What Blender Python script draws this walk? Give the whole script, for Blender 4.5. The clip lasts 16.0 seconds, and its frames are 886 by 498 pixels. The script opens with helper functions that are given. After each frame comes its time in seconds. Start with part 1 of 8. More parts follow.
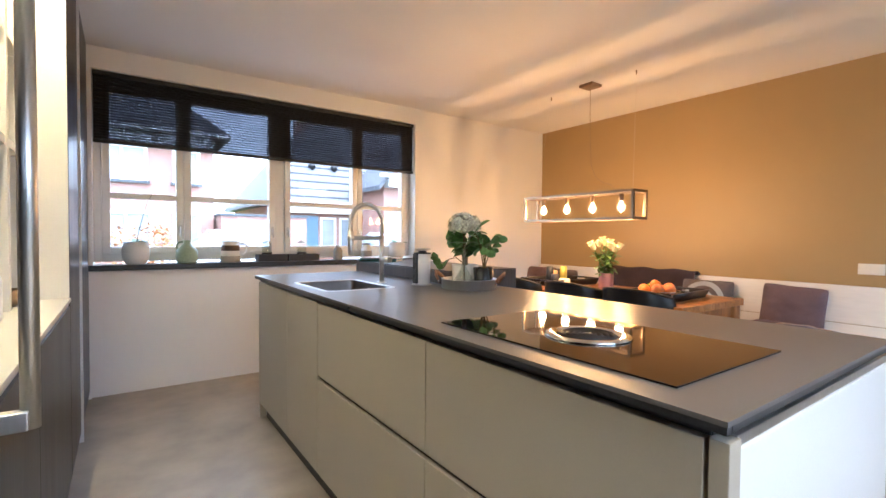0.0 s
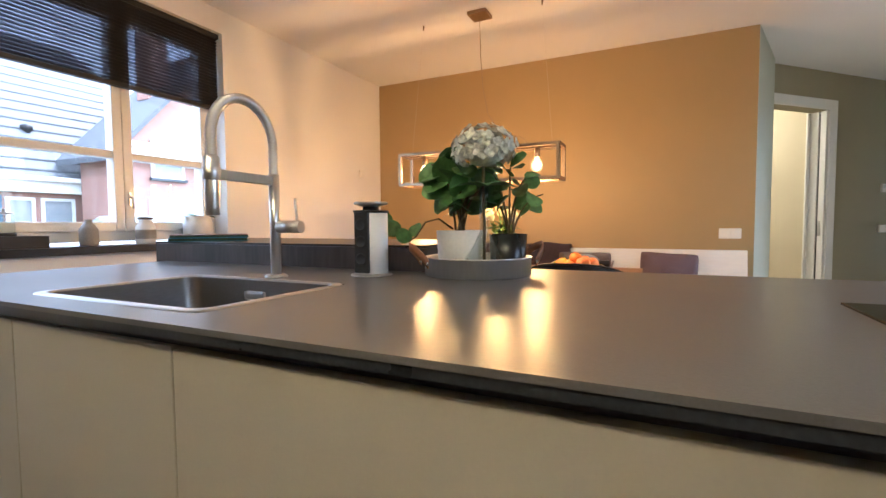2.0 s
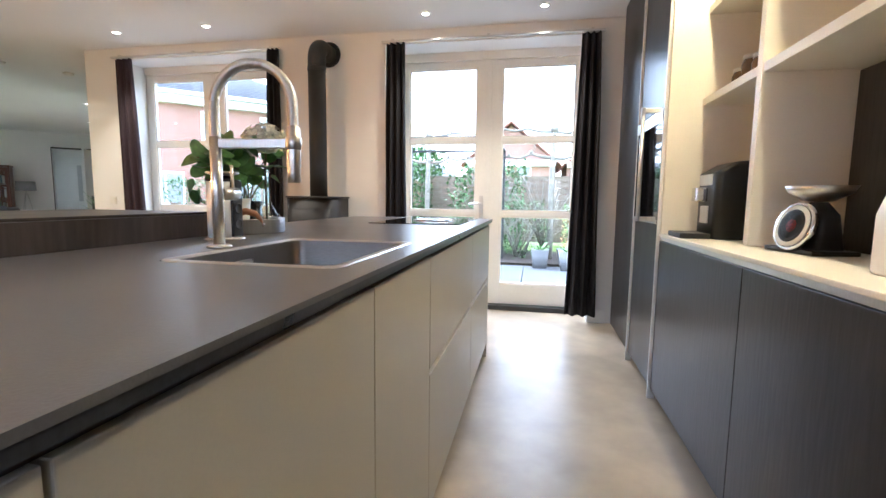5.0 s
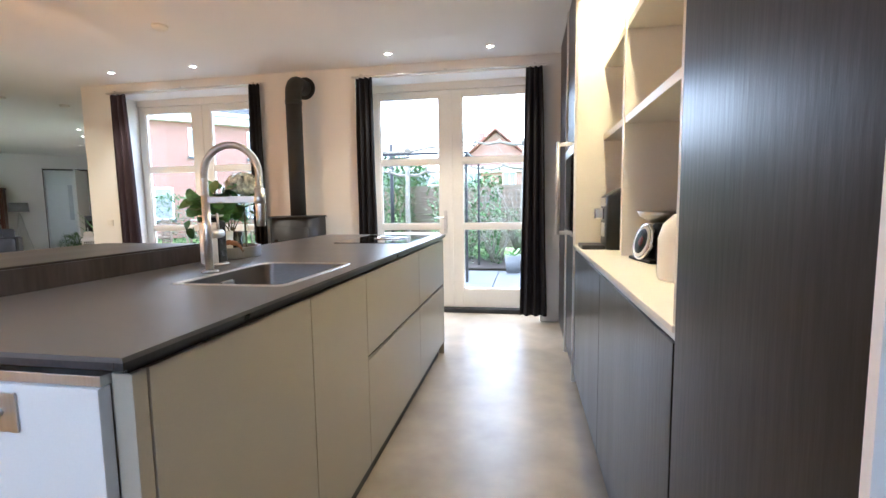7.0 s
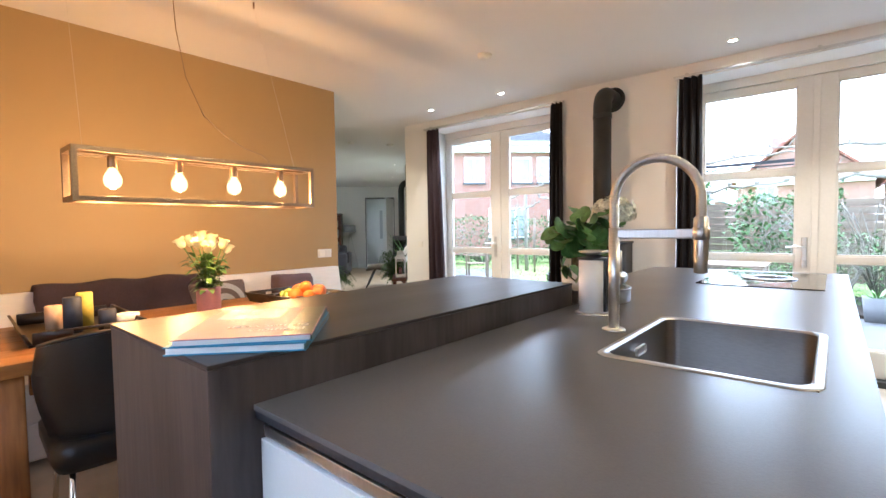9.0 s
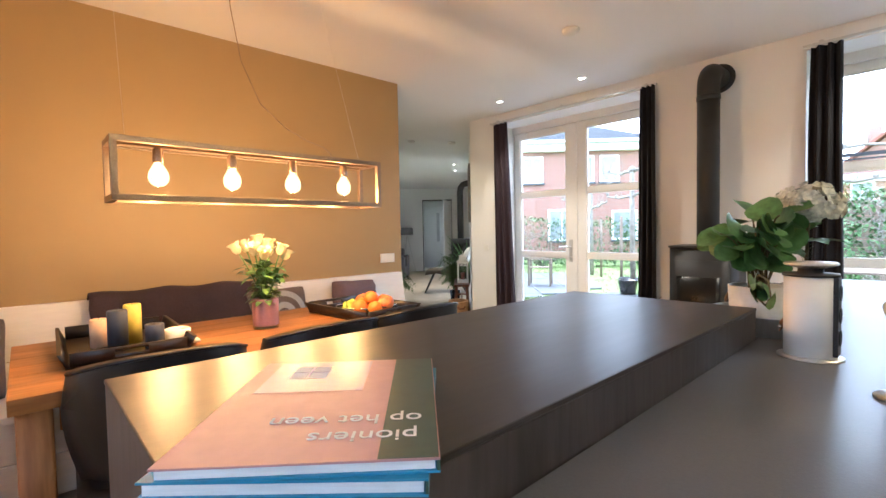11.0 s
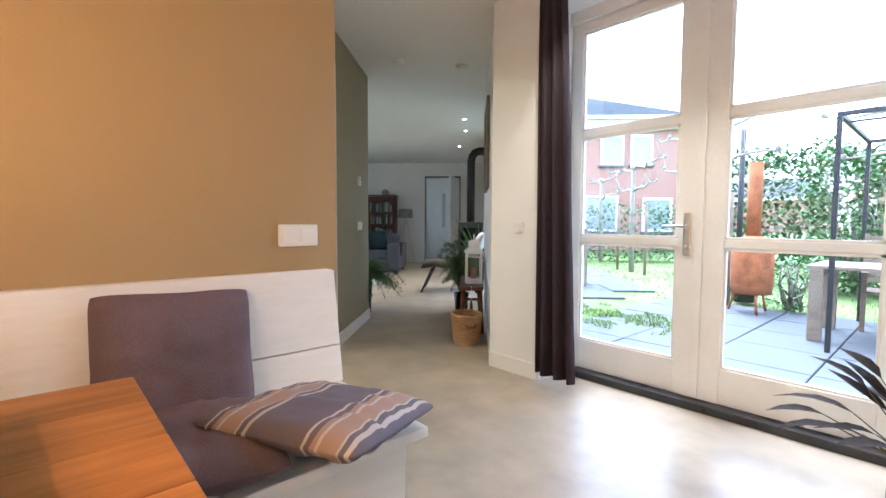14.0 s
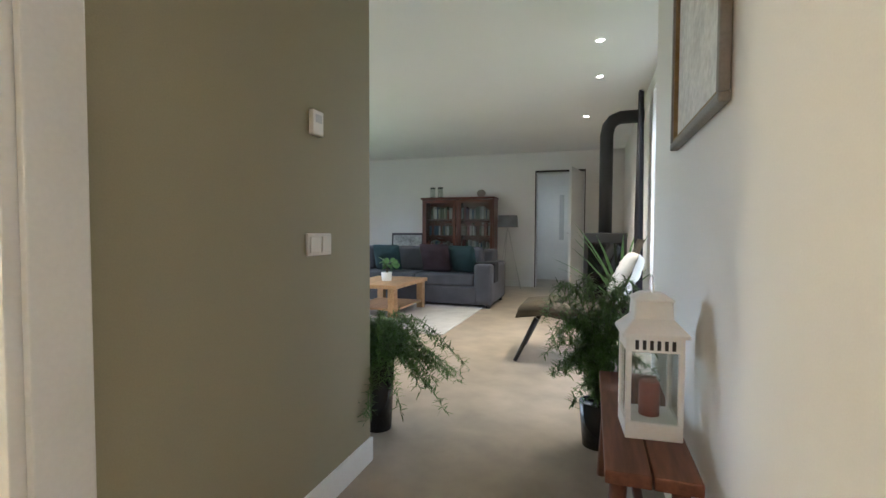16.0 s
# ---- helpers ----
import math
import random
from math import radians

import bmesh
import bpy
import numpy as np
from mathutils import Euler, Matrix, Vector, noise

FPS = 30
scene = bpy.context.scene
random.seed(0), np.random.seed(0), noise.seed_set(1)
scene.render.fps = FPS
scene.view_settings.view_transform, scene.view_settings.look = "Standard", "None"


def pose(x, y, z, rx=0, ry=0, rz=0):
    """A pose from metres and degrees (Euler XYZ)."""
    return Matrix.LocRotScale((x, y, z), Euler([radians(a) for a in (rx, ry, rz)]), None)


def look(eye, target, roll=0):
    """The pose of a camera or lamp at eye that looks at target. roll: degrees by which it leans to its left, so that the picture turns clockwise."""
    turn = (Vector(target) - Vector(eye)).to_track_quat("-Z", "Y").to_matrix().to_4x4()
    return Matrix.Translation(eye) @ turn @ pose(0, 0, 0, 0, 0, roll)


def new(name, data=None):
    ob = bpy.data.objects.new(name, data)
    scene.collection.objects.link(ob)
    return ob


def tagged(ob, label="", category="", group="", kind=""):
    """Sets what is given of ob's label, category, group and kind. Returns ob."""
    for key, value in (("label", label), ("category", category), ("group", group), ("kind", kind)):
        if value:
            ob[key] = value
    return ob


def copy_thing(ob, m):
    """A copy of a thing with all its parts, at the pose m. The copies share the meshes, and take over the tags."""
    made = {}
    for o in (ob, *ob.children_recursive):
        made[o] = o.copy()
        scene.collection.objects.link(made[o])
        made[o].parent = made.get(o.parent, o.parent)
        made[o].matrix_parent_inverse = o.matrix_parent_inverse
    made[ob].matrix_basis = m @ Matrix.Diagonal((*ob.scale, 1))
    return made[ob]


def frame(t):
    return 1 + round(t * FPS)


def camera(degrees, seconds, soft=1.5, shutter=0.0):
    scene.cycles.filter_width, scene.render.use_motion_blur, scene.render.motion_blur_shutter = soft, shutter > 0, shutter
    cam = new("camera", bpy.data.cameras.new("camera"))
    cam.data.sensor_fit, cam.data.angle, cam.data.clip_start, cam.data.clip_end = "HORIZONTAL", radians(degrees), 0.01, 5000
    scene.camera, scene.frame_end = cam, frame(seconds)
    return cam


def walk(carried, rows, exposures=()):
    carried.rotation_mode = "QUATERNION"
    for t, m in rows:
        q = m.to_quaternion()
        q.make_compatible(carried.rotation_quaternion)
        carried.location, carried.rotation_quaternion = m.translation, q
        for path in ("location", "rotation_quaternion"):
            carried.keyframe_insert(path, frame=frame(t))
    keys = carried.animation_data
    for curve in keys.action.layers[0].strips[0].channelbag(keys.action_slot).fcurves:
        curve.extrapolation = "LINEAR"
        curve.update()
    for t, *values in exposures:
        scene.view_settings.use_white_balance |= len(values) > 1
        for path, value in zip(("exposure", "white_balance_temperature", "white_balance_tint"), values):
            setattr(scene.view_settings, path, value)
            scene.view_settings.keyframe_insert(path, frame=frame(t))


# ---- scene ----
cam = camera(88.3, 16.0)
PATH = [
    (0, (0.017, -0.135, 1.22), (1.166, 1.502, 1.167), 0.5),
    (0.5, (0.07, -0.025, 1.185), (1.3, 1.551, 1.13), 0.4),
    (1, (0.174, 0.353, 1.148), (1.542, 1.811, 1.077), 0.1),
    (1.5, (0.258, 0.822, 1.111), (1.823, 2.064, 1.024), -0.1),
    (2, (0.333, 1.29, 1.090), (2.131, 2.158, 0.984), -0.4),
    (2.5, (0.434, 1.744, 1.061), (2.408, 2.055, 0.974), -1.2),
    (3, (0.491, 2.071, 1.065), (2.457, 1.727, 0.933), -1.3),
    (3.5, (0.558, 2.381, 1.078), (2.263, 1.348, 0.918), -0.9),
    (4, (0.567, 2.733, 1.082), (1.829, 1.192, 0.899), 0.2),
    (4.5, (0.579, 2.998, 1.084), (1.362, 1.169, 0.877), 0.7),
    (5, (0.463, 3.251, 1.08), (0.852, 1.301, 0.863), 0.7),
    (7.5, (0.116, 3.697, 1.193), (0.48, 1.739, 1.006), -1.1),
    (8, (0.261, 3.636, 1.192), (0.955, 1.766, 1.047), -1.2),
    (8.5, (0.536, 3.548, 1.235), (1.569, 1.84, 1.116), -1.1),
    (9, (0.801, 3.448, 1.231), (2.102, 1.932, 1.141), -0.8),
    (9.5, (1.022, 3.342, 1.23), (2.467, 1.962, 1.154), -0.8),
    (9.7, (1.085, 3.302, 1.228), (2.55, 1.94, 1.150), -0.9),
    (11.8, (1.385, 3.195, 1.247), (2.855, 1.84, 1.171), -1.1),
    (12, (1.529, 3.127, 1.259), (2.992, 1.765, 1.178), -1.2),
    (12.5, (1.919, 2.906, 1.245), (3.35, 1.513, 1.15), -1.6),
    (13, (2.308, 2.577, 1.175), (3.731, 1.175, 1.073), -1.3),
    (13.5, (2.637, 2.102, 1.129), (4.074, 0.714, 1.018), -0.7),
    (14, (2.946, 1.548, 1.058), (4.437, 0.221, 0.94), 0.3),
    (14.5, (3.411, 0.974, 1.042), (4.981, -0.259, 0.93), 0.4),
    (15, (3.94, 0.42, 1.078), (5.596, -0.697, 0.974), 0.6),
    (15.5, (4.527, -0.062, 1.071), (6.251, -1.071, 0.985), 0.6),
    (16, (5.186, -0.502, 1.062), (6.967, -1.409, 0.988), 0.2),
]
EXPOSURES = [(0.0, 3.84, 5180, 9), (1.0, 3.74, 5150, 9), (3.0, 3.80, 5180, 9), (5.0, 3.93, 5230, 9), (8.0, 3.93, 5240, 9), (12.5, 3.85, 5200, 9), (14.0, 3.80, 5060, 9), (15.0, 3.72, 5080, 9), (16.0, 3.98, 5430, 9)]
walk(cam, [(t, look(eye, target, roll)) for t, eye, target, roll in PATH], EXPOSURES)

# ---- daylight ----
world = bpy.data.worlds.new("sky")
scene.world = world
world.use_nodes = True
wn = world.node_tree
sky = wn.nodes.new("ShaderNodeTexSky")
sky.sky_type, sky.sun_disc = "NISHITA", False
sky.sun_elevation, sky.sun_rotation = radians(64), radians(124)
sky.air_density, sky.dust_density = 1.0, 1.5
pale = wn.nodes.new("ShaderNodeHueSaturation")
pale.inputs["Saturation"].default_value = 0.35
wn.links.new(sky.outputs[0], pale.inputs["Color"])
wn.links.new(pale.outputs[0], wn.nodes["Background"].inputs[0])
wn.nodes["Background"].inputs[1].default_value = 0.15
sun = new("sun", bpy.data.lights.new("sun", "SUN"))
sun.data.energy, sun.data.angle, sun.data.color = 0.5, radians(30), (1.0, 0.97, 0.93)
sun.matrix_world = look((0, 0, 20), (-6.0, 4.0, 5.0))

# ---- materials ----
def mat(name, base, rough=0.5, metal=0.0, var=0.08, scale=2.0, fine=40.0, bump=0.08, stretch=(1, 1, 1),
        spec=0.5, coat=0.0, trans=0.0, tint=None, rvar=0.08, emit=None, power=0.0, sss=0.0, ior=1.45):
    m = bpy.data.materials.new(name)
    m.use_nodes = True
    nt = m.node_tree
    b = nt.nodes["Principled BSDF"]
    b.inputs["Base Color"].default_value = (*base, 1)
    b.inputs["Roughness"].default_value = rough
    b.inputs["Metallic"].default_value = metal
    b.inputs["Specular IOR Level"].default_value = spec
    b.inputs["Coat Weight"].default_value = coat
    b.inputs["Transmission Weight"].default_value = trans
    b.inputs["IOR"].default_value = ior
    if emit:
        b.inputs["Emission Color"].default_value = (*emit, 1)
        b.inputs["Emission Strength"].default_value = power
    if var <= 0 and bump <= 0:
        return m
    co = nt.nodes.new("ShaderNodeTexCoord")
    mp = nt.nodes.new("ShaderNodeMapping")
    mp.inputs["Scale"].default_value = stretch
    nt.links.new(co.outputs["Object"], mp.inputs[0])
    n1 = nt.nodes.new("ShaderNodeTexNoise")
    n1.inputs["Scale"].default_value, n1.inputs["Detail"].default_value = scale, 6
    n2 = nt.nodes.new("ShaderNodeTexNoise")
    n2.inputs["Scale"].default_value, n2.inputs["Detail"].default_value = fine, 4
    for n in (n1, n2):
        nt.links.new(mp.outputs[0], n.inputs[0])
    mid = nt.nodes.new("ShaderNodeMath")
    mid.operation = "MULTIPLY_ADD"
    mid.inputs[1].default_value = 0.45
    nt.links.new(n2.outputs[0], mid.inputs[0])
    half = nt.nodes.new("ShaderNodeMath")
    half.operation = "MULTIPLY"
    half.inputs[1].default_value = 0.55
    nt.links.new(n1.outputs[0], half.inputs[0])
    nt.links.new(half.outputs[0], mid.inputs[2])
    ramp = nt.nodes.new("ShaderNodeValToRGB")
    lo = [c * (1 - 2.2 * var) for c in base]
    hi = [min(1, c * (1 + 2.2 * var)) for c in (tint or base)]
    ramp.color_ramp.elements[0].position, ramp.color_ramp.elements[1].position = 0.3, 0.7
    ramp.color_ramp.elements[0].color, ramp.color_ramp.elements[1].color = (*lo, 1), (*hi, 1)
    nt.links.new(mid.outputs[0], ramp.inputs[0])
    nt.links.new(ramp.outputs[0], b.inputs["Base Color"])
    rr = nt.nodes.new("ShaderNodeMapRange")
    rr.inputs[3].default_value, rr.inputs[4].default_value = max(0.02, rough - rvar), min(1, rough + rvar)
    nt.links.new(n1.outputs[0], rr.inputs[0])
    nt.links.new(rr.outputs[0], b.inputs["Roughness"])
    if bump > 0:
        bp = nt.nodes.new("ShaderNodeBump")
        bp.inputs["Strength"].default_value, bp.inputs["Distance"].default_value = bump, 0.004
        nt.links.new(n2.outputs[0], bp.inputs["Height"])
        nt.links.new(bp.outputs[0], b.inputs["Normal"])
    return m


def wood(name, dark, light, rough=0.45, scale=6.0, along="y", bump=0.15):
    """Wood with a grain that runs along one axis."""
    stretch = {"x": (0.12, 1, 1), "y": (1, 0.12, 1), "z": (1, 1, 0.12)}[along]
    m = mat(name, light, rough, 0, 0.0, scale, scale * 9, bump, stretch)
    nt = m.node_tree
    ramp = next(n for n in nt.nodes if n.type == "VALTORGB")
    ramp.color_ramp.elements[0].color, ramp.color_ramp.elements[1].color = (*dark, 1), (*light, 1)
    ramp.color_ramp.elements[0].position, ramp.color_ramp.elements[1].position = 0.36, 0.62
    return m


def glass(name, rough=0.0, colour=(1, 1, 1)):
    m = bpy.data.materials.new(name)
    m.use_nodes = True
    nt = m.node_tree
    nt.nodes.remove(nt.nodes["Principled BSDF"])
    out = nt.nodes["Material Output"]
    t = nt.nodes.new("ShaderNodeBsdfTransparent")
    t.inputs[0].default_value = (*[0.97 * c for c in colour], 1)
    g = nt.nodes.new("ShaderNodeBsdfGlossy")
    g.inputs["Roughness"].default_value = 0.01
    fr = nt.nodes.new("ShaderNodeLayerWeight")
    fr.inputs[0].default_value = 0.5
    steep = nt.nodes.new("ShaderNodeMath")
    steep.operation = "POWER"
    steep.inputs[1].default_value = 5.0
    nt.links.new(fr.outputs["Facing"], steep.inputs[0])
    gloss = nt.nodes.new("ShaderNodeMath")
    gloss.operation = "MULTIPLY_ADD"
    gloss.inputs[1].default_value, gloss.inputs[2].default_value = 0.6, 0.025
    nt.links.new(steep.outputs[0], gloss.inputs[0])
    mx = nt.nodes.new("ShaderNodeMixShader")
    nt.links.new(gloss.outputs[0], mx.inputs[0])
    nt.links.new(t.outputs[0], mx.inputs[1])
    nt.links.new(g.outputs[0], mx.inputs[2])
    nt.links.new(mx.outputs[0], out.inputs[0])
    return m


def glow(name, colour, power):
    m = bpy.data.materials.new(name)
    m.use_nodes = True
    b = m.node_tree.nodes["Principled BSDF"]
    b.inputs["Base Color"].default_value = (0.8, 0.8, 0.8, 1)
    b.inputs["Emission Color"].default_value = (*colour, 1)
    b.inputs["Emission Strength"].default_value = power
    return m


M_FLOOR = mat("polished concrete", (0.37, 0.312, 0.235), 0.34, 0, 0.15, 1.3, 4.5, 0.02, spec=0.5, rvar=0.1)
M_WHITE = mat("white wall paint", (0.80, 0.785, 0.76), 0.75, 0, 0.015, 1.5, 220, 0.12)
M_CEIL = mat("white ceiling paint", (0.82, 0.815, 0.805), 0.85, 0, 0.015, 1.2, 260, 0.1)
M_GOLD = mat("ochre wall paint", (0.362, 0.250, 0.108), 0.5, 0, 0.03, 1.5, 200, 0.15)
M_SAGE = mat("pale sage wall paint", (0.50, 0.53, 0.45), 0.72, 0, 0.03, 1.5, 200, 0.15)
M_OLIVE = mat("olive wall paint", (0.33, 0.30, 0.20), 0.72, 0, 0.03, 1.5, 200, 0.15)
M_TRIM = mat("white trim paint", (0.80, 0.795, 0.77), 0.35, 0, 0.02, 3, 90, 0.05)
M_FRAME = mat("cream window paint", (0.80, 0.785, 0.74), 0.35, 0, 0.02, 3, 60, 0.06)
M_STONE = mat("dark stone sill", (0.03, 0.032, 0.036), 0.3, 0, 0.2, 8, 120, 0.05)
M_GLASS = glass("window glass")
M_CLEAR = glass("clear glass", colour=(0.96, 0.98, 0.97))
M_TOP = mat("dark grey composite worktop", (0.118, 0.112, 0.106), 0.31, 0, 0.06, 3, 300, 0.05, spec=0.38, rvar=0.05)
M_TAUPE = mat("taupe satin lacquer", (0.40, 0.365, 0.29), 0.38, 0, 0.015, 2, 200, 0.02)
# island ends: pale lacquer, raised further so the colour holds the daylight on it
M_TAUPE_END_LIT = mat("daylit pale satin lacquer", (0.71, 0.72, 0.70), 0.35, 0, 0.015, 2, 200, 0.02)
M_DARKWOOD = wood("dark stained oak veneer", (0.013, 0.0115, 0.011), (0.034, 0.029, 0.027), 0.31, 7, "z", 0.12)
M_BARWOOD = wood("dark oak block", (0.026, 0.020, 0.019), (0.068, 0.053, 0.049), 0.38, 7, "z", 0.12)
M_BARTOP = wood("dark oak top", (0.028, 0.023, 0.021), (0.044, 0.037, 0.034), 0.35, 7, "y", 0.02)
for m_dark in (M_BARTOP, M_DARKWOOD):
    m_dark.node_tree.nodes["Principled BSDF"].inputs["Specular IOR Level"].default_value = 0.32
M_CREAM = mat("cream laminate", (0.76, 0.72, 0.62), 0.4, 0, 0.02, 3, 150, 0.02)
M_STEEL = mat("brushed steel", (0.64, 0.63, 0.61), 0.33, 1, 0.05, 4, 200, 0.04, (1, 1, 0.1))
M_SINK = mat("satin steel sink", (0.31, 0.295, 0.285), 0.32, 1, 0.06, 4, 260, 0.05, (0.2, 1, 1))
M_CHROME = mat("chrome", (0.75, 0.75, 0.75), 0.1, 1, 0.02, 4, 100, 0.0)
M_BLACK = mat("matt black steel", (0.022, 0.022, 0.023), 0.5, 0, 0.12, 5, 150, 0.1)
M_HOB = mat("black ceramic glass", (0.006, 0.006, 0.007), 0.04, 0, 0.05, 4, 100, 0.0, spec=0.6, rvar=0.01)
M_LEATHER = mat("black leather", (0.009, 0.010, 0.012), 0.36, 0, 0.15, 6, 160, 0.12)
M_TABLE = wood("honey acacia wood", (0.15, 0.060, 0.017), (0.42, 0.19, 0.058), 0.34, 4.5, "y", 0.15)
M_TABLELEG = wood("honey acacia leg", (0.14, 0.055, 0.017), (0.34, 0.15, 0.05), 0.42, 5, "z", 0.15)
M_BENCH = mat("white painted boards", (0.78, 0.75, 0.70), 0.5, 0, 0.03, 3, 60, 0.12, (1, 0.15, 1))
M_BLIND = mat("black pleated fabric", (0.010, 0.010, 0.014), 0.9, 0, 0.1, 5, 200, 0.2)
M_CURT = mat("black velvet", (0.011, 0.010, 0.014), 0.85, 0, 0.2, 4, 150, 0.25, (1, 1, 0.2))
M_CURT2 = mat("aubergine velvet", (0.030, 0.016, 0.024), 0.75, 0, 0.2, 4, 150, 0.25, (1, 1, 0.2))
M_BRASS = mat("bronzed steel", (0.30, 0.22, 0.15), 0.38, 1, 0.12, 6, 160, 0.08)
M_BULB = glow("warm filament", (1.0, 0.55, 0.2), 22.0)
M_SPOT = glow("warm spot lens", (1.0, 0.86, 0.66), 6.0)
M_PLASTIC = mat("white plastic", (0.78, 0.76, 0.71), 0.35, 0, 0.01, 5, 100, 0.0)
M_LEAF = mat("dark green leaf", (0.052, 0.130, 0.036), 0.45, 0, 0.2, 9, 60, 0.15, tint=(0.095, 0.21, 0.06))
M_LEAF2 = mat("bright green leaf", (0.06, 0.15, 0.03), 0.5, 0, 0.3, 9, 60, 0.15, tint=(0.11, 0.22, 0.05))
M_STEM = mat("brown stem", (0.10, 0.08, 0.04), 0.7, 0, 0.2, 20, 90, 0.2)
M_SOIL = mat("dark soil", (0.02, 0.014, 0.010), 0.95, 0, 0.3, 30, 120, 0.5)
M_GREYPOT = mat("pale grey glazed pot", (0.52, 0.52, 0.51), 0.35, 0, 0.05, 6, 90, 0.04)
M_DARKPOT = mat("black glazed pot", (0.015, 0.016, 0.018), 0.25, 0, 0.1, 6, 90, 0.04)
M_ZINC = mat("brushed zinc tray", (0.60, 0.61, 0.63), 0.34, 1.0, 0.05, 5, 120, 0.06, (1, 1, 0.15))
M_TAN = mat("tan leather strap", (0.23, 0.10, 0.045), 0.55, 0, 0.12, 10, 120, 0.2)
M_PLUM = mat("plum cushion cloth", (0.150, 0.100, 0.108), 0.9, 0, 0.12, 6, 220, 0.4)
M_PLAID = mat("dark plum blanket", (0.040, 0.024, 0.028), 0.95, 0, 0.2, 6, 160, 0.5)

# ---- building helpers ----
def bm_new():
    return bmesh.new()


def add_box(bm, x0, x1, y0, y1, z0, z1, bevel=0.0, seg=2, m=None):
    made = bmesh.ops.create_cube(bm, size=1.0)["verts"]
    t = Matrix.Translation(((x0 + x1) / 2, (y0 + y1) / 2, (z0 + z1) / 2)) @ Matrix.Diagonal((abs(x1 - x0), abs(y1 - y0), abs(z1 - z0), 1))
    bmesh.ops.transform(bm, matrix=(m @ t) if m else t, verts=made)
    if bevel > 0:
        edges = list({e for v in made for e in v.link_edges})
        bmesh.ops.bevel(bm, geom=edges, offset=bevel, segments=seg, affect="EDGES", profile=0.6)
    return bm


def add_lathe(bm, profile, steps=24, m=None, closed=False):
    """A turned shape round z from (radius, height) pairs."""
    rings = []
    for r, z in profile:
        ring = [bm.verts.new((r * math.cos(2 * math.pi * k / steps), r * math.sin(2 * math.pi * k / steps), z)) for k in range(steps)]
        rings.append(ring)
    faces = []
    for a, b in zip(rings, rings[1:]):
        for k in range(steps):
            faces.append(bm.faces.new((a[k], a[(k + 1) % steps], b[(k + 1) % steps], b[k])))
    for ring, flip in ((rings[0], True), (rings[-1], False)):
        if profile[0 if flip else -1][0] > 1e-4:
            faces.append(bm.faces.new(ring[::-1] if flip else ring))
    for f in faces:
        f.smooth = True
    if m:
        bmesh.ops.transform(bm, matrix=m, verts=[v for r in rings for v in r])
    return bm


def add_tube(bm, points, radius, steps=10, taper=None):
    """A round tube along a list of points; taper: the radius at the far end."""
    pts = [Vector(p) for p in points]
    rings = []
    side = None
    for i, p in enumerate(pts):
        d = (pts[min(i + 1, len(pts) - 1)] - pts[max(i - 1, 0)]).normalized()
        if side is None or abs(side.dot(d)) > 0.95:
            side = d.orthogonal().normalized()
        side = (side - d * side.dot(d)).normalized()
        up = d.cross(side)
        r = radius if taper is None else radius + (taper - radius) * i / max(1, len(pts) - 1)
        rings.append([bm.verts.new(p + r * (math.cos(2 * math.pi * k / steps) * side + math.sin(2 * math.pi * k / steps) * up)) for k in range(steps)])
    for a, b in zip(rings, rings[1:]):
        for k in range(steps):
            bm.faces.new((a[k], a[(k + 1) % steps], b[(k + 1) % steps], b[k])).smooth = True
    bm.faces.new(rings[0][::-1])
    bm.faces.new(rings[-1])
    return bm


def add_ball(bm, r, centre, scale=(1, 1, 1), u=16, v=10):
    made = bmesh.ops.create_uvsphere(bm, u_segments=u, v_segments=v, radius=r)["verts"]
    bmesh.ops.transform(bm, matrix=Matrix.Translation(centre) @ Matrix.Diagonal((*scale, 1)), verts=made)
    for x in made:
        for f in x.link_faces:
            f.smooth = True
    return bm


def add_loft(bm, rings, close=True):
    """Faces between rings of points of equal length."""
    vr = [[bm.verts.new(p) for p in r] for r in rings]
    n = len(vr[0])
    for a, b in zip(vr, vr[1:]):
        for k in range(n):
            bm.faces.new((a[k], a[(k + 1) % n], b[(k + 1) % n], b[k])).smooth = True
    if close:
        bm.faces.new(vr[0][::-1])
        bm.faces.new(vr[-1])
    return bm


def add_leaf(bm, base, way, length, width, curl=0.25, up=(0, 0, 1), rounded=False):
    """A pointed or rounded leaf blade from its base along a direction."""
    way = Vector(way).normalized()
    side = way.cross(Vector(up))
    if side.length < 1e-3:
        side = way.cross(Vector((1, 0, 0)))
    side.normalize()
    nrm = side.cross(way).normalized()
    prof = ((0, 0.06), (0.25, 0.8), (0.5, 1.0), (0.75, 0.72), (1, 0.04)) if not rounded else ((0, 0.12), (0.07, 0.52), (0.2, 0.82), (0.5, 1.0), (0.8, 0.84), (0.94, 0.5), (1, 0.1))
    rows = []
    for s, w in prof:
        c = Vector(base) + way * (s * length) - nrm * (curl * length * s * s)
        h = nrm * (0.12 * width * w)
        rows.append([bm.verts.new(c - side * (w * width / 2) + h), bm.verts.new(c), bm.verts.new(c + side * (w * width / 2) + h)])
    for a, b in zip(rows, rows[1:]):
        for k in (0, 1):
            bm.faces.new((a[k], a[k + 1], b[k + 1], b[k])).smooth = True
    return bm


def mesh_of(bm, name, material):
    bmesh.ops.recalc_face_normals(bm, faces=bm.faces[:])
    me = bpy.data.meshes.new(name)
    bm.to_mesh(me)
    bm.free()
    me.materials.append(material)
    return me


def part(name, bm, material, parent=None, label=""):
    ob = new(name, mesh_of(bm, name, material))
    if parent:
        ob.parent = parent
    if label:
        ob["label"] = label
    return ob


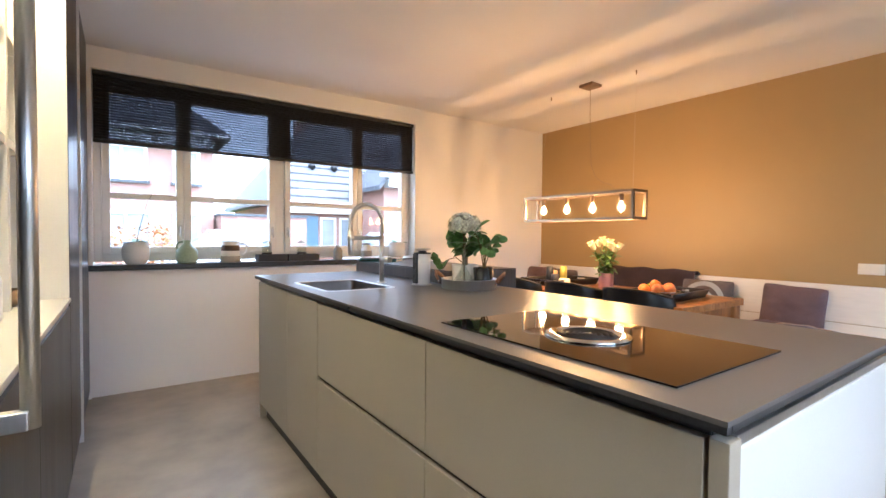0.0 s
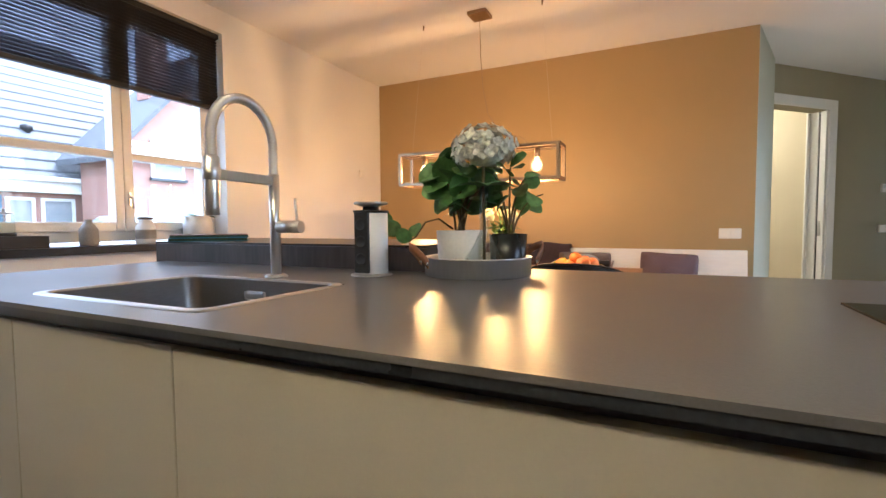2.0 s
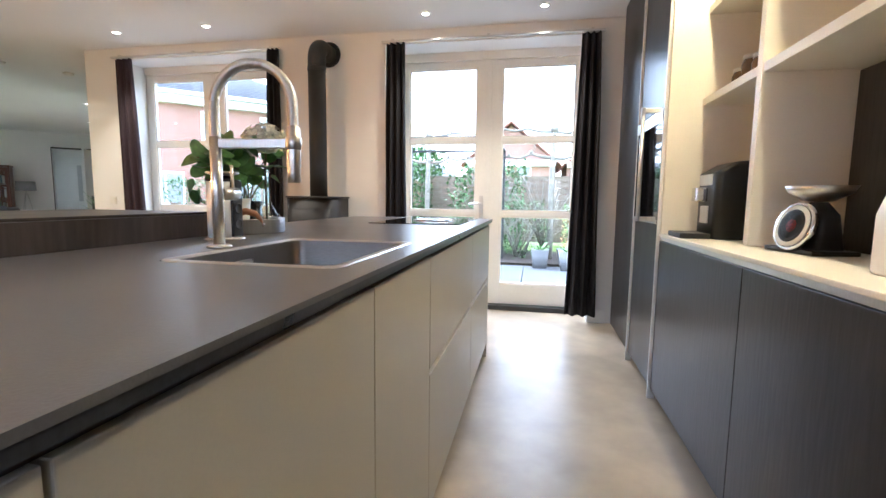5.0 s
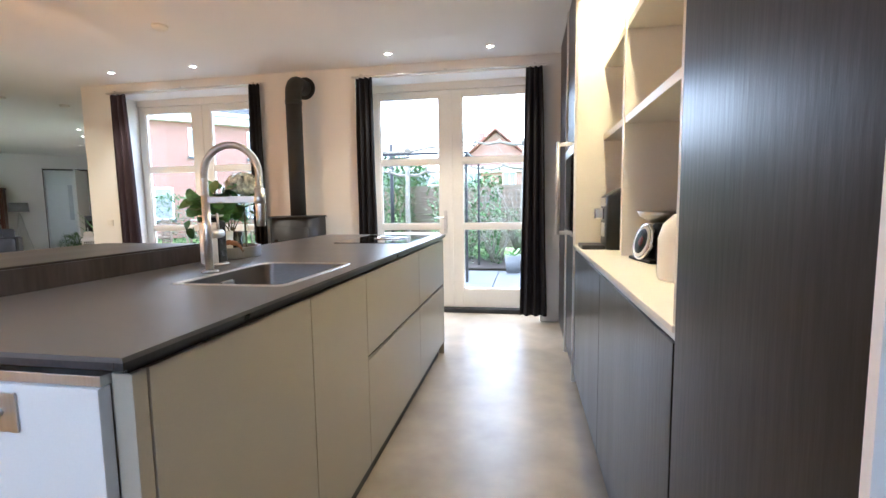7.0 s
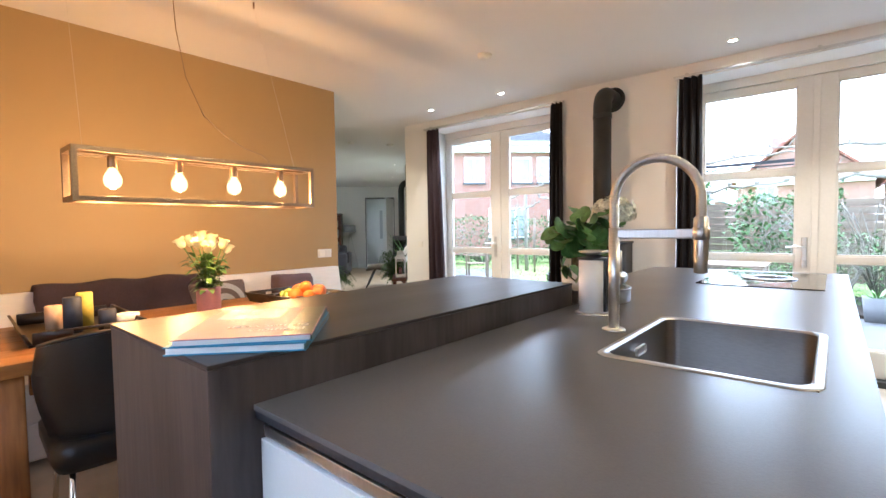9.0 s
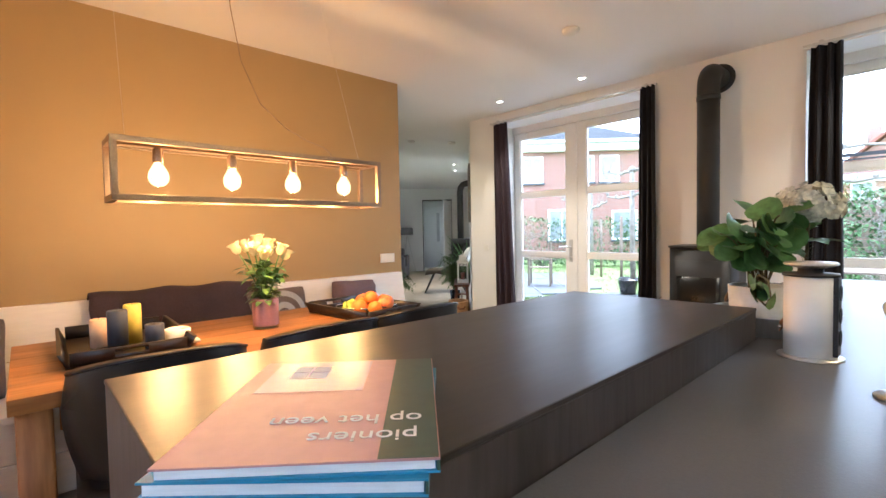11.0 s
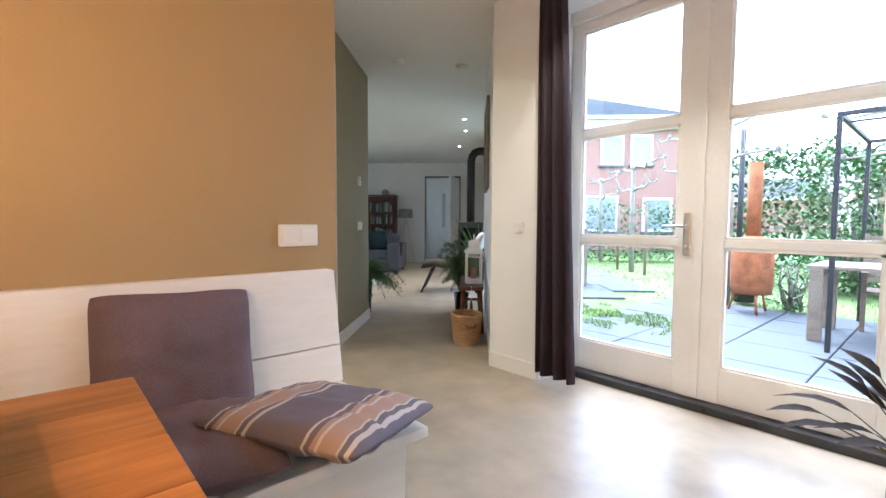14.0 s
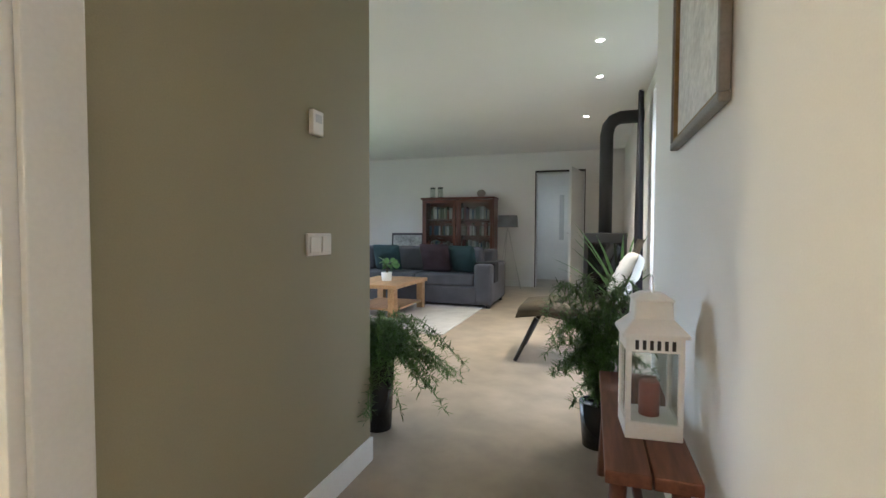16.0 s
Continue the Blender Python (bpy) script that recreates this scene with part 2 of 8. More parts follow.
def thing(name, m, label, category, group="", kind=""):
    ob = new(name)
    ob.matrix_world = m
    ob.empty_display_size = 0.1
    return tagged(ob, label, category, group, kind)


def structure(name, bm, material, label="", category=""):
    return tagged(part(name, bm, material), label, category, "", "structure")


def smooth(ob):
    for p in ob.data.polygons:
        p.use_smooth = True
    return ob


def bevelled(ob, w, seg=2):
    md = ob.modifiers.new("bevel", "BEVEL")
    md.width, md.segments, md.limit_method, md.angle_limit = w, seg, "ANGLE", radians(40)
    return ob


R2 = math.sqrt(0.5)


def wing(d, n, z=0.0, turn=0.0):
    """A pose in the wing that lies at 45 degrees: d along it, n to its left."""
    return pose((d + n) * R2, (n - d) * R2, z, 0, 0, -45 + turn)


def wall_boxes(length, thick, z1, openings, z0=0.0, bm=None):
    """A wall along local x from 0, behind local y = 0, cut by openings (x0, x1, z0, z1)."""
    bm = bm or bm_new()
    x = 0.0
    for a, b, lo, hi in sorted(openings):
        if a > x:
            add_box(bm, x, a, 0, thick, z0, z1)
        if lo > z0:
            add_box(bm, a, b, 0, thick, z0, lo)
        if hi < z1:
            add_box(bm, a, b, 0, thick, hi, z1)
        x = b
    if x < length:
        add_box(bm, x, length, 0, thick, z0, z1)
    return bm


def wall(name, p0, p1, thick, material, openings=(), z1=2.6, label="", category="wall"):
    """A wall whose room face runs from p0 to p1; its body lies to the left of that way."""
    d = Vector((p1[0] - p0[0], p1[1] - p0[1]))
    ob = structure(name, wall_boxes(d.length, thick, z1, openings), material, label, category)
    ob.matrix_world = pose(p0[0], p0[1], 0, 0, 0, math.degrees(math.atan2(d.y, d.x)))
    return ob


def baseboard(p0, p1, h=0.11, t=0.016):
    """A skirting board along a room face, on the right of the way from p0 to p1."""
    d = Vector((p1[0] - p0[0], p1[1] - p0[1]))
    ob = structure("baseboard", add_box(bm_new(), 0, d.length, -t, -0.001, 0, h, 0.004), M_TRIM, "white painted skirting board along the wall", "baseboard")
    ob.matrix_world = pose(p0[0], p0[1], 0, 0, 0, math.degrees(math.atan2(d.y, d.x)))
    return ob

# ---- the shell ----
OUTLINE = [(-0.95, -1.33), (5.0, -1.33)] + [tuple(wing(d, n).translation.xy) for d, n in ((13.3, 2.6), (13.3, 8.7), (2.4, 8.7))] + [(4.75, 4.45), (-0.95, 4.45)]


def slab(z0, z1):
    bm = bm_new()
    low = [bm.verts.new((x, y, z0)) for x, y in OUTLINE]
    top = [bm.verts.new((x, y, z1)) for x, y in OUTLINE]
    n = len(low)
    bm.faces.new(low[::-1])
    bm.faces.new(top)
    for k in range(n):
        bm.faces.new((low[k], low[(k + 1) % n], top[(k + 1) % n], top[k]))
    bmesh.ops.triangulate(bm, faces=bm.faces[:])
    return bm


structure("floor", slab(-0.14, 0.0), M_FLOOR, "polished grey-beige concrete floor with cloudy patches", "floor")
structure("ceiling", slab(2.6, 2.85), M_CEIL, "smooth white painted ceiling", "ceiling")

YW, XG, YD, YDOOR = 4.11, 4.60, -0.93, -1.28
wall("wall_north", (-0.8, YW), (XG, YW), 0.34, M_WHITE, [(0.635, 3.42, 0.975, 2.44)], label="white painted wall with a wide kitchen window")
wall("wall_west", (-0.8, -1.33), (-0.8, YW + 0.34), 0.15, M_WHITE, label="white painted wall behind the tall kitchen units")
wall("wall_ochre", (XG, YW + 0.34), (XG, 0.65), 0.12, M_GOLD, label="ochre painted wall beside the dining table")
wall("wall_south", (5.2, YD), (-0.95, YD), 0.40, M_WHITE, [(0.44, 2.20, 0, 2.48), (3.34, 5.22, 0, 2.48)], label="white painted wall with two pairs of garden doors")


def wing_wall(name, d0, n0, d1, n1, thick, material, openings=(), label=""):
    a, b = wing(d0, n0).translation, wing(d1, n1).translation
    return wall(name, (a.x, a.y), (b.x, b.y), thick, material, openings, label=label)


pe = wing(3.66, 4.20).translation
wall("wall_slanted", (XG + 0.002, 0.648), (pe.x, pe.y), 0.14, M_SAGE, label="pale sage painted slanted wall beside the hall doorway")
wing_wall("wall_olive", 3.66, 4.28, 5.91, 4.28, 0.15, M_OLIVE, [(0.04, 0.91, 0, 2.22)], "olive painted corridor wall with a hall doorway")
wing_wall("wall_corridor", 6.65, 3.0, 4.33, 3.0, 0.24, M_WHITE, label="white painted corridor wall with a framed picture")
wing_wall("wall_return", 5.91, 4.43, 5.91, 8.6, 0.15, M_WHITE, label="white painted living room wall")
wing_wall("wall_garden", 13.0, 2.76, 6.40, 2.76, 0.3, M_WHITE, [(4.1, 5.9, 0, 2.45)], "white painted living room wall with garden doors")
wing_wall("wall_far", 13.0, 8.6, 13.0, 2.5, 0.18, M_WHITE, [(4.26, 5.16, 0, 2.21)], "white painted far wall of the living room with an open door")
# unseen wall; its bare opening is added to let daylight into the living room
wing_wall("wall_living", 5.8, 8.55, 13.2, 8.55, 0.15, M_WHITE, [(2.2, 5.0, 0.6, 2.2)], label="white painted living room side wall with an added daylight opening")
# the hall behind the doorway
M_BEIGE = mat("warm beige wall paint", (0.55, 0.48, 0.34), 0.75, 0, 0.02, 2, 200, 0.1)
wing_wall("wall_hall_side", 4.66, 4.43, 4.66, 5.16, 0.12, M_BEIGE, label="beige painted wall inside the hall")
wing_wall("wall_hall_back", 2.5, 6.9, 5.76, 6.9, 0.12, M_GOLD, label="ochre painted hall wall with coats")
wing_wall("wall_hall_end", 2.6, 4.2, 2.6, 7.0, 0.12, M_WHITE, label="white painted hall wall")
# the passage behind the far door
wing_wall("wall_passage_end", 14.6, 5.2, 14.6, 2.6, 0.1, M_WHITE, label="white wall of the passage beyond the far door")
# the opening in this wall is added only to brighten the passage with daylight
wing_wall("wall_passage_a", 13.18, 4.75, 14.6, 4.75, 0.1, M_WHITE, [(0.35, 0.65, 0.9, 2.0)], label="white passage wall")
wing_wall("wall_passage_b", 14.6, 3.05, 13.18, 3.05, 0.1, M_WHITE, label="white passage wall")
bm = add_box(bm_new(), 13.31, 14.7, 2.9, 4.9, -0.1, -0.004)
structure("floor_passage", bm, M_FLOOR, "grey concrete passage floor", "floor").matrix_world = wing(0, 0)
bm = add_box(bm_new(), 13.31, 14.7, 2.9, 4.9, 2.604, 2.7)
structure("ceiling_passage", bm, M_CEIL, "white passage ceiling", "ceiling").matrix_world = wing(0, 0)

# skirting boards
baseboard((XG, YW), (-0.18, YW))
for x0, x1 in ((5.2, 4.765), (3.0, 1.86), (-0.02, -0.17)):
    baseboard((x0 + 0.0, YD), (x1, YD))
for (d0, n0), (d1, n1) in (((4.68, 4.28), (5.91, 4.28)), ((6.65, 3.0), (4.34, 3.0)), ((5.91, 4.30), (5.91, 8.5)), ((13.0, 8.5), (13.0, 4.4)), ((13.0, 3.4), (13.0, 2.8))):
    a, b = wing(d0, n0).translation, wing(d1, n1).translation
    baseboard((a.x, a.y), (b.x, b.y))
b, a = wing(4.54, 4.45).translation, wing(4.54, 5.16).translation
baseboard((a.x, a.y), (b.x, b.y), 0.13)


# ---- garden doors ----
def door_leaf(parent, x0, x1, w_lock, w_hinge, lock_left):
    """One glazed leaf, in the local frame of its door: x across, y towards the room is negative, z up."""
    a, b = (w_lock, w_hinge) if lock_left else (w_hinge, w_lock)
    leaf = part("door_leaf", bm_new(), M_FRAME, parent)
    bm = bm_new()
    add_box(bm, x0, x0 + a, -0.028, 0.028, 0.05, 2.40, 0.004)
    add_box(bm, x1 - b, x1, -0.028, 0.028, 0.05, 2.40, 0.004)
    add_box(bm, x0 + a, x1 - b, -0.026, 0.026, 2.335, 2.398, 0.003)
    add_box(bm, x0 + a, x1 - b, -0.026, 0.026, 0.052, 0.25, 0.003)
    for z in (0.945, 1.655):
        add_box(bm, x0 + a, x1 - b, -0.022, 0.022, z - 0.024, z + 0.024, 0.006)
    for z0, z1 in ((0.25, 0.921), (0.969, 1.631), (1.679, 2.335)):
        for u0, u1, v0, v1 in ((x0 + a, x1 - b, z0, z0 + 0.014), (x0 + a, x1 - b, z1 - 0.014, z1), (x0 + a, x0 + a + 0.014, z0, z1), (x1 - b - 0.014, x1 - b, z0, z1)):
            add_box(bm, u0, u1, -0.019, 0.004, v0, v1)
    me = mesh_of(bm, "door_leaf", M_FRAME)
    leaf.data = me
    for z0, z1 in ((0.25, 0.921), (0.969, 1.631), (1.679, 2.335)):
        p = part("pane", add_box(bm_new(), x0 + a + 0.002, x1 - b - 0.002, 0.006, 0.012, z0, z1), M_GLASS, leaf)
        p.visible_shadow = False
    return leaf


def garden_door(name, m, width, label):
    """A pair of glazed doors in a painted frame; x runs over the opening, the room lies at negative y."""
    root = thing(name, m, label, "door", kind="structure")
    bm = bm_new()
    for x0, x1, z0, z1 in ((0, 0.06, 0, 2.48), (width - 0.06, width, 0, 2.48), (0.06, width - 0.06, 2.402, 2.48)):
        add_box(bm, x0, x1, -0.05, 0.06, z0, z1, 0.004)
    part("door_frame", bm, M_FRAME, root)
    part("threshold", add_box(bm_new(), 0.0, width, -0.10, 0.07, 0.0, 0.046, 0.006), M_STONE, root, "dark stone threshold")
    mid = width / 2
    left = door_leaf(root, 0.062, mid - 0.003, 0.12, 0.085, False)
    right = door_leaf(root, mid + 0.003, width - 0.062, 0.12, 0.085, True)
    part("cover_strip", add_box(bm_new(), mid - 0.025, mid + 0.02, -0.042, -0.029, 0.055, 2.39, 0.004), M_FRAME, root)
    bm = bm_new()
    add_box(bm, mid - 0.085, mid - 0.045, -0.036, -0.0285, 0.87, 1.12, 0.008)
    part("lock_plate", bm, M_STEEL, left)
    bm = bm_new()
    add_tube(bm, [(mid - 0.065, -0.036, 1.04), (mid - 0.065, -0.085, 1.04)], 0.009)
    add_tube(bm, [(mid - 0.065, -0.085, 1.04), (mid - 0.09, -0.09, 1.042), (mid - 0.18, -0.088, 1.04)], 0.010, taper=0.008)
    part("door_handle", bm, M_STEEL, left, "steel lever handle")
    part("lock_cylinder", add_lathe(bm_new(), [(0.012, 0), (0.012, 0.012), (0.009, 0.014)], 14, pose(mid - 0.065, -0.036, 0.92, 90)), M_STEEL, left)
    return root


garden_door("door_1", pose(1.86, YDOOR, 0, 0, 0, 180), 1.88, "pair of closed cream glazed garden doors behind the cooking island")
garden_door("door_2", pose(4.82, YDOOR, 0, 0, 0, 180), 1.82, "pair of closed cream glazed garden doors beside the wood stove")
a = wing(8.9, 2.46)
garden_door("door_3", a @ pose(0, 0, 0, 0, 0, 180), 1.80, "pair of closed cream glazed garden doors of the living room")

# ---- kitchen window ----
WX0, WX1, WZ0, WZ1 = -0.165, 2.62, 0.975, 2.44
win = thing("window_1", pose(0, YW + 0.17, 0), "wide cream kitchen window with cross bars and dark stone sill", "window", kind="structure")
bm = bm_new()
for x0, x1, z0, z1 in ((WX0, WX0 + 0.05, WZ0 + 0.03, WZ1), (WX1 - 0.05, WX1, WZ0 + 0.03, WZ1), (WX0 + 0.05, WX1 - 0.05, WZ1 - 0.07, WZ1), (WX0 + 0.05, WX1 - 0.05, WZ0 + 0.03, WZ0 + 0.09)):
    add_box(bm, x0, x1, -0.04, 0.06, z0, z1, 0.004)
add_box(bm, 1.178, 1.260, -0.04, 0.06, WZ0 + 0.09, WZ1 - 0.07, 0.004)
part("window_frame", bm, M_FRAME, win)
CASE = [(-0.115, 0.4365), (0.4365, 1.177), (1.261, 1.995), (1.995, 2.57)]
for x0, x1 in CASE:
    bm = bm_new()
    for u0, u1, v0, v1 in ((x0 + 0.002, x0 + 0.055, WZ0 + 0.09, WZ1 - 0.07), (x1 - 0.055, x1 - 0.002, WZ0 + 0.09, WZ1 - 0.07), (x0 + 0.055, x1 - 0.055, WZ0 + 0.09, WZ0 + 0.145), (x0 + 0.055, x1 - 0.055, WZ1 - 0.125, WZ1 - 0.07)):
        add_box(bm, u0, u1, -0.055, 0.02, v0, v1, 0.005)
    for z in (1.52,):
        add_box(bm, x0 + 0.055, x1 - 0.055, -0.05, 0.016, z - 0.022, z + 0.022, 0.005)
    sash = part("sash", bm, M_FRAME, win)
    for z0, z1 in ((WZ0 + 0.145, 1.498), (1.542, WZ1 - 0.125)):
        part("pane", add_box(bm_new(), x0 + 0.056, x1 - 0.056, -0.012, -0.006, z0, z1), M_GLASS, sash).visible_shadow = False
for x in (0.41, 1.15, 1.288, 2.022):
    bm = add_box(bm_new(), x - 0.010, x + 0.010, -0.064, -0.0555, 1.22, 1.30, 0.003)
    add_tube(bm, [(x, -0.064, 1.27), (x, -0.085, 1.27), (x, -0.09, 1.20)], 0.007, 8)
    part("window_handle", bm, M_STEEL, win, "small steel casement fastener")
part("window_sill", add_box(bm_new(), WX0 - 0.06, WX1 + 0.05, -0.22, -0.042, WZ0 - 0.03, WZ0 + 0.012, 0.006), M_STONE, win, "dark polished stone sill")

# ---- hall doorway casing, pocket door edge ----
frame_w = thing("door_4", wing(3.70, 4.28), "cream painted doorway casing of the hall with a sliding door", "door frame", kind="structure")
bm = bm_new()
add_box(bm, 0.86, 0.97, -0.02, 0.0, 0, 2.32, 0.004)
add_box(bm, -0.03, 0.86, -0.02, 0.0, 2.22, 2.32, 0.004)
part("casing", bm, M_TRIM, frame_w)
bm = bm_new()
add_box(bm, 0.835, 0.869, 0.001, 0.055, 0, 2.22, 0.003)
add_box(bm, 0.835, 0.869, 0.075, 0.15, 0, 2.22, 0.003)
part("jamb", bm, M_TRIM, frame_w)
bm = add_box(bm_new(), 0.80, 0.868, 0.152, 0.17, 0, 2.22, 0.003)
part("inner_casing", bm, M_TRIM, frame_w)
bm = add_box(bm_new(), 0.846, 0.868, 0.057, 0.073, 0.004, 2.2)
slider = part("sliding_door", bm, M_BLACK, frame_w, "dark edge of the slid-open door")
part("flush_pull", add_box(bm_new(), 0.832, 0.8345, 0.028, 0.048, 0.95, 1.10, 0.008), M_STEEL, frame_w, "recessed steel pull")

# ---- kitchen island ----
ISL = (0.74, 1.722, 0.165, 3.10)
BX0, BX1, BY0, BY1, BZ = 1.508, 2.015, 1.92, 3.168, 1.03
island = thing("kitchen_island", pose(0, 0, 0), "taupe lacquered kitchen island with handleless drawers on a dark plinth", "kitchen island")
part("plinth", add_box(bm_new(), 0.80, 1.46, 0.25, 3.03, 0.0, 0.099), M_BLACK, island, "dark recessed plinth")
bm = bm_new()
add_box(bm, 0.785, 1.71, 0.215, 1.918, 0.10, 0.895)
add_box(bm, 0.785, 1.482, 2.52, 3.035, 0.10, 0.895)
add_box(bm, 0.785, 1.482, 1.92, 2.518, 0.10, 0.70)
part("carcass", bm, M_TAUPE, island)
for y0, y1, z0, z1 in ((0.208, 1.008, 0.565, 0.908), (0.208, 1.008, 0.10, 0.545), (1.012, 1.943, 0.565, 0.908), (1.012, 1.943, 0.10, 0.545), (1.947, 2.428, 0.10, 0.912), (2.432, 3.030, 0.10, 0.912)):
    part("drawer_front" if z1 < 0.6 or z0 > 0.5 else "door_front", add_box(bm_new(), 0.760, 0.784, y0, y1, z0, z1, 0.002), M_TAUPE, island)
for y0, y1 in ((0.208, 1.008), (1.012, 1.943)):
    part("grip_channel", add_box(bm_new(), 0.776, 0.784, y0, y1, 0.546, 0.564), M_BLACK, island, "dark recessed grip channel")
for y0, y1 in ((0.170, 0.200), (3.036, 3.066)):
    part("filler_post", add_box(bm_new(), 0.760, 0.80, y0, y1, 0.0, 0.912, 0.002), M_TAUPE, island)
# the daylight on both ends is put into their paler colour
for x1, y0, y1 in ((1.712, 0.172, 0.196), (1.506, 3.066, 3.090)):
    part("end_panel", add_box(bm_new(), 0.802, x1, y0, y1, 0.0, 0.893, 0.002), M_TAUPE_END_LIT, island, "pale lacquered end panel with daylight in its colour")
part("steel_channel", add_box(bm_new(), 0.775, 1.70, 0.20, 1.918, 0.914, 0.942), M_STEEL, island, "brushed steel channel under the worktop")
part("steel_channel", add_box(bm_new(), 0.775, 1.506, 2.52, 3.060, 0.914, 0.942), M_STONE, island)
for x1, y0, y1 in ((1.70, 0.176, 0.199), (1.506, 3.061, 3.084)):
    part("end_rail", add_box(bm_new(), 0.802, x1, y0, y1, 0.8945, 0.913, 0.002), M_STEEL, island, "brushed steel rail above the end panel")
for y0, y1 in ((0.20, 3.065),):
    part("grip_strip", add_box(bm_new(), 0.768, 0.7745, y0, y1, 0.913, 0.942), M_STONE, island, "dark grip strip under the worktop")
# worktop with the sink opening
SX0, SX1, SY0, SY1 = 0.815, 1.19, 1.96, 2.485
bm = bm_new()
for x0, x1, y0, y1 in ((ISL[0], ISL[1], ISL[2], 1.918), (ISL[0], BX0 - 0.002, 1.918, SY0), (ISL[0], BX0 - 0.002, SY1, ISL[3]), (ISL[0], SX0, SY0, SY1), (SX1, BX0 - 0.002, SY0, SY1)):
    add_box(bm, x0, x1, y0, y1, 0.943, 0.952)
bmesh.ops.remove_doubles(bm, verts=bm.verts[:], dist=0.0005)
top = tagged(part("worktop", bm, M_TOP), "thin dark grey composite worktop on the kitchen island", "worktop")
bm = bm_new()
for x0, x1, y0, y1 in ((ISL[0] + 0.002, ISL[0] + 0.018, ISL[2] + 0.002, ISL[3] - 0.002), (ISL[0] + 0.02, ISL[1] - 0.002, ISL[2] + 0.002, ISL[2] + 0.018), (ISL[0] + 0.02, BX0 - 0.004, ISL[3] - 0.018, ISL[3] - 0.002)):
    add_box(bm, x0, x1, y0, y1, 0.930, 0.9425)
part("edge", bm, M_STONE, top, "chamfered dark edge")


def round_rect(x0, x1, y0, y1, r, z, n=6):
    pts = []
    for cx, cy, a in ((x1 - r, y1 - r, 0), (x0 + r, y1 - r, 90), (x0 + r, y0 + r, 180), (x1 - r, y0 + r, 270)):
        for k in range(n + 1):
            t = radians(a + 90 * k / n)
            pts.append((cx + r * math.cos(t), cy + r * math.sin(t), z))
    return pts


sink = thing("sink", pose(0, 0, 0), "rectangular satin steel sink let into the dark worktop", "sink")
bm = bm_new()
add_loft(bm, [round_rect(SX0 + 0.012, SX1 - 0.012, SY0 + 0.012, SY1 - 0.012, 0.035, 0.950), round_rect(SX0 + 0.014, SX1 - 0.014, SY0 + 0.014, SY1 - 0.014, 0.034, 0.78),
              round_rect(SX0 + 0.025, SX1 - 0.025, SY0 + 0.025, SY1 - 0.025, 0.03, 0.755), round_rect(SX0 + 0.05, SX1 - 0.05, SY0 + 0.05, SY1 - 0.05, 0.02, 0.750)], False)
bm.faces.new([bm.verts.new(p) for p in round_rect(SX0 + 0.05, SX1 - 0.05, SY0 + 0.05, SY1 - 0.05, 0.02, 0.750)])
bmesh.ops.remove_doubles(bm, verts=bm.verts[:], dist=0.0005)
bowl = part("basin", bm, M_SINK, sink)
bm = bm_new()
add_loft(bm, [round_rect(SX0 + 0.011, SX1 - 0.011, SY0 + 0.011, SY1 - 0.011, 0.036, 0.944), round_rect(SX0 + 0.011, SX1 - 0.011, SY0 + 0.011, SY1 - 0.011, 0.036, 0.9545),
              round_rect(SX0 - 0.006, SX1 + 0.006, SY0 - 0.006, SY1 + 0.006, 0.04, 0.9540), round_rect(SX0 - 0.008, SX1 + 0.008, SY0 - 0.008, SY1 + 0.008, 0.04, 0.9522)], False)
part("rim", bm, M_STEEL, sink, "bright steel rim")
bm = add_box(bm_new(), SX1 - 0.017, SX1 - 0.0135, 2.20, 2.27, 0.90, 0.922, 0.006)
plate = part("overflow_plate", bm, M_STEEL, sink)
part("drain", add_lathe(bm_new(), [(0.0, 0.0), (0.030, 0.0), (0.044, 0.004), (0.045, 0.001)], 24, pose(1.0, 2.22, 0.752)), M_CHROME, sink)

# tap with a coiled neck
tap = thing("kitchen_tap", pose(1.245, 2.232, 0.952), "tall steel kitchen tap with a coiled arched neck", "tap")
part("base_ring", add_lathe(bm_new(), [(0.030, 0), (0.030, 0.004), (0.024, 0.008), (0.0, 0.008)], 24), M_STEEL, tap)
part("column", add_tube(bm_new(), [(0, 0, 0.004), (0, 0, 0.275)], 0.0140, 18), M_STEEL, tap)
AX = Vector((-1.0, -0.09, 0)).normalized()
arc = [Vector((0, 0, 0.275 + 0.012 * k)) for k in range(6)]
RA = 0.101
for k in range(1, 25):
    t = math.pi * k / 24
    arc.append(AX * (RA - RA * math.cos(t)) + Vector((0, 0, 0.345 + 1.02 * RA * math.sin(t))))
for k in range(1, 5):
    arc.append(AX * 2 * RA + Vector((0, 0, 0.345 - 0.012 * k)))
part("hose", add_tube(bm_new(), arc, 0.0085, 10), M_STEEL, tap)
fine = []
for a, b in zip(arc, arc[1:]):
    for s in range(6):
        fine.append(a.lerp(b, s / 6))
coil = []
for i, p in enumerate(fine):
    d = (fine[min(i + 1, len(fine) - 1)] - fine[max(0, i - 1)]).normalized()
    s1 = Vector((AX.y, -AX.x, 0))
    s2 = d.cross(s1)
    for h in range(6):
        t = 2 * math.pi * (h / 6)
        q = p + d * (0.0042 * h / 6)
        coil.append(q + 0.0112 * (math.cos(t) * s1 + math.sin(t) * s2))
part("spring", add_tube(bm_new(), coil, 0.0018, 5), M_STEEL, tap, "steel coil spring")
tip = AX * 2 * RA
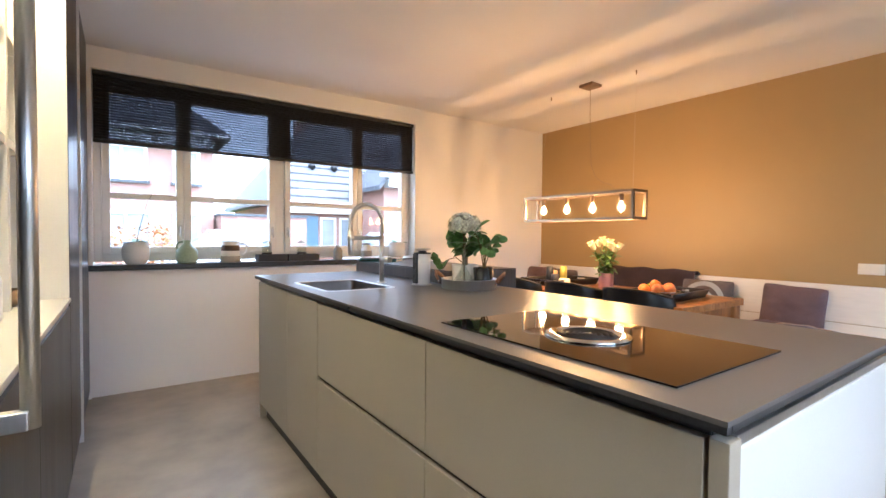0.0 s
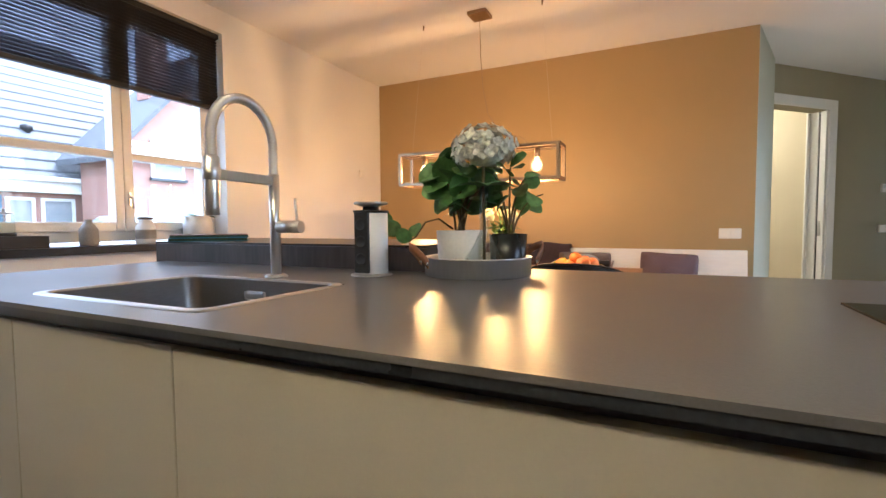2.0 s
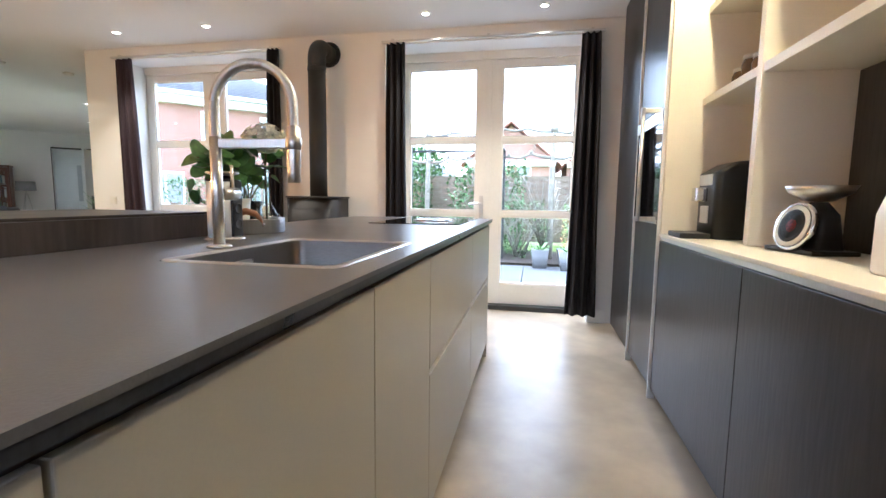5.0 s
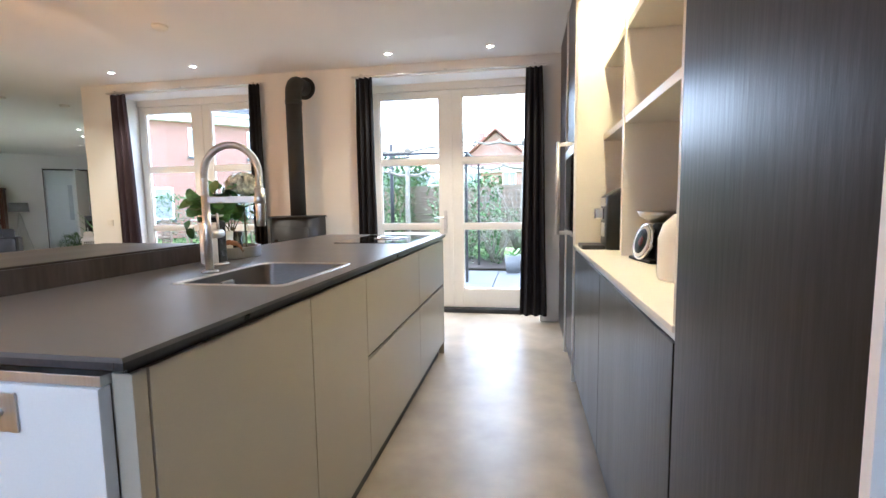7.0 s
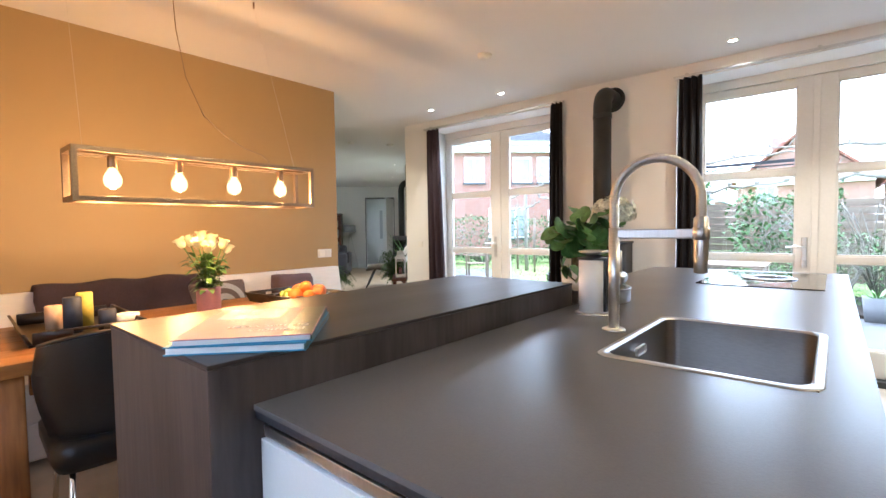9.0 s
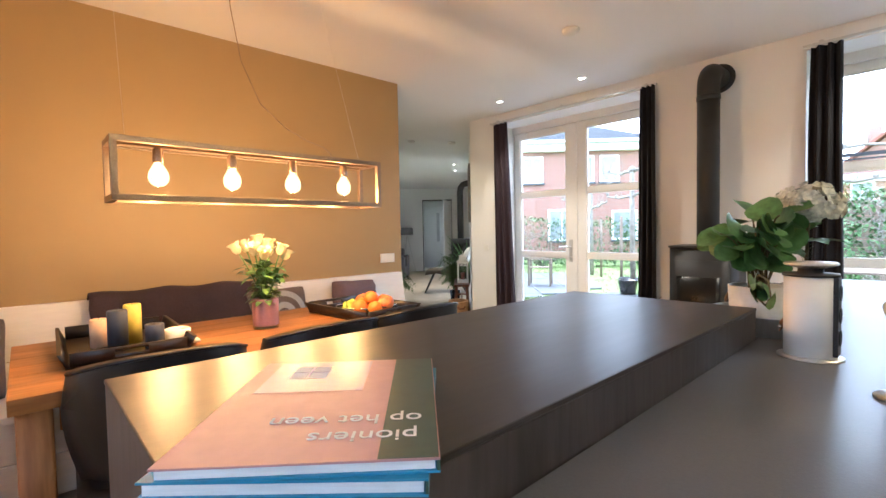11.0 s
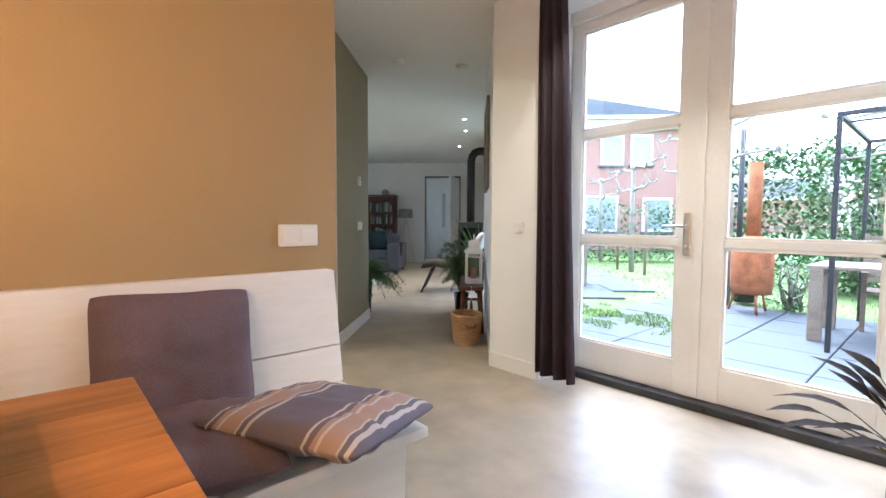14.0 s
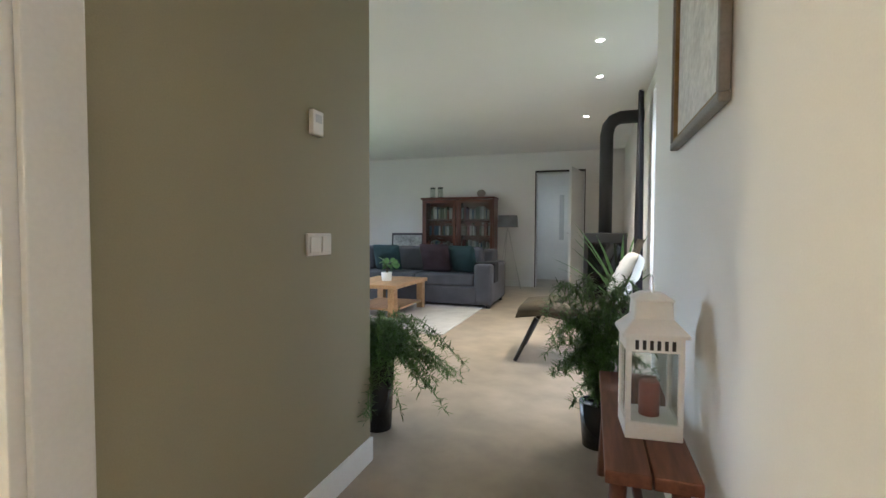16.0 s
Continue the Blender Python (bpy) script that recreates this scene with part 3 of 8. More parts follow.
part("spray_head", add_lathe(bm_new(), [(0.012, 0.30), (0.0168, 0.295), (0.0168, 0.21), (0.0155, 0.19), (0.0155, 0.165), (0.013, 0.163), (0, 0.163)][::-1], 18, Matrix.Translation(tip)), M_STEEL, tap)
bm = add_box(bm_new(), 0.0, 2 * RA, -0.007, 0.007, 0.246, 0.270, 0.003, m=pose(0, 0, 0, 0, 0, math.degrees(math.atan2(AX.y, AX.x))))
part("holder_arm", bm, M_STEEL, tap)
part("arm_ring", add_lathe(bm_new(), [(0.0172, 0.243), (0.0192, 0.245), (0.0192, 0.271), (0.0172, 0.273)], 18, Matrix.Translation(tip)), M_STEEL, tap)
lev = Vector((0.10, -0.995, 0))
part("valve", add_tube(bm_new(), [lev * 0.012 + Vector((0, 0, 0.135)), lev * 0.085 + Vector((0, 0, 0.135))], 0.0165, 16), M_STEEL, tap)
part("lever", add_tube(bm_new(), [lev * 0.072 + Vector((0, 0, 0.145)), lev * 0.068 + Vector((0, 0, 0.21))], 0.0042, 8), M_STEEL, tap)

# pop-up socket tower
tower = thing("socket_tower", pose(1.388, 2.02, 0.952) @ Matrix.Diagonal((1, 1, 0.93, 1)), "round white and black pop-up socket tower", "socket tower")
part("flange", add_lathe(bm_new(), [(0.058, 0), (0.058, 0.003), (0.05, 0.006), (0, 0.006)], 28), M_STEEL, tower)
part("tube", add_lathe(bm_new(), [(0.046, 0.006), (0.046, 0.185), (0.0, 0.185)], 28), M_PLASTIC, tower)
for a in (180,):
    strip = part("socket_strip", add_box(bm_new(), 0.034, 0.0485, -0.022, 0.022, 0.010, 0.186, 0.002, m=pose(0, 0, 0, 0, 0, a)), M_BLACK, tower, "black socket strip")
    for z in (0.05, 0.10, 0.15):
        part("socket", add_lathe(bm_new(), [(0.016, 0), (0.018, 0.002), (0.014, 0.002), (0.013, -0.004), (0, -0.004)], 18, pose(0, 0, z, 0, 0, a) @ pose(0.0487, 0, 0, 0, 90)), M_BLACK, strip)
part("collar", add_lathe(bm_new(), [(0.049, 0.186), (0.049, 0.192), (0.022, 0.194), (0.022, 0.206), (0, 0.206)], 28), M_BLACK, tower)
part("cap", add_lathe(bm_new(), [(0.02, 0.203), (0.045, 0.210), (0.048, 0.213), (0.045, 0.217), (0, 0.219)], 28), M_STEEL, tower)

# hob with its extractor ring
hob = thing("induction_hob", pose(0, 0, 0.952), "black glass induction hob with a round steel extractor", "hob")
part("glass_plate", add_box(bm_new(), 0.825, 1.30, 0.285, 1.022, 0.0005, 0.0045, 0.001), M_HOB, hob)
HC = (1.045, 0.645)
part("extractor_ring", add_lathe(bm_new(), [(0.082, 0.0045), (0.115, 0.005), (0.112, 0.010), (0.098, 0.013), (0.085, 0.011), (0.082, 0.0045)], 40, pose(*HC, 0)), M_CHROME, hob)
for r in (0.07, 0.054, 0.038, 0.022):
    part("grille_ring", add_lathe(bm_new(), [(r - 0.004, 0.006), (r, 0.0125), (r + 0.004, 0.006)], 32, pose(*HC, 0)), M_BLACK, hob)
part("extractor_core", add_lathe(bm_new(), [(0.081, 0.0048), (0.02, 0.0052), (0.012, 0.011), (0, 0.012)][::-1], 28, pose(*HC, 0)), M_BLACK, hob)

# raised bar
bar = thing("breakfast_bar", pose(0, 0, 0), "dark oak block bar along the kitchen island", "bar")
part("body", add_box(bm_new(), BX0, BX1, BY0, BY1, 0.0, BZ - 0.008, 0.002), M_BARWOOD, bar)
part("bar_top", add_box(bm_new(), BX0 - 0.001, BX1 + 0.001, BY0 - 0.001, BY1 + 0.001, BZ - 0.0075, BZ, 0.002), M_BARTOP, bar)

# wash plate on the island end: two plugs in a steel plate
plug = thing("steel_socket", pose(1.03, 3.0905, 0.845), "double steel wall socket with two steel levers", "socket")
part("plate", add_box(bm_new(), -0.068, 0.068, 0, 0.004, -0.035, 0.035, 0.002), M_STEEL, plug)
for x in (-0.035, 0.035):
    part("lever", add_tube(bm_new(), [(x, 0.004, 0), (x, 0.035, 0.002), (x + 0.012, 0.075, 0.004)], 0.0075, 10, 0.006), M_STEEL, plug)

# ---- tall units and niche ----
XF = -0.19


def tall_unit(y0, y1, label, doors):
    u = thing("tall_cabinet", pose(0, 0, 0), label, "cabinet", "tall kitchen cabinets")
    part("carcass", add_box(bm_new(), -0.795, XF - 0.024, y0 + 0.003, y1 - 0.003, 0.09, 2.595), M_DARKWOOD, u)
    part("plinth", add_box(bm_new(), -0.795, XF - 0.06, y0 + 0.003, y1 - 0.003, 0.0, 0.088), M_BLACK, u)
    part("edge_strip", add_box(bm_new(), XF - 0.024, XF + 0.012, y1 - 0.016, y1 - 0.003, 0.0, 2.59), M_TRIM, u, "white vertical edge strip")
    for z0, z1 in doors:
        part("door_front", add_box(bm_new(), XF - 0.022, XF, y0 + 0.004, y1 - 0.019, z0, z1, 0.002), M_DARKWOOD, u)
    return u


tall_unit(-0.72, 0.035, "tall dark oak veneer cabinet beside the garden doors", ((0.06, 2.59),))
oven_unit = tall_unit(0.04, 0.655, "tall dark oak veneer oven cabinet with a built-in oven", ((0.06, 0.955), (1.585, 2.59)))
tall_unit(2.655, 3.245, "tall dark oak veneer cabinet beside the lit niche", ((0.06, 2.59),))
tall_unit(3.25, 4.095, "tall dark oak veneer cabinet next to the window wall", ((0.06, 2.59),))
oven = thing("built_in_oven", pose(0, 0, 0), "black glass built-in oven with a long steel handle", "oven")
part("front", add_box(bm_new(), XF - 0.0225, XF + 0.012, 0.052, 0.632, 0.965, 1.575, 0.003), M_HOB, oven)
part("steel_trim", add_box(bm_new(), XF + 0.0125, XF + 0.02, 0.052, 0.632, 0.962, 0.985, 0.002), M_STEEL, oven)
part("control_panel", add_box(bm_new(), XF + 0.0125, XF + 0.016, 0.052, 0.632, 1.50, 1.565, 0.002), M_STEEL, oven)
bm = add_tube(bm_new(), [(XF + 0.11, 0.63, 0.975), (XF + 0.11, 0.63, 1.57)], 0.0105, 14)
part("handle_bar", bm, M_STEEL, oven, "long vertical steel handle")
for z in (0.988, 1.555):
    part("handle_bracket", add_box(bm_new(), XF + 0.0205, XF + 0.11, 0.612, 0.632, z - 0.012, z + 0.012, 0.002), M_STEEL, oven)

base = thing("base_cabinet", pose(0, 0, 0), "low dark oak veneer cabinet row under the lit niche", "cabinet")
part("carcass", add_box(bm_new(), -0.795, XF - 0.024, 0.66, 2.65, 0.09, 0.885), M_DARKWOOD, base)
part("plinth", add_box(bm_new(), -0.795, XF - 0.06, 0.66, 2.65, 0, 0.088), M_BLACK, base)
for y0, y1 in ((0.662, 1.655), (1.659, 2.650)):
    part("door_front", add_box(bm_new(), XF - 0.022, XF, y0, y1, 0.06, 0.875, 0.002), M_DARKWOOD, base)
part("grip_rail", add_box(bm_new(), XF - 0.020, XF - 0.006, 0.66, 2.65, 0.878, 0.896), M_STEEL, base, "steel grip rail")
tagged(part("niche_worktop", add_box(bm_new(), -0.795, XF + 0.004, 0.658, 2.652, 0.898, 0.914, 0.003), M_CREAM), "cream worktop in the lit niche", "worktop")
niche = thing("niche_shelving", pose(0, 0, 0), "cream open shelving niche lit from above", "shelving")
part("back_panel", add_box(bm_new(), -0.797, -0.785, 0.66, 2.65, 0.915, 2.59), M_CREAM, niche)
part("side_panel", add_box(bm_new(), -0.784, XF - 0.002, 0.6575, 0.672, 0.915, 2.59), M_CREAM, niche)
part("side_panel", add_box(bm_new(), -0.784, XF - 0.002, 2.638, 2.6525, 0.915, 2.59), M_CREAM, niche)
part("top_panel", add_box(bm_new(), -0.784, XF - 0.002, 0.673, 2.637, 2.40, 2.59), M_CREAM, niche)
for y in (1.28, 2.30):
    part("divider", add_box(bm_new(), -0.784, -0.345, y - 0.02, y + 0.02, 0.915, 2.398, 0.002), M_CREAM, niche)
for y0, y1 in ((0.673, 1.259), (1.301, 2.279), (2.321, 2.637)):
    for z in (1.58, 2.02):
        part("shelf", add_box(bm_new(), -0.784, -0.35, y0, y1, z - 0.018, z + 0.018, 0.002), M_CREAM, niche)
strip = thing("niche_light", pose(-0.29, 1.65, 2.398), "slim warm light strip under the niche top", "light")
part("strip", add_box(bm_new(), -0.012, 0.012, -0.95, 0.95, -0.012, -0.001, 0.002), glow("warm strip", (1.0, 0.76, 0.42), 11.0), strip)

# appliances in the niche
cm = thing("coffee_machine", pose(-0.345, 0.885, 0.914, 0, 0, 90), "black coffee machine with a drip tray", "coffee machine")
bm = bm_new()
add_loft(bm, [round_rect(-0.12, 0.12, -0.02, 0.28, 0.03, 0.0), round_rect(-0.12, 0.12, -0.02, 0.28, 0.03, 0.30), round_rect(-0.115, 0.115, 0.05, 0.275, 0.03, 0.345), round_rect(-0.10, 0.10, 0.08, 0.26, 0.03, 0.352)])
part("body", bm, M_LEATHER, cm)
part("drip_tray", add_box(bm_new(), -0.10, 0.10, -0.15, -0.021, 0.0, 0.025, 0.006), M_BLACK, cm)
part("spout", add_box(bm_new(), -0.03, 0.03, -0.075, -0.021, 0.17, 0.235, 0.008), M_CHROME, cm)
part("control_panel", add_box(bm_new(), -0.08, 0.08, -0.026, -0.0205, 0.245, 0.295, 0.004), M_STEEL, cm)
part("tank_window", add_box(bm_new(), -0.05, 0.05, -0.0255, -0.0205, 0.07, 0.15, 0.004), M_STEEL, cm)
sc = thing("kitchen_scale", pose(-0.43, 1.50, 0.914, 0, 0, 100) @ Matrix.Scale(0.86, 4), "black cast kitchen scale with a round dial and steel bowl", "kitchen scale")
part("foot", add_box(bm_new(), -0.13, 0.13, -0.06, 0.12, 0, 0.018, 0.006), M_BLACK, sc)
bm = bm_new()
add_loft(bm, [round_rect(-0.09, 0.09, -0.01, 0.10, 0.02, 0.018), round_rect(-0.07, 0.07, 0.01, 0.09, 0.02, 0.15), round_rect(-0.03, 0.03, 0.03, 0.07, 0.015, 0.20)])
part("body", bm, M_BLACK, sc)
dial = part("dial", add_lathe(bm_new(), [(0, 0.0), (0.085, 0.0), (0.085, 0.018), (0.095, 0.022), (0.098, 0.005), (0.092, -0.006), (0, -0.006)][::-1], 32, pose(0, -0.025, 0.10, 75)), M_CHROME, sc)
part("dial_face", add_lathe(bm_new(), [(0.0, 0.0245), (0.083, 0.0245), (0.083, 0.0195), (0, 0.0195)][::-1], 32, pose(0, -0.025, 0.10, 75)), M_PLASTIC, sc, "white dial face")
part("dial_ring", add_lathe(bm_new(), [(0.052, 0.0262), (0.066, 0.0262), (0.066, 0.0248), (0.052, 0.0248), (0.052, 0.0262)], 32, pose(0, -0.025, 0.10, 75)), M_BLACK, sc)
part("dial_mark", add_lathe(bm_new(), [(0.0, 0.0262), (0.026, 0.0262), (0.026, 0.0248), (0, 0.0248)][::-1], 20, pose(0, -0.025, 0.10, 75)), mat("red enamel", (0.4, 0.03, 0.03), 0.4), sc)
part("bowl", add_lathe(bm_new(), [(0, 0.20), (0.05, 0.203), (0.10, 0.235), (0.115, 0.262), (0.112, 0.262), (0.096, 0.238), (0.045, 0.209), (0, 0.207)], 28, pose(0, 0.05, 0)), M_STEEL, sc)
bb = thing("bread_bin", pose(-0.42, 2.02, 0.914, 0, 0, 90) @ Matrix.Scale(0.95, 4), "white rounded enamel canister", "canister")
part("body", add_lathe(bm_new(), [(0, 0), (0.095, 0), (0.10, 0.01), (0.10, 0.15), (0.085, 0.20), (0.05, 0.235), (0, 0.245)], 28), M_PLASTIC, bb)
part("knob", add_lathe(bm_new(), [(0.008, 0.243), (0.016, 0.258), (0.0, 0.266)], 14), M_STEEL, bb)
board = tagged(part("dark_board", add_box(bm_new(), -0.64, -0.62, 1.37, 1.998, 0.915, 1.54, 0.004), M_DARKWOOD), "dark oak board leaning in the niche", "board")
jarm = mat("amber glass jar", (0.10, 0.055, 0.02), 0.15, 0, 0.1, 5, 60, 0.02)
for i, (y, h, z) in enumerate(((0.80, 0.09, 1.5985), (0.90, 0.12, 1.5985), (1.0, 0.10, 1.5985), (1.09, 0.14, 1.5985), (2.40, 0.12, 1.5985), (2.50, 0.15, 1.5985), (2.59, 0.11, 1.5985))):
    jar = thing("storage_jar", pose(-0.47, y, z), "small amber storage jar with a steel lid", "jar", "jars on the niche shelves")
    part("glass", add_lathe(bm_new(), [(0, 0), (0.038, 0), (0.041, 0.006), (0.041, h - 0.02), (0.034, h), (0, h)], 18), jarm, jar)
    part("lid", add_lathe(bm_new(), [(0.037, h), (0.037, h + 0.016), (0.034, h + 0.019), (0, h + 0.019)], 18), M_STEEL, jar)
bt = thing("glass_bowl", pose(-0.40, 2.46, 0.914), "shallow patterned brass bowl", "bowl")
part("bowl", add_lathe(bm_new(), [(0, 0), (0.05, 0), (0.075, 0.03), (0.078, 0.07), (0.073, 0.07), (0.07, 0.032), (0.04, 0.008), (0, 0.008)], 24), M_BRASS, bt)

# ---- dining table ----
TX0, TX1, TY0, TY1 = 3.05, 3.98, 1.42, 3.30
table = thing("dining_table", pose(0, 0, 0), "honey brown acacia dining table with thick square legs", "table")
ny = 0
for i in range(6):
    x0 = TX0 + (TX1 - TX0) * i / 6
    x1 = TX0 + (TX1 - TX0) * (i + 1) / 6
    cut = TY0 + (0.75, 1.2, 0.55, 1.35, 0.9, 0.6)[i]
    for y0, y1 in ((TY0, cut), (cut, TY1)):
        o = part("plank", add_box(bm_new(), x0 - (x0 + x1) / 2 + 0.0004, x1 - (x0 + x1) / 2 - 0.0004, y0 - cut + 0.0004, y1 - cut - 0.0004, 0, 0.05, 0.0012, 1), M_TABLE, table)
        o.location = ((x0 + x1) / 2, cut, 0.71)
for x in (TX0 + 0.06, TX1 - 0.06):
    part("apron", add_box(bm_new(), x - 0.012, x + 0.012, TY0 + 0.12, TY1 - 0.12, 0.62, 0.709, 0.003), M_TABLELEG, table)
for y in (TY0 + 0.06, TY1 - 0.06):
    part("apron", add_box(bm_new(), TX0 + 0.10, TX1 - 0.10, y - 0.012, y + 0.012, 0.62, 0.709, 0.003), M_TABLELEG, table)
for x in (TX0 + 0.06, TX1 - 0.06):
    for y in (TY0 + 0.06, TY1 - 0.06):
        bm = bm_new()
        add_loft(bm, [round_rect(x - 0.045, x + 0.045, y - 0.045, y + 0.045, 0.012, z, 2) for z in (0.0, 0.3, 0.709)])
        part("leg", bm, M_TABLELEG, table)

# ---- leather chairs ----
chair = thing("dining_chair", pose(2.90, 1.75, 0), "black leather tub dining chair on slim steel legs", "chair", "chairs along the table")


def shell(bm, inner, thick):
    """A curved back shell: open towards +x."""
    rows = []
    for j in range(9):
        v = j / 8
        z = 0.45 + 0.42 * v
        half = 0.235 + 0.045 * math.sin(v * math.pi * 0.8)
        row = []
        for i in range(13):
            u = -1 + 2 * i / 12
            y = half * u
            x = 0.03 - 0.06 * v + 0.16 * abs(u) ** 3 + (thick if inner else 0.0)
            zz = z - (0.05 * abs(u) ** 3 if j > 5 else 0)
            row.append((x, y, zz))
        rows.append(row)
    return rows


bm = bm_new()
outer, inner = shell(bm, False, 0), shell(bm, True, 0.055)
rings = []
for a, b in zip(outer, inner):
    rings.append(a + b[::-1])
add_loft(bm, rings)
back = smooth(part("backrest", bm, M_LEATHER, chair))
bevelled(back, 0.022, 3)
bm = bm_new()
add_tube(bm, [(p[0] - 0.002, p[1], p[2]) for p in outer[8]], 0.006, 6)
part("piping", bm, M_LEATHER, back)
bm = bm_new()
add_loft(bm, [round_rect(0.02, 0.47, -0.235, 0.235, 0.06, 0.36, 4), round_rect(0.0, 0.50, -0.25, 0.25, 0.07, 0.40, 4), round_rect(0.0, 0.50, -0.25, 0.25, 0.07, 0.45, 4), round_rect(0.03, 0.47, -0.22, 0.22, 0.07, 0.475, 4)])
part("seat", bm, M_LEATHER, chair)
for x, y in ((0.05, 0.19), (0.05, -0.19), (0.42, 0.19), (0.42, -0.19)):
    part("leg", add_tube(bm_new(), [(x, y, 0.365), (x + (0.04 if x > 0.2 else -0.04), y * 1.12, 0.0)], 0.011, 10, 0.009), M_CHROME, chair)
copy_thing(chair, pose(2.865, 2.285, 0, 0, 0, 2))
copy_thing(chair, pose(2.85, 2.91, 0, 0, 0, -3))

# ---- wall bench ----
bench = thing("wall_bench", pose(0, 0, 0), "long white painted board bench with a leaning back", "bench")
part("seat_board", add_box(bm_new(), 3.96, 4.52, 0.70, 4.08, 0.42, 0.452, 0.004), M_BENCH, bench)
for z0, z1 in ((0.02, 0.215), (0.22, 0.415)):
    part("front_board", add_box(bm_new(), 4.02, 4.045, 0.74, 4.06, z0, z1, 0.003), M_BENCH, bench)
part("end_board", add_box(bm_new(), 4.046, 4.56, 0.72, 0.745, 0.0, 0.415, 0.003), M_BENCH, bench)
bm = add_box(bm_new(), 4.0465, 4.56, 4.03, 4.055, 0.0, 0.415, 0.003)
part("end_board", bm, M_BENCH, bench)
for z0, z1 in ((0.0, 0.135), (0.139, 0.42)):
    o = part("back_board", add_box(bm_new(), -0.012, 0.012, 0.70, 4.08, z0, z1, 0.003), M_BENCH, bench)
    o.matrix_local = pose(4.475, 0, 0.456, 0, 9, 0)
part("cap_rail", add_box(bm_new(), 4.545, 4.592, 0.70, 4.08, 0.855, 0.873, 0.003), M_BENCH, bench)


def cushion(name, m, w, h, t, material, label, group=""):
    """A soft square cushion, upright in local x and z, with its corners drawn out."""
    bm = bm_new()
    n = 20
    grid = {}
    for s in (-1, 1):
        for i in range(n + 1):
            for j in range(n + 1):
                u, v = -1 + 2 * i / n, -1 + 2 * j / n
                pin = 1 - 0.022 * (1 - abs(u)) * abs(v) - 0.022 * (1 - abs(v)) * abs(u) - 0.035 * (u * v) ** 8
                pin += 0.008 * noise.noise(Vector((u * 3.1, v * 3.1, w * 7)))
                f = max(0.0, (1 - u ** 4) * (1 - v ** 4)) ** 0.5
                y = s * (t / 2 * f + 0.003)
                crease = abs(noise.noise(Vector((u * 1.5 + 0.5 * v, v * 3.6, s * 3 + w * 10)))) + 0.6 * abs(noise.noise(Vector((u * 5.2, v * 2.1 - u, s * 5 + h * 9))))
                y -= s * 0.020 * (0.5 - crease) * min(1.0, 2.2 * f)
                grid[s, i, j] = bm.verts.new((u * w / 2 * pin, y, h / 2 + v * h / 2 * pin))
    for s in (-1, 1):
        for i in range(n):
            for j in range(n):
                q = [grid[s, i, j], grid[s, i + 1, j], grid[s, i + 1, j + 1], grid[s, i, j + 1]]
                bm.faces.new(q if s < 0 else q[::-1]).smooth = True
    for k in range(n):
        for a, b in (((k, 0), (k + 1, 0)), ((k, n), (k + 1, n)), ((0, k), (0, k + 1)), ((n, k), (n, k + 1))):
            bm.faces.new((grid[-1, *a], grid[-1, *b], grid[1, *b], grid[1, *a])).smooth = True
    ob = part(name, bm, material)
    ob.matrix_world = m
    return tagged(ob, label, "cushion", group)


cushion("cushion", pose(4.395, 1.255, 0.452, -12, 3, -84), 0.43, 0.405, 0.15, M_PLUM, "plum cloth cushion leaning on the white bench back", "bench cushions")
M_GREYC = mat("grey brown cloth", (0.13, 0.105, 0.095), 0.92, 0, 0.15, 6, 220, 0.4)
c2 = cushion("cushion", pose(4.36, 1.90, 0.455, -14, 0, -86), 0.44, 0.40, 0.14, M_GREYC, "grey cloth cushion with a pale stitched round sign", "bench cushions")
bm = bm_new()
ring = [(0.155 * math.cos(t), -0.070, 0.20 + 0.155 * math.sin(t)) for t in [radians(-60 + 300 * k / 30) for k in range(31)]]
hook = [(0.07 * math.cos(t), -0.074, 0.20 + 0.07 * math.sin(t)) for t in [radians(20 + 360 * k / 24) for k in range(25)]]
for path in (ring, hook):
    for (x0, y0, z0), (x1, y1, z1) in zip(path, path[1:]):
        w = 0.022
        c = Vector((0, 0, 0.20))
        a, b = Vector((x0, 0, z0)) - c, Vector((x1, 0, z1)) - c
        pts = [c + a * (1 - w / a.length), c + a * (1 + w / a.length), c + b * (1 + w / b.length), c + b * (1 - w / b.length)]
        def lift(p):
            u, v = p.x / 0.22, (p.z - 0.2) / 0.2
            return -(0.07 * max(0, (1 - u ** 4) * (1 - v ** 4)) ** 0.5 + 0.010)
        bm.faces.new([bm.verts.new((p.x, lift(p), p.z)) for p in pts])
bmesh.ops.remove_doubles(bm, verts=bm.verts[:], dist=0.0005)
part("applique", bm, mat("pale grey felt", (0.36, 0.37, 0.37), 0.95, 0, 0.1, 8, 150, 0.3), c2, "pale grey felt applique")
c3 = cushion("cushion", pose(4.30, 3.55, 0.455, -14, 0, -95), 0.44, 0.40, 0.14, M_GREYC, "grey cloth cushion with a pale stitched sign near the window", "bench cushions")
cushion("cushion", pose(4.38, 3.95, 0.455, -12, 0, -75), 0.42, 0.40, 0.14, M_PLUM, "plum cloth cushion at the window end of the bench", "bench cushions")

# dark blanket hung over the bench back
bm = bm_new()
rows = []
prof = [(4.36, 0.50), (4.37, 0.60), (4.40, 0.72), (4.44, 0.83), (4.475, 0.90), (4.52, 0.918), (4.565, 0.90), (4.585, 0.86)]
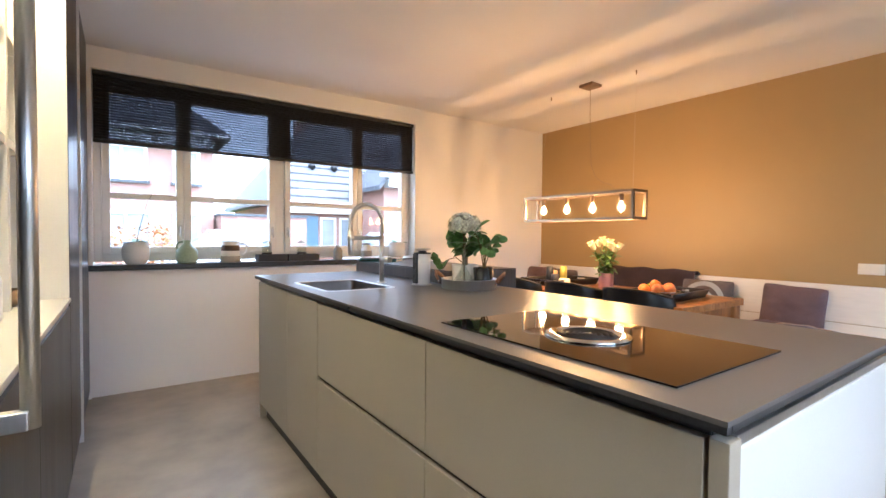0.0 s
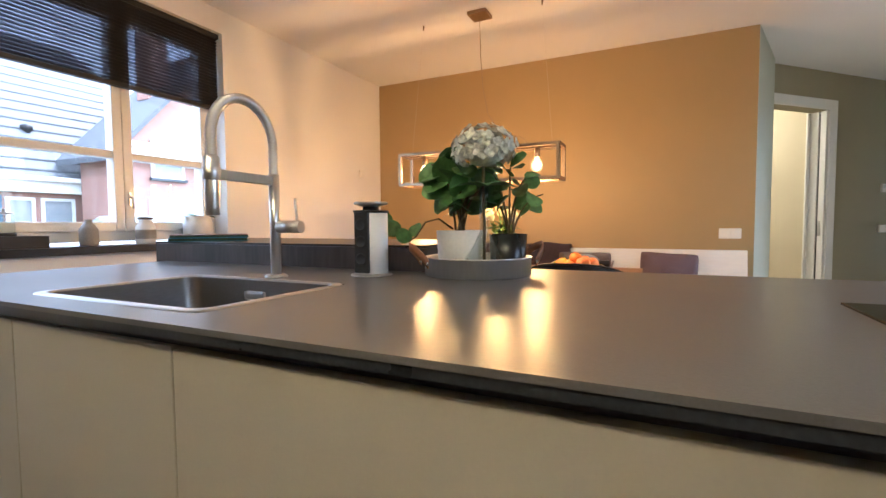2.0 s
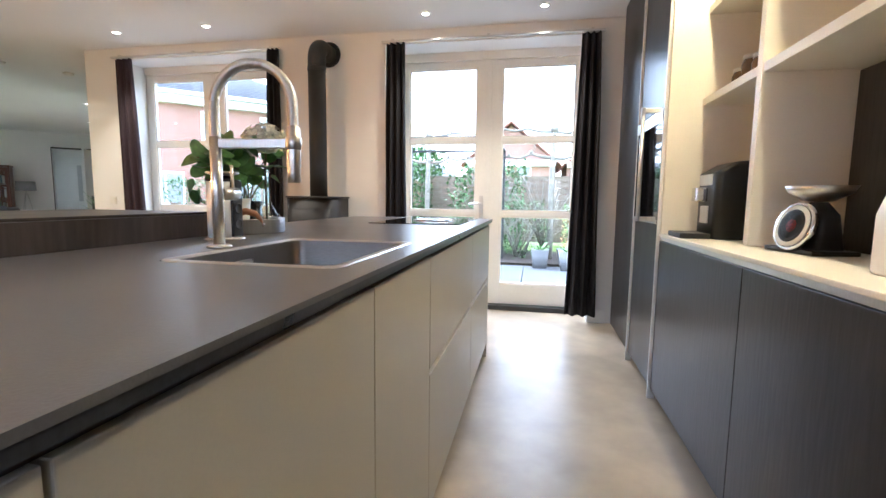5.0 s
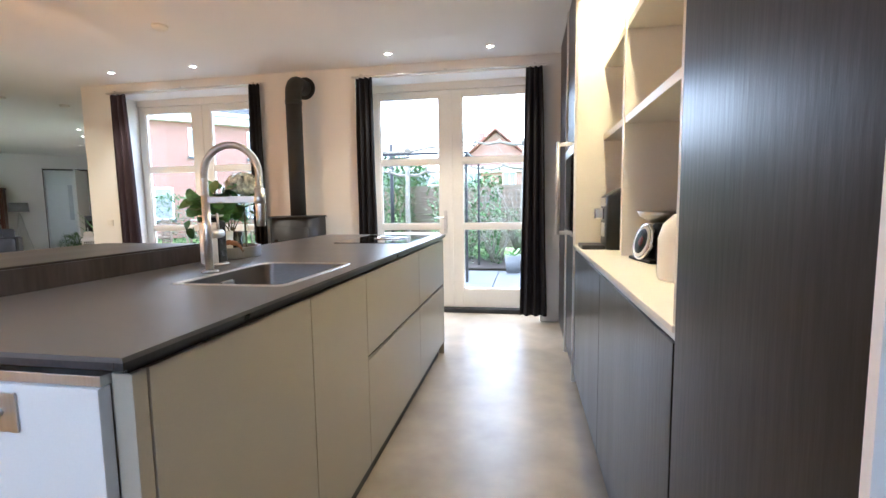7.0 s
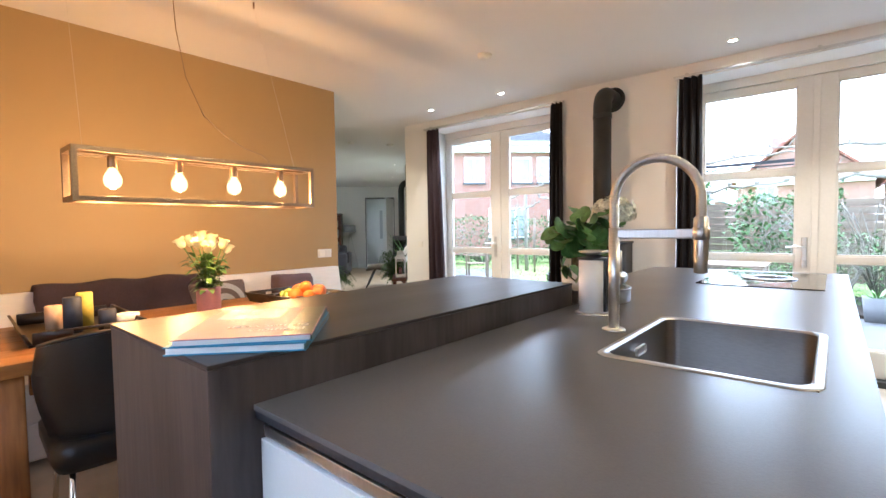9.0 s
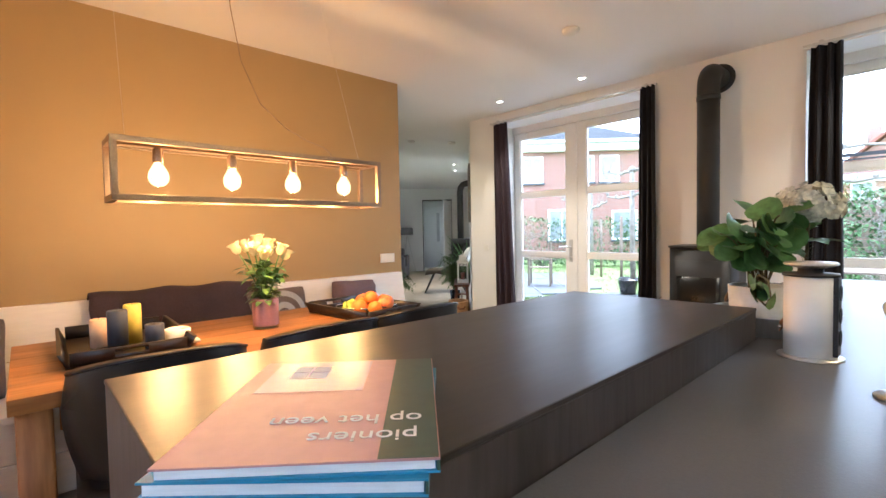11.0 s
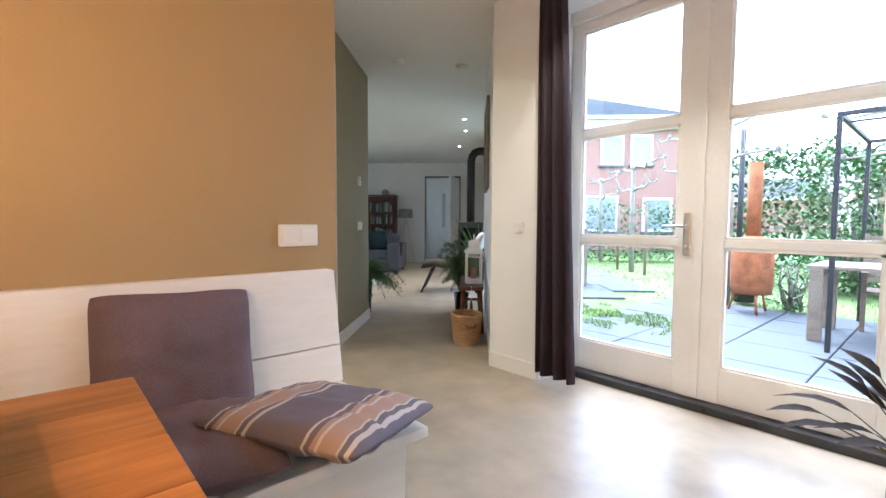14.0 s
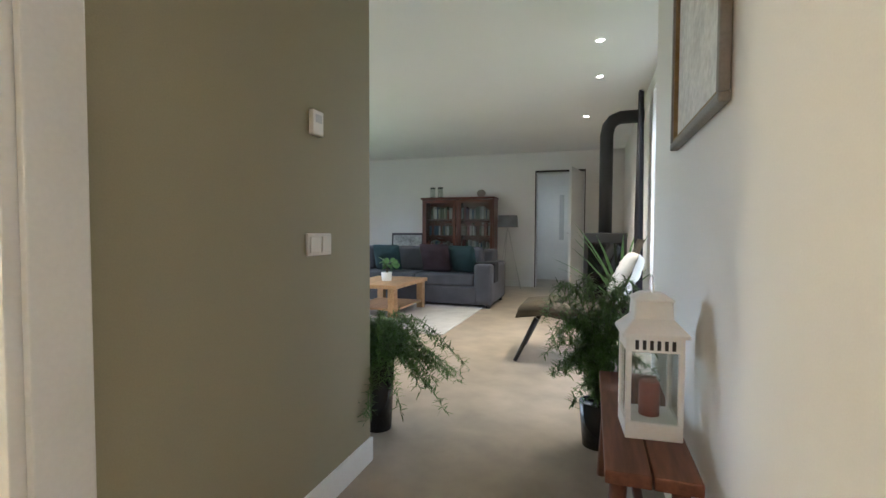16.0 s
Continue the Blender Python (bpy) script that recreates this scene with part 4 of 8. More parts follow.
for k in range(41):
    y = 2.03 + 0.95 * k / 40
    row = []
    for x, z in prof:
        row.append(bm.verts.new((x - 0.014 * noise.noise(Vector((y * 7, z * 3, 0))) - 0.012, y + 0.012 * noise.noise(Vector((z * 9, y, 4))), z + 0.012 * noise.noise(Vector((y * 6, 2, z))))))
    rows.append(row)
for a, b in zip(rows, rows[1:]):
    for i in range(len(prof) - 1):
        bm.faces.new((a[i], a[i + 1], b[i + 1], b[i])).smooth = True
blanket = tagged(part("blanket", bm, M_PLAID), "dark plum knitted blanket hung over the bench back", "blanket")
md = blanket.modifiers.new("thick", "SOLIDIFY")
md.thickness = 0.012
# striped pillow lying on the seat
M_STRIPE = mat("plum and grey striped cloth", (0.13, 0.085, 0.10), 0.92, 0, 0.0, 6, 220, 0.4)
nt = M_STRIPE.node_tree
tc = nt.nodes.new("ShaderNodeTexCoord")
wv = nt.nodes.new("ShaderNodeTexWave")
wv.wave_type, wv.bands_direction = "BANDS", "X"
wv.wave_profile = "SAW"
wv.inputs["Scale"].default_value, wv.inputs["Distortion"].default_value = 1.15, 0.25
rp = nt.nodes.new("ShaderNodeValToRGB")
rp.color_ramp.interpolation = "CONSTANT"
MAUVE, TAN, PALE = (0.14, 0.125, 0.16, 1), (0.34, 0.25, 0.21, 1), (0.46, 0.43, 0.42, 1)
rp.color_ramp.elements[0].color, rp.color_ramp.elements[1].color = MAUVE, PALE
rp.color_ramp.elements[1].position = 0.22
for at, shade in ((0.26, MAUVE), (0.31, PALE), (0.33, TAN), (0.50, PALE), (0.53, TAN), (0.58, MAUVE), (0.63, PALE), (0.66, MAUVE)):
    rp.color_ramp.elements.new(at).color = shade
nt.links.new(tc.outputs["Object"], wv.inputs[0])
nt.links.new(wv.outputs[0], rp.inputs[0])
nt.links.new(rp.outputs[0], nt.nodes["Principled BSDF"].inputs["Base Color"])
cushion("cushion", pose(4.13, 1.10, 0.507, -88, 0, -8), 0.44, 0.42, 0.11, M_PLUM, "plum cloth cushion lying flat on the bench seat", "bench cushions")
cushion("cushion", pose(4.165, 0.775, 0.505, -82, 0, 28), 0.46, 0.47, 0.09, M_STRIPE, "plum and grey striped pillow lying on the bench seat", "bench cushions")


# ---- trays, vase, fruit, candles ----
def serving_tray(m, w, d, label):
    t = thing("serving_tray", m, label, "tray", "black trays on the table")
    part("base", add_box(bm_new(), -w / 2, w / 2, -d / 2, d / 2, 0, 0.008), M_BLACKWOOD, t)
    for s in (-1, 1):
        bm = bm_new()
        add_loft(bm, [[(-w / 2 - o, s * (d / 2 + o), z), (w / 2 + o, s * (d / 2 + o), z), (w / 2 + o, s * (d / 2 + o - 0.012), z), (-w / 2 - o, s * (d / 2 + o - 0.012), z)] for o, z in ((0.0, 0.0085), (0.022, 0.062))])
        part("side", bm, M_BLACKWOOD, t)
        bm = bm_new()
        yy = d / 2 - 0.012
        for y0, y1, z0, z1 in ((-yy, -0.055, 0.0085, 0.062), (0.055, yy, 0.0085, 0.062), (-0.055, 0.055, 0.0085, 0.030), (-0.055, 0.055, 0.048, 0.062)):
            o0, o1 = 0.022 * (z0 - 0.0085) / 0.0535, 0.022 * (z1 - 0.0085) / 0.0535
            add_loft(bm, [[(s * (w / 2 + o), y0, z), (s * (w / 2 + o), y1, z), (s * (w / 2 + o - 0.012), y1, z), (s * (w / 2 + o - 0.012), y0, z)] for o, z in ((o0, z0), (o1, z1))])
        bmesh.ops.remove_doubles(bm, verts=bm.verts[:], dist=0.0006)
        part("handle_side", bm, M_BLACKWOOD, t)
    return t


M_BLACKWOOD = mat("black stained wood", (0.014, 0.011, 0.010), 0.35, 0, 0.2, 6, 120, 0.1, (1, 0.2, 1))
serving_tray(pose(3.515, 1.785, 0.761, 0, 0, 4), 0.56, 0.36, "black wooden tray with cut handles holding a fruit bowl")
serving_tray(pose(3.62, 2.94, 0.761, 0, 0, -2), 0.62, 0.40, "black wooden tray with cut handles holding candles")
fb = thing("fruit_bowl", pose(3.435, 1.80, 0.770, 0, 0, 62), "oval chrome wire fruit bowl", "bowl")
for i, s in enumerate((1.0, 0.86, 0.72, 0.58, 0.44, 0.30)):
    loop = [(0.172 * s * math.cos(t), 0.14 * s * math.sin(t), 0.004 + 0.045 * s * s) for t in [2 * math.pi * k / 36 for k in range(37)]]
    part("wire", add_tube(bm_new(), loop, 0.0035 if i == 0 else 0.0022, 6), M_CHROME, fb)
for a in (0, 90):
    rib = [(0.172 * u * math.cos(radians(a)), 0.14 * u * math.sin(radians(a)), 0.002 + 0.045 * u * u) for u in [-1 + k / 8 for k in range(17)]]
    part("rib", add_tube(bm_new(), rib, 0.0025, 6), M_CHROME, fb)
M_ORANGE = mat("orange peel", (0.70, 0.20, 0.012), 0.45, 0, 0.06, 8, 250, 0.35)
M_PEACH = mat("peach skin", (0.62, 0.07, 0.03), 0.5, 0, 0.12, 9, 40, 0.1, tint=(0.80, 0.30, 0.07))
M_GRAPE = mat("green grape", (0.33, 0.42, 0.06), 0.25, 0, 0.15, 8, 60, 0.02)


def fruit(name, m, r, material, label, group):
    pr = []
    for k in range(13):
        t = math.pi * k / 12
        d = 1 - 0.14 * math.exp(-((k - 12) / 1.6) ** 2) - 0.08 * math.exp(-(k / 1.6) ** 2)
        pr.append((max(0.0005, r * math.sin(t)), -r * math.cos(t) * d * 0.94))
    ob = part(name, add_lathe(bm_new(), pr, 20), material)
    ob.matrix_world = m
    return tagged(ob, label, "fruit", group)


for x, y, z, r in ((3.375, 1.885, 0.822, 0.046), (3.305, 1.83, 0.82, 0.040), (3.385, 1.80, 0.865, 0.041), (3.475, 1.80, 0.822, 0.040)):
    fruit("orange", pose(x, y, z, 20, 30, 0), r, M_ORANGE, "ripe orange in the wire fruit bowl", "oranges in the bowl")
for x, y, z, r in ((3.32, 1.745, 0.838, 0.046), (3.415, 1.705, 0.83, 0.045), (3.525, 1.77, 0.835, 0.043)):
    fruit("peach", pose(x, y, z, -20, 15, 0), r, M_PEACH, "red and yellow peach in the wire fruit bowl", "peaches in the bowl")
grapes = thing("grape_bunch", pose(3.455, 1.885, 0.803), "bunch of green grapes in the fruit bowl", "fruit")
rng = random.Random(4)
for i in range(40):
    a, q = rng.uniform(0, 6.28), rng.uniform(0, 0.085)
    bm = add_ball(bm_new(), 0.0155, (q * math.cos(a), 0.7 * q * math.sin(a), rng.uniform(0.0, 0.05) * (1 - q * 6)), (1, 1, 1.1), 10, 7)
    part("grape", bm, M_GRAPE, grapes)

vase = thing("flower_vase", pose(3.53, 2.345, 0.761), "clear glass vase with a mauve band", "vase")
part("glass", add_lathe(bm_new(), [(0, 0.0), (0.062, 0.0), (0.062, 0.02), (0.062, 0.235), (0.059, 0.235), (0.058, 0.02), (0, 0.018)], 32), M_CLEAR, vase)
part("band", add_lathe(bm_new(), [(0.0625, 0.016), (0.0632, 0.018), (0.0632, 0.148), (0.0625, 0.150)], 32), mat("mauve satin", (0.24, 0.125, 0.145), 0.45, 0, 0.05, 5, 80, 0.05), vase, "mauve band")
roses = thing("rose_bouquet", pose(3.53, 2.345, 0.79), "bouquet of pale yellow roses with green leaves", "flowers")
M_ROSE = mat("pale yellow petal", (0.66, 0.63, 0.33), 0.6, 0, 0.06, 12, 60, 0.1, tint=(0.76, 0.74, 0.48))
rng = random.Random(11)
bs, bl, heads = bm_new(), bm_new(), []
for i in range(11):
    a = 6.283 * i / 11 + rng.uniform(-0.2, 0.2)
    r = rng.uniform(0.07, 0.145) if i % 3 else 0.03
    h = rng.uniform(0.33, 0.40) - r * 0.35
    p0 = Vector((rng.uniform(-0.03, 0.03), rng.uniform(-0.03, 0.03), 0.0))
    p2 = Vector((r * math.cos(a), r * math.sin(a), h))
    p1 = Vector((p2.x * 0.25, p2.y * 0.25, h * 0.55))
    path = [p0.lerp(p1, t).lerp(p1.lerp(p2, t), t) for t in [k / 8 for k in range(9)]]
    add_tube(bs, path, 0.0032, 6)
    heads.append((p2, (p2 - p1).normalized()))
    for k in range(16):
        q = path[2] + (path[-1] - path[2]) * rng.uniform(0.0, 0.82)
        add_leaf(bl, q, (rng.uniform(-1, 1), rng.uniform(-1, 1), rng.uniform(-0.4, 0.5)), rng.uniform(0.05, 0.08), rng.uniform(0.028, 0.042), 0.3)
part("stems", bs, M_LEAF2, roses)
part("leaves", bl, M_LEAF2, roses)
for p, d in heads:
    bm = bm_new()
    rot = d.to_track_quat("Z", "Y").to_matrix().to_4x4()
    for ring_n, rad, ht, tilt in ((5, 0.024, 0.058, 0.30), (5, 0.018, 0.056, 0.14), (4, 0.010, 0.054, 0.02)):
        for k in range(ring_n):
            a = 6.283 * k / ring_n + rad * 90
            rows = []
            for v, w, o in ((0, 0.5, 0.5), (0.35, 1.0, 1.0), (0.7, 1.0, 0.95), (1.0, 0.55, 1.0 + tilt * 1.5)):
                rows.append([(rad * o * math.cos(a + da * w), rad * o * math.sin(a + da * w), ht * v) for da in (-0.75, 0, 0.75)])
            vs = [[bm.verts.new(q) for q in r] for r in rows]
            for r0, r1 in zip(vs, vs[1:]):
                for j in (0, 1):
                    bm.faces.new((r0[j], r0[j + 1], r1[j + 1], r1[j])).smooth = True
    add_ball(bm, 0.016, (0, 0, 0.024), (1, 1, 1.7), 10, 6)
    bmesh.ops.transform(bm, matrix=Matrix.Translation(p) @ rot, verts=bm.verts[:])
    part("rose_head", bm, M_ROSE, roses, "pale yellow rose head")

CANDLES = ((3.50, 2.97, 0.036, 0.165, (0.035, 0.042, 0.06), "grey blue pillar candle on the tray"), (3.44, 2.85, 0.036, 0.10, (0.045, 0.05, 0.07), "short grey blue pillar candle on the tray"),
           (3.62, 2.90, 0.034, 0.17, (0.60, 0.52, 0.09), "lime yellow pillar candle on the tray"), (3.62, 3.02, 0.034, 0.12, (0.62, 0.42, 0.26), "cream pillar candle on the tray"))
for x, y, r, h, col, lab in CANDLES:
    c = thing("pillar_candle", pose(x, y, 0.770), lab, "candle", "candles on the tray")
    part("wax", add_lathe(bm_new(), [(0, 0), (r, 0), (r, h - 0.004), (r - 0.004, h), (r * 0.5, h - 0.006), (0, h - 0.008)], 22), mat("wax", col, 0.5, 0, 0.05, 8, 60, 0.04), c)
    part("wick", add_tube(bm_new(), [(0, 0, h - 0.008), (0.001, 0, h + 0.006)], 0.0012, 5), M_BLACK, c)
dish = thing("tealight_holder", pose(3.47, 2.76, 0.770), "white round tealight holder on a small white plate", "candle holder")
part("plate", add_box(bm_new(), -0.075, 0.075, -0.075, 0.075, 0, 0.012, 0.004), M_PLASTIC, dish)
part("cup", add_lathe(bm_new(), [(0, 0.013), (0.045, 0.013), (0.052, 0.03), (0.052, 0.058), (0.045, 0.062), (0.042, 0.05), (0, 0.045)], 24), M_PLASTIC, dish)

# ---- pendant ----
LX0, LX1, LY0, LY1, LZ0, LZ1 = 3.18, 3.35, 1.865, 3.01, 1.378, 1.588
lamp = thing("pendant_lamp", pose(0, 0, 0), "long bronzed steel box pendant with four globe bulbs", "lamp")
bt_ = 0.011
for x in (LX0, LX1):
    for z in (LZ0, LZ1):
        part("long_bar", add_box(bm_new(), x - bt_, x + bt_, LY0, LY1, z - bt_, z + bt_, 0.001), M_BRASS, lamp)
for y in (LY0 + bt_, LY1 - bt_):
    for z in (LZ0, LZ1):
        part("cross_bar", add_box(bm_new(), LX0 + bt_, LX1 - bt_, y - bt_, y + bt_, z - bt_, z + bt_, 0.001), M_BRASS, lamp)
    for x in (LX0, LX1):
        part("upright", add_box(bm_new(), x - bt_, x + bt_, y - bt_, y + bt_, LZ0 + bt_, LZ1 - bt_, 0.001), M_BRASS, lamp)
part("top_rail", add_box(bm_new(), 3.245, 3.285, LY0 + 2 * bt_, LY1 - 2 * bt_, LZ1 - 0.012, LZ1 - 0.002, 0.001), M_BRASS, lamp)
M_GLOBE = glass("bulb glass", colour=(1.0, 0.93, 0.80))
gn = M_GLOBE.node_tree
em = gn.nodes.new("ShaderNodeEmission")
em.inputs[0].default_value, em.inputs[1].default_value = (1.0, 0.62, 0.26, 1), 0.12
ad = gn.nodes.new("ShaderNodeAddShader")
gn.links.new(gn.nodes["Mix Shader"].outputs[0], ad.inputs[0])
gn.links.new(em.outputs[0], ad.inputs[1])
gn.links.new(ad.outputs[0], gn.nodes["Material Output"].inputs[0])
for y in (2.846, 2.572, 2.300, 2.030):
    part("socket", add_lathe(bm_new(), [(0, 1.518), (0.017, 1.518), (0.019, 1.524), (0.019, 1.572), (0.012, 1.578)], 18, pose(3.265, y, 0)), M_BRASS, lamp)
    bulb = part("bulb", add_lathe(bm_new(), [(0.0005, 1.428), (0.016, 1.431), (0.030, 1.443), (0.036, 1.462), (0.034, 1.482), (0.024, 1.502), (0.015, 1.518)], 22, pose(3.265, y, 0)), M_GLOBE, lamp)
    bulb.visible_shadow = False
    part("filament", add_lathe(bm_new(), [(0.0005, 1.440), (0.013, 1.447), (0.020, 1.463), (0.015, 1.488), (0.006, 1.512)], 14, pose(3.265, y, 0)), M_BULB, bulb, "glowing filament")
    l = new("bulb_light", bpy.data.lights.new("bulb_light", "POINT"))
    l.location, l.data.energy, l.data.color, l.data.shadow_soft_size = (3.265, y, 1.43), 1.45, (1.0, 0.47, 0.145), 0.03
bm = bm_new()
add_box(bm, 3.40, 3.54, 2.43, 2.57, 2.574, 2.599, 0.003)
part("canopy", bm, M_BRASS, lamp)
cable = [(3.47, 2.50, 2.574), (3.46, 2.49, 2.3), (3.43, 2.46, 2.05), (3.37, 2.40, 1.85), (3.31, 2.31, 1.74), (3.28, 2.22, 1.685), (3.265, 2.14, 1.66), (3.262, 2.10, 1.63), (3.262, 2.095, LZ1 - 0.003)]
part("cable", add_tube(bm_new(), cable, 0.0022, 6), M_BRASS, lamp, "thin slack lamp cable")
for y, yl in ((2.05, 1.93), (2.955, 2.95)):
    part("ceiling_hook", add_tube(bm_new(), [(3.47, y, 2.599), (3.47, y, 2.565)], 0.005, 8), M_BRASS, lamp)
    part("wire", add_tube(bm_new(), [(3.47, y, 2.566), (3.265, yl, LZ1 - 0.004)], 0.0005, 4), M_STEEL, lamp, "hair-thin steel suspension wire")

# ---- blind ----
blind = thing("pleated_blind", pose(0, 0, 0), "black pleated window blind drawn halfway down", "blind")
part("head_rail", add_box(bm_new(), WX0 + 0.004, WX1 - 0.004, YW + 0.03, YW + 0.075, 2.405, 2.438, 0.004), M_BLACK, blind)
M_BLIND_T = bpy.data.materials.new("black pleated cloth")
M_BLIND_T.use_nodes = True
nt = M_BLIND_T.node_tree
pb = nt.nodes["Principled BSDF"]
pb.inputs["Base Color"].default_value, pb.inputs["Roughness"].default_value = (0.016, 0.016, 0.02, 1), 0.9
tl = nt.nodes.new("ShaderNodeBsdfTransparent")
tl.inputs[0].default_value = (0.75, 0.80, 0.95, 1)
mx = nt.nodes.new("ShaderNodeMixShader")
tc = nt.nodes.new("ShaderNodeTexCoord")
mpn = nt.nodes.new("ShaderNodeMapping")
mpn.inputs["Scale"].default_value = (5, 1, 9)
nz = nt.nodes.new("ShaderNodeTexNoise")
nz.inputs["Scale"].default_value = 2.0
rg = nt.nodes.new("ShaderNodeMapRange")
rg.inputs[3].default_value, rg.inputs[4].default_value = 0.05, 0.15
rib = nt.nodes.new("ShaderNodeTexWave")
rib.wave_type, rib.bands_direction = "BANDS", "Z"
rib.inputs["Scale"].default_value, rib.inputs["Distortion"].default_value, rib.inputs["Detail"].default_value = 15.2, 1.2, 1.0
nt.links.new(tc.outputs["Object"], rib.inputs[0])
thin = nt.nodes.new("ShaderNodeMath")
thin.operation = "MULTIPLY"
nt.links.new(tc.outputs["Object"], mpn.inputs[0])
nt.links.new(mpn.outputs[0], nz.inputs[0])
nt.links.new(nz.outputs[0], rg.inputs[0])
nt.links.new(rg.outputs[0], thin.inputs[0])
nt.links.new(rib.outputs["Fac"], thin.inputs[1])
nt.links.new(thin.outputs[0], mx.inputs[0])
nt.links.new(pb.outputs[0], mx.inputs[1])
nt.links.new(tl.outputs[0], mx.inputs[2])
nt.links.new(mx.outputs[0], nt.nodes["Material Output"].inputs[0])
bm = bm_new()
rows = []
for k in range(47):
    z = 2.405 - 0.475 * k / 46
    y = YW + 0.052 + (0.010 if k % 2 else -0.010)
    rows.append((bm.verts.new((WX0 + 0.008, y, z)), bm.verts.new((WX1 - 0.008, y, z))))
for a, b in zip(rows, rows[1:]):
    bm.faces.new((a[0], a[1], b[1], b[0]))
part("pleats", bm, M_BLIND_T, blind)
part("bottom_rail", add_box(bm_new(), WX0 + 0.006, WX1 - 0.006, YW + 0.034, YW + 0.070, 1.905, 1.93, 0.004), M_BLACK, blind)


# ---- curtains ----
def curtain(m, w, h, material, label, folds=5, depth=0.045, seed=0, foot=1.08, drift=0.0):
    """A hanging curtain: x across, folds in y, its foot at the origin."""
    bm = bm_new()
    n = folds * 10
    rows = []
    for j in range(13):
        v = j / 12
        row = []
        for i in range(n + 1):
            u = i / n
            amp = depth * (0.75 + 0.35 * (1 - v)) * (0.8 + 0.4 * noise.noise(Vector((u * 4, v * 1.5, seed))))
            x = (u - 0.5) * w * (1 + (foot - 1) * (1 - v)) + drift * (1 - v) + 0.01 * noise.noise(Vector((u * 6, v * 2, seed + 5)))
            y = amp * math.sin(2 * math.pi * folds * u + 0.5 * noise.noise(Vector((v * 2, seed, u))))
            row.append(bm.verts.new((x, y, h * v)))
        rows.append(row)
    for a, b in zip(rows, rows[1:]):
        for i in range(n):
            bm.faces.new((a[i], a[i + 1], b[i + 1], b[i])).smooth = True
    root = thing("curtain", m, label, "curtain", "garden door curtains")
    c = part("cloth", bm, material, root)
    md = c.modifiers.new("thick", "SOLIDIFY")
    md.thickness = 0.004
    return root


YC = YD + 0.07
curtain(pose(1.737, YC, 0.07), 0.17, 2.40, M_CURT, "black velvet curtain drawn aside from the garden door", 3, 0.04, 1, 1.25)
curtain(pose(0.045, YC, 0.07), 0.15, 2.40, M_CURT, "black velvet curtain drawn aside beside the tall cabinet", 3, 0.045, 2, 1.75)
curtain(pose(4.665, YC - 0.02, 0.07), 0.20, 2.40, M_CURT2, "aubergine velvet curtain drawn aside at the corridor corner", 3, 0.04, 3, 1.5, -0.06)
curtain(pose(2.962, YC, 0.07), 0.125, 2.41, M_CURT, "black velvet curtain drawn aside beside the wood stove", 3, 0.045, 4, 1.4, 0.01)
for x0, x1 in ((-0.06, 1.87), (2.88, 4.79)):
    rail = thing("curtain_rail", pose(0, 0, 0), "slim pale aluminium curtain rail above the garden doors", "curtain rail", "curtain rails")
    part("track", add_box(bm_new(), x0, x1, YC - 0.012, YC + 0.012, 2.475, 2.493, 0.003), M_STEEL, rail)
    for k in range(3):
        x = x0 + 0.1 + (x1 - x0 - 0.2) * k / 2
        part("bracket", add_box(bm_new(), x - 0.012, x + 0.012, YD - 0.0005, YC + 0.006, 2.494, 2.508, 0.002), M_STEEL, rail)

# ---- wood stove ----
STX, STY = 2.415, -0.64
stove = thing("wood_stove", pose(STX, STY, 0), "black steel wood stove with a log shelf below the glass door", "stove")


def stove_ring(w, d, z):
    """Straight sides and back, a softly bowed front towards +y."""
    pts = [(-w / 2, -d / 2, z), (w / 2, -d / 2, z)]
    for k in range(9):
        u = 1 - 2 * k / 8
        pts.append((u * w / 2, d / 2 - 0.045 * u * u, z))
    return pts


bm = bm_new()
add_loft(bm, [stove_ring(0.43, 0.40, 0.30), stove_ring(0.43, 0.40, 1.075)])
part("firebox", bm, M_BLACK, stove)
bm = bm_new()
add_loft(bm, [stove_ring(0.445, 0.42, 1.0755), stove_ring(0.445, 0.42, 1.092)])
part("top_plate", bm, M_BLACK, stove)
bm = bm_new()
add_loft(bm, [stove_ring(0.43, 0.40, 0.0), stove_ring(0.43, 0.40, 0.035)])
part("base_plate", bm, M_BLACK, stove)
for x in (-0.21, 0.21):
    part("side_plate", add_box(bm_new(), x - 0.005, x + 0.005, -0.195, 0.15, 0.0355, 0.2995), M_BLACK, stove)
part("back_plate", add_box(bm_new(), -0.204, 0.204, -0.198, -0.19, 0.0355, 0.2995), M_BLACK, stove)


def bowed(bm, x0, x1, z0, z1, t, off):
    rings = []
    for k in range(9):
        x = x0 + (x1 - x0) * k / 8
        y = 0.20 - 0.045 * (x / 0.215) ** 2 + off
        rings.append([(x, y, z0), (x, y + t, z0), (x, y + t, z1), (x, y, z1)])
    return add_loft(bm, rings)


M_SOOT = mat("sooty stove glass", (0.008, 0.007, 0.007), 0.28, 0, 0.2, 6, 60, 0.02, spec=0.3)
door = part("door", bowed(bm_new(), -0.20, 0.20, 0.40, 0.98, 0.010, 0.002), M_BLACK, stove)
part("door_glass", bowed(bm_new(), -0.15, 0.15, 0.48, 0.86, 0.003, 0.0125), M_SOOT, door, "dark sooty stove glass")
part("door_handle", add_tube(bm_new(), [(-0.185, 0.19, 0.62), (-0.185, 0.215, 0.63), (-0.185, 0.215, 0.70), (-0.185, 0.19, 0.71)], 0.006, 8), M_BLACK, door)
PX, PY = 0.0, -0.03
pipe = [(PX, PY, 1.093), (PX, PY, 2.22)]
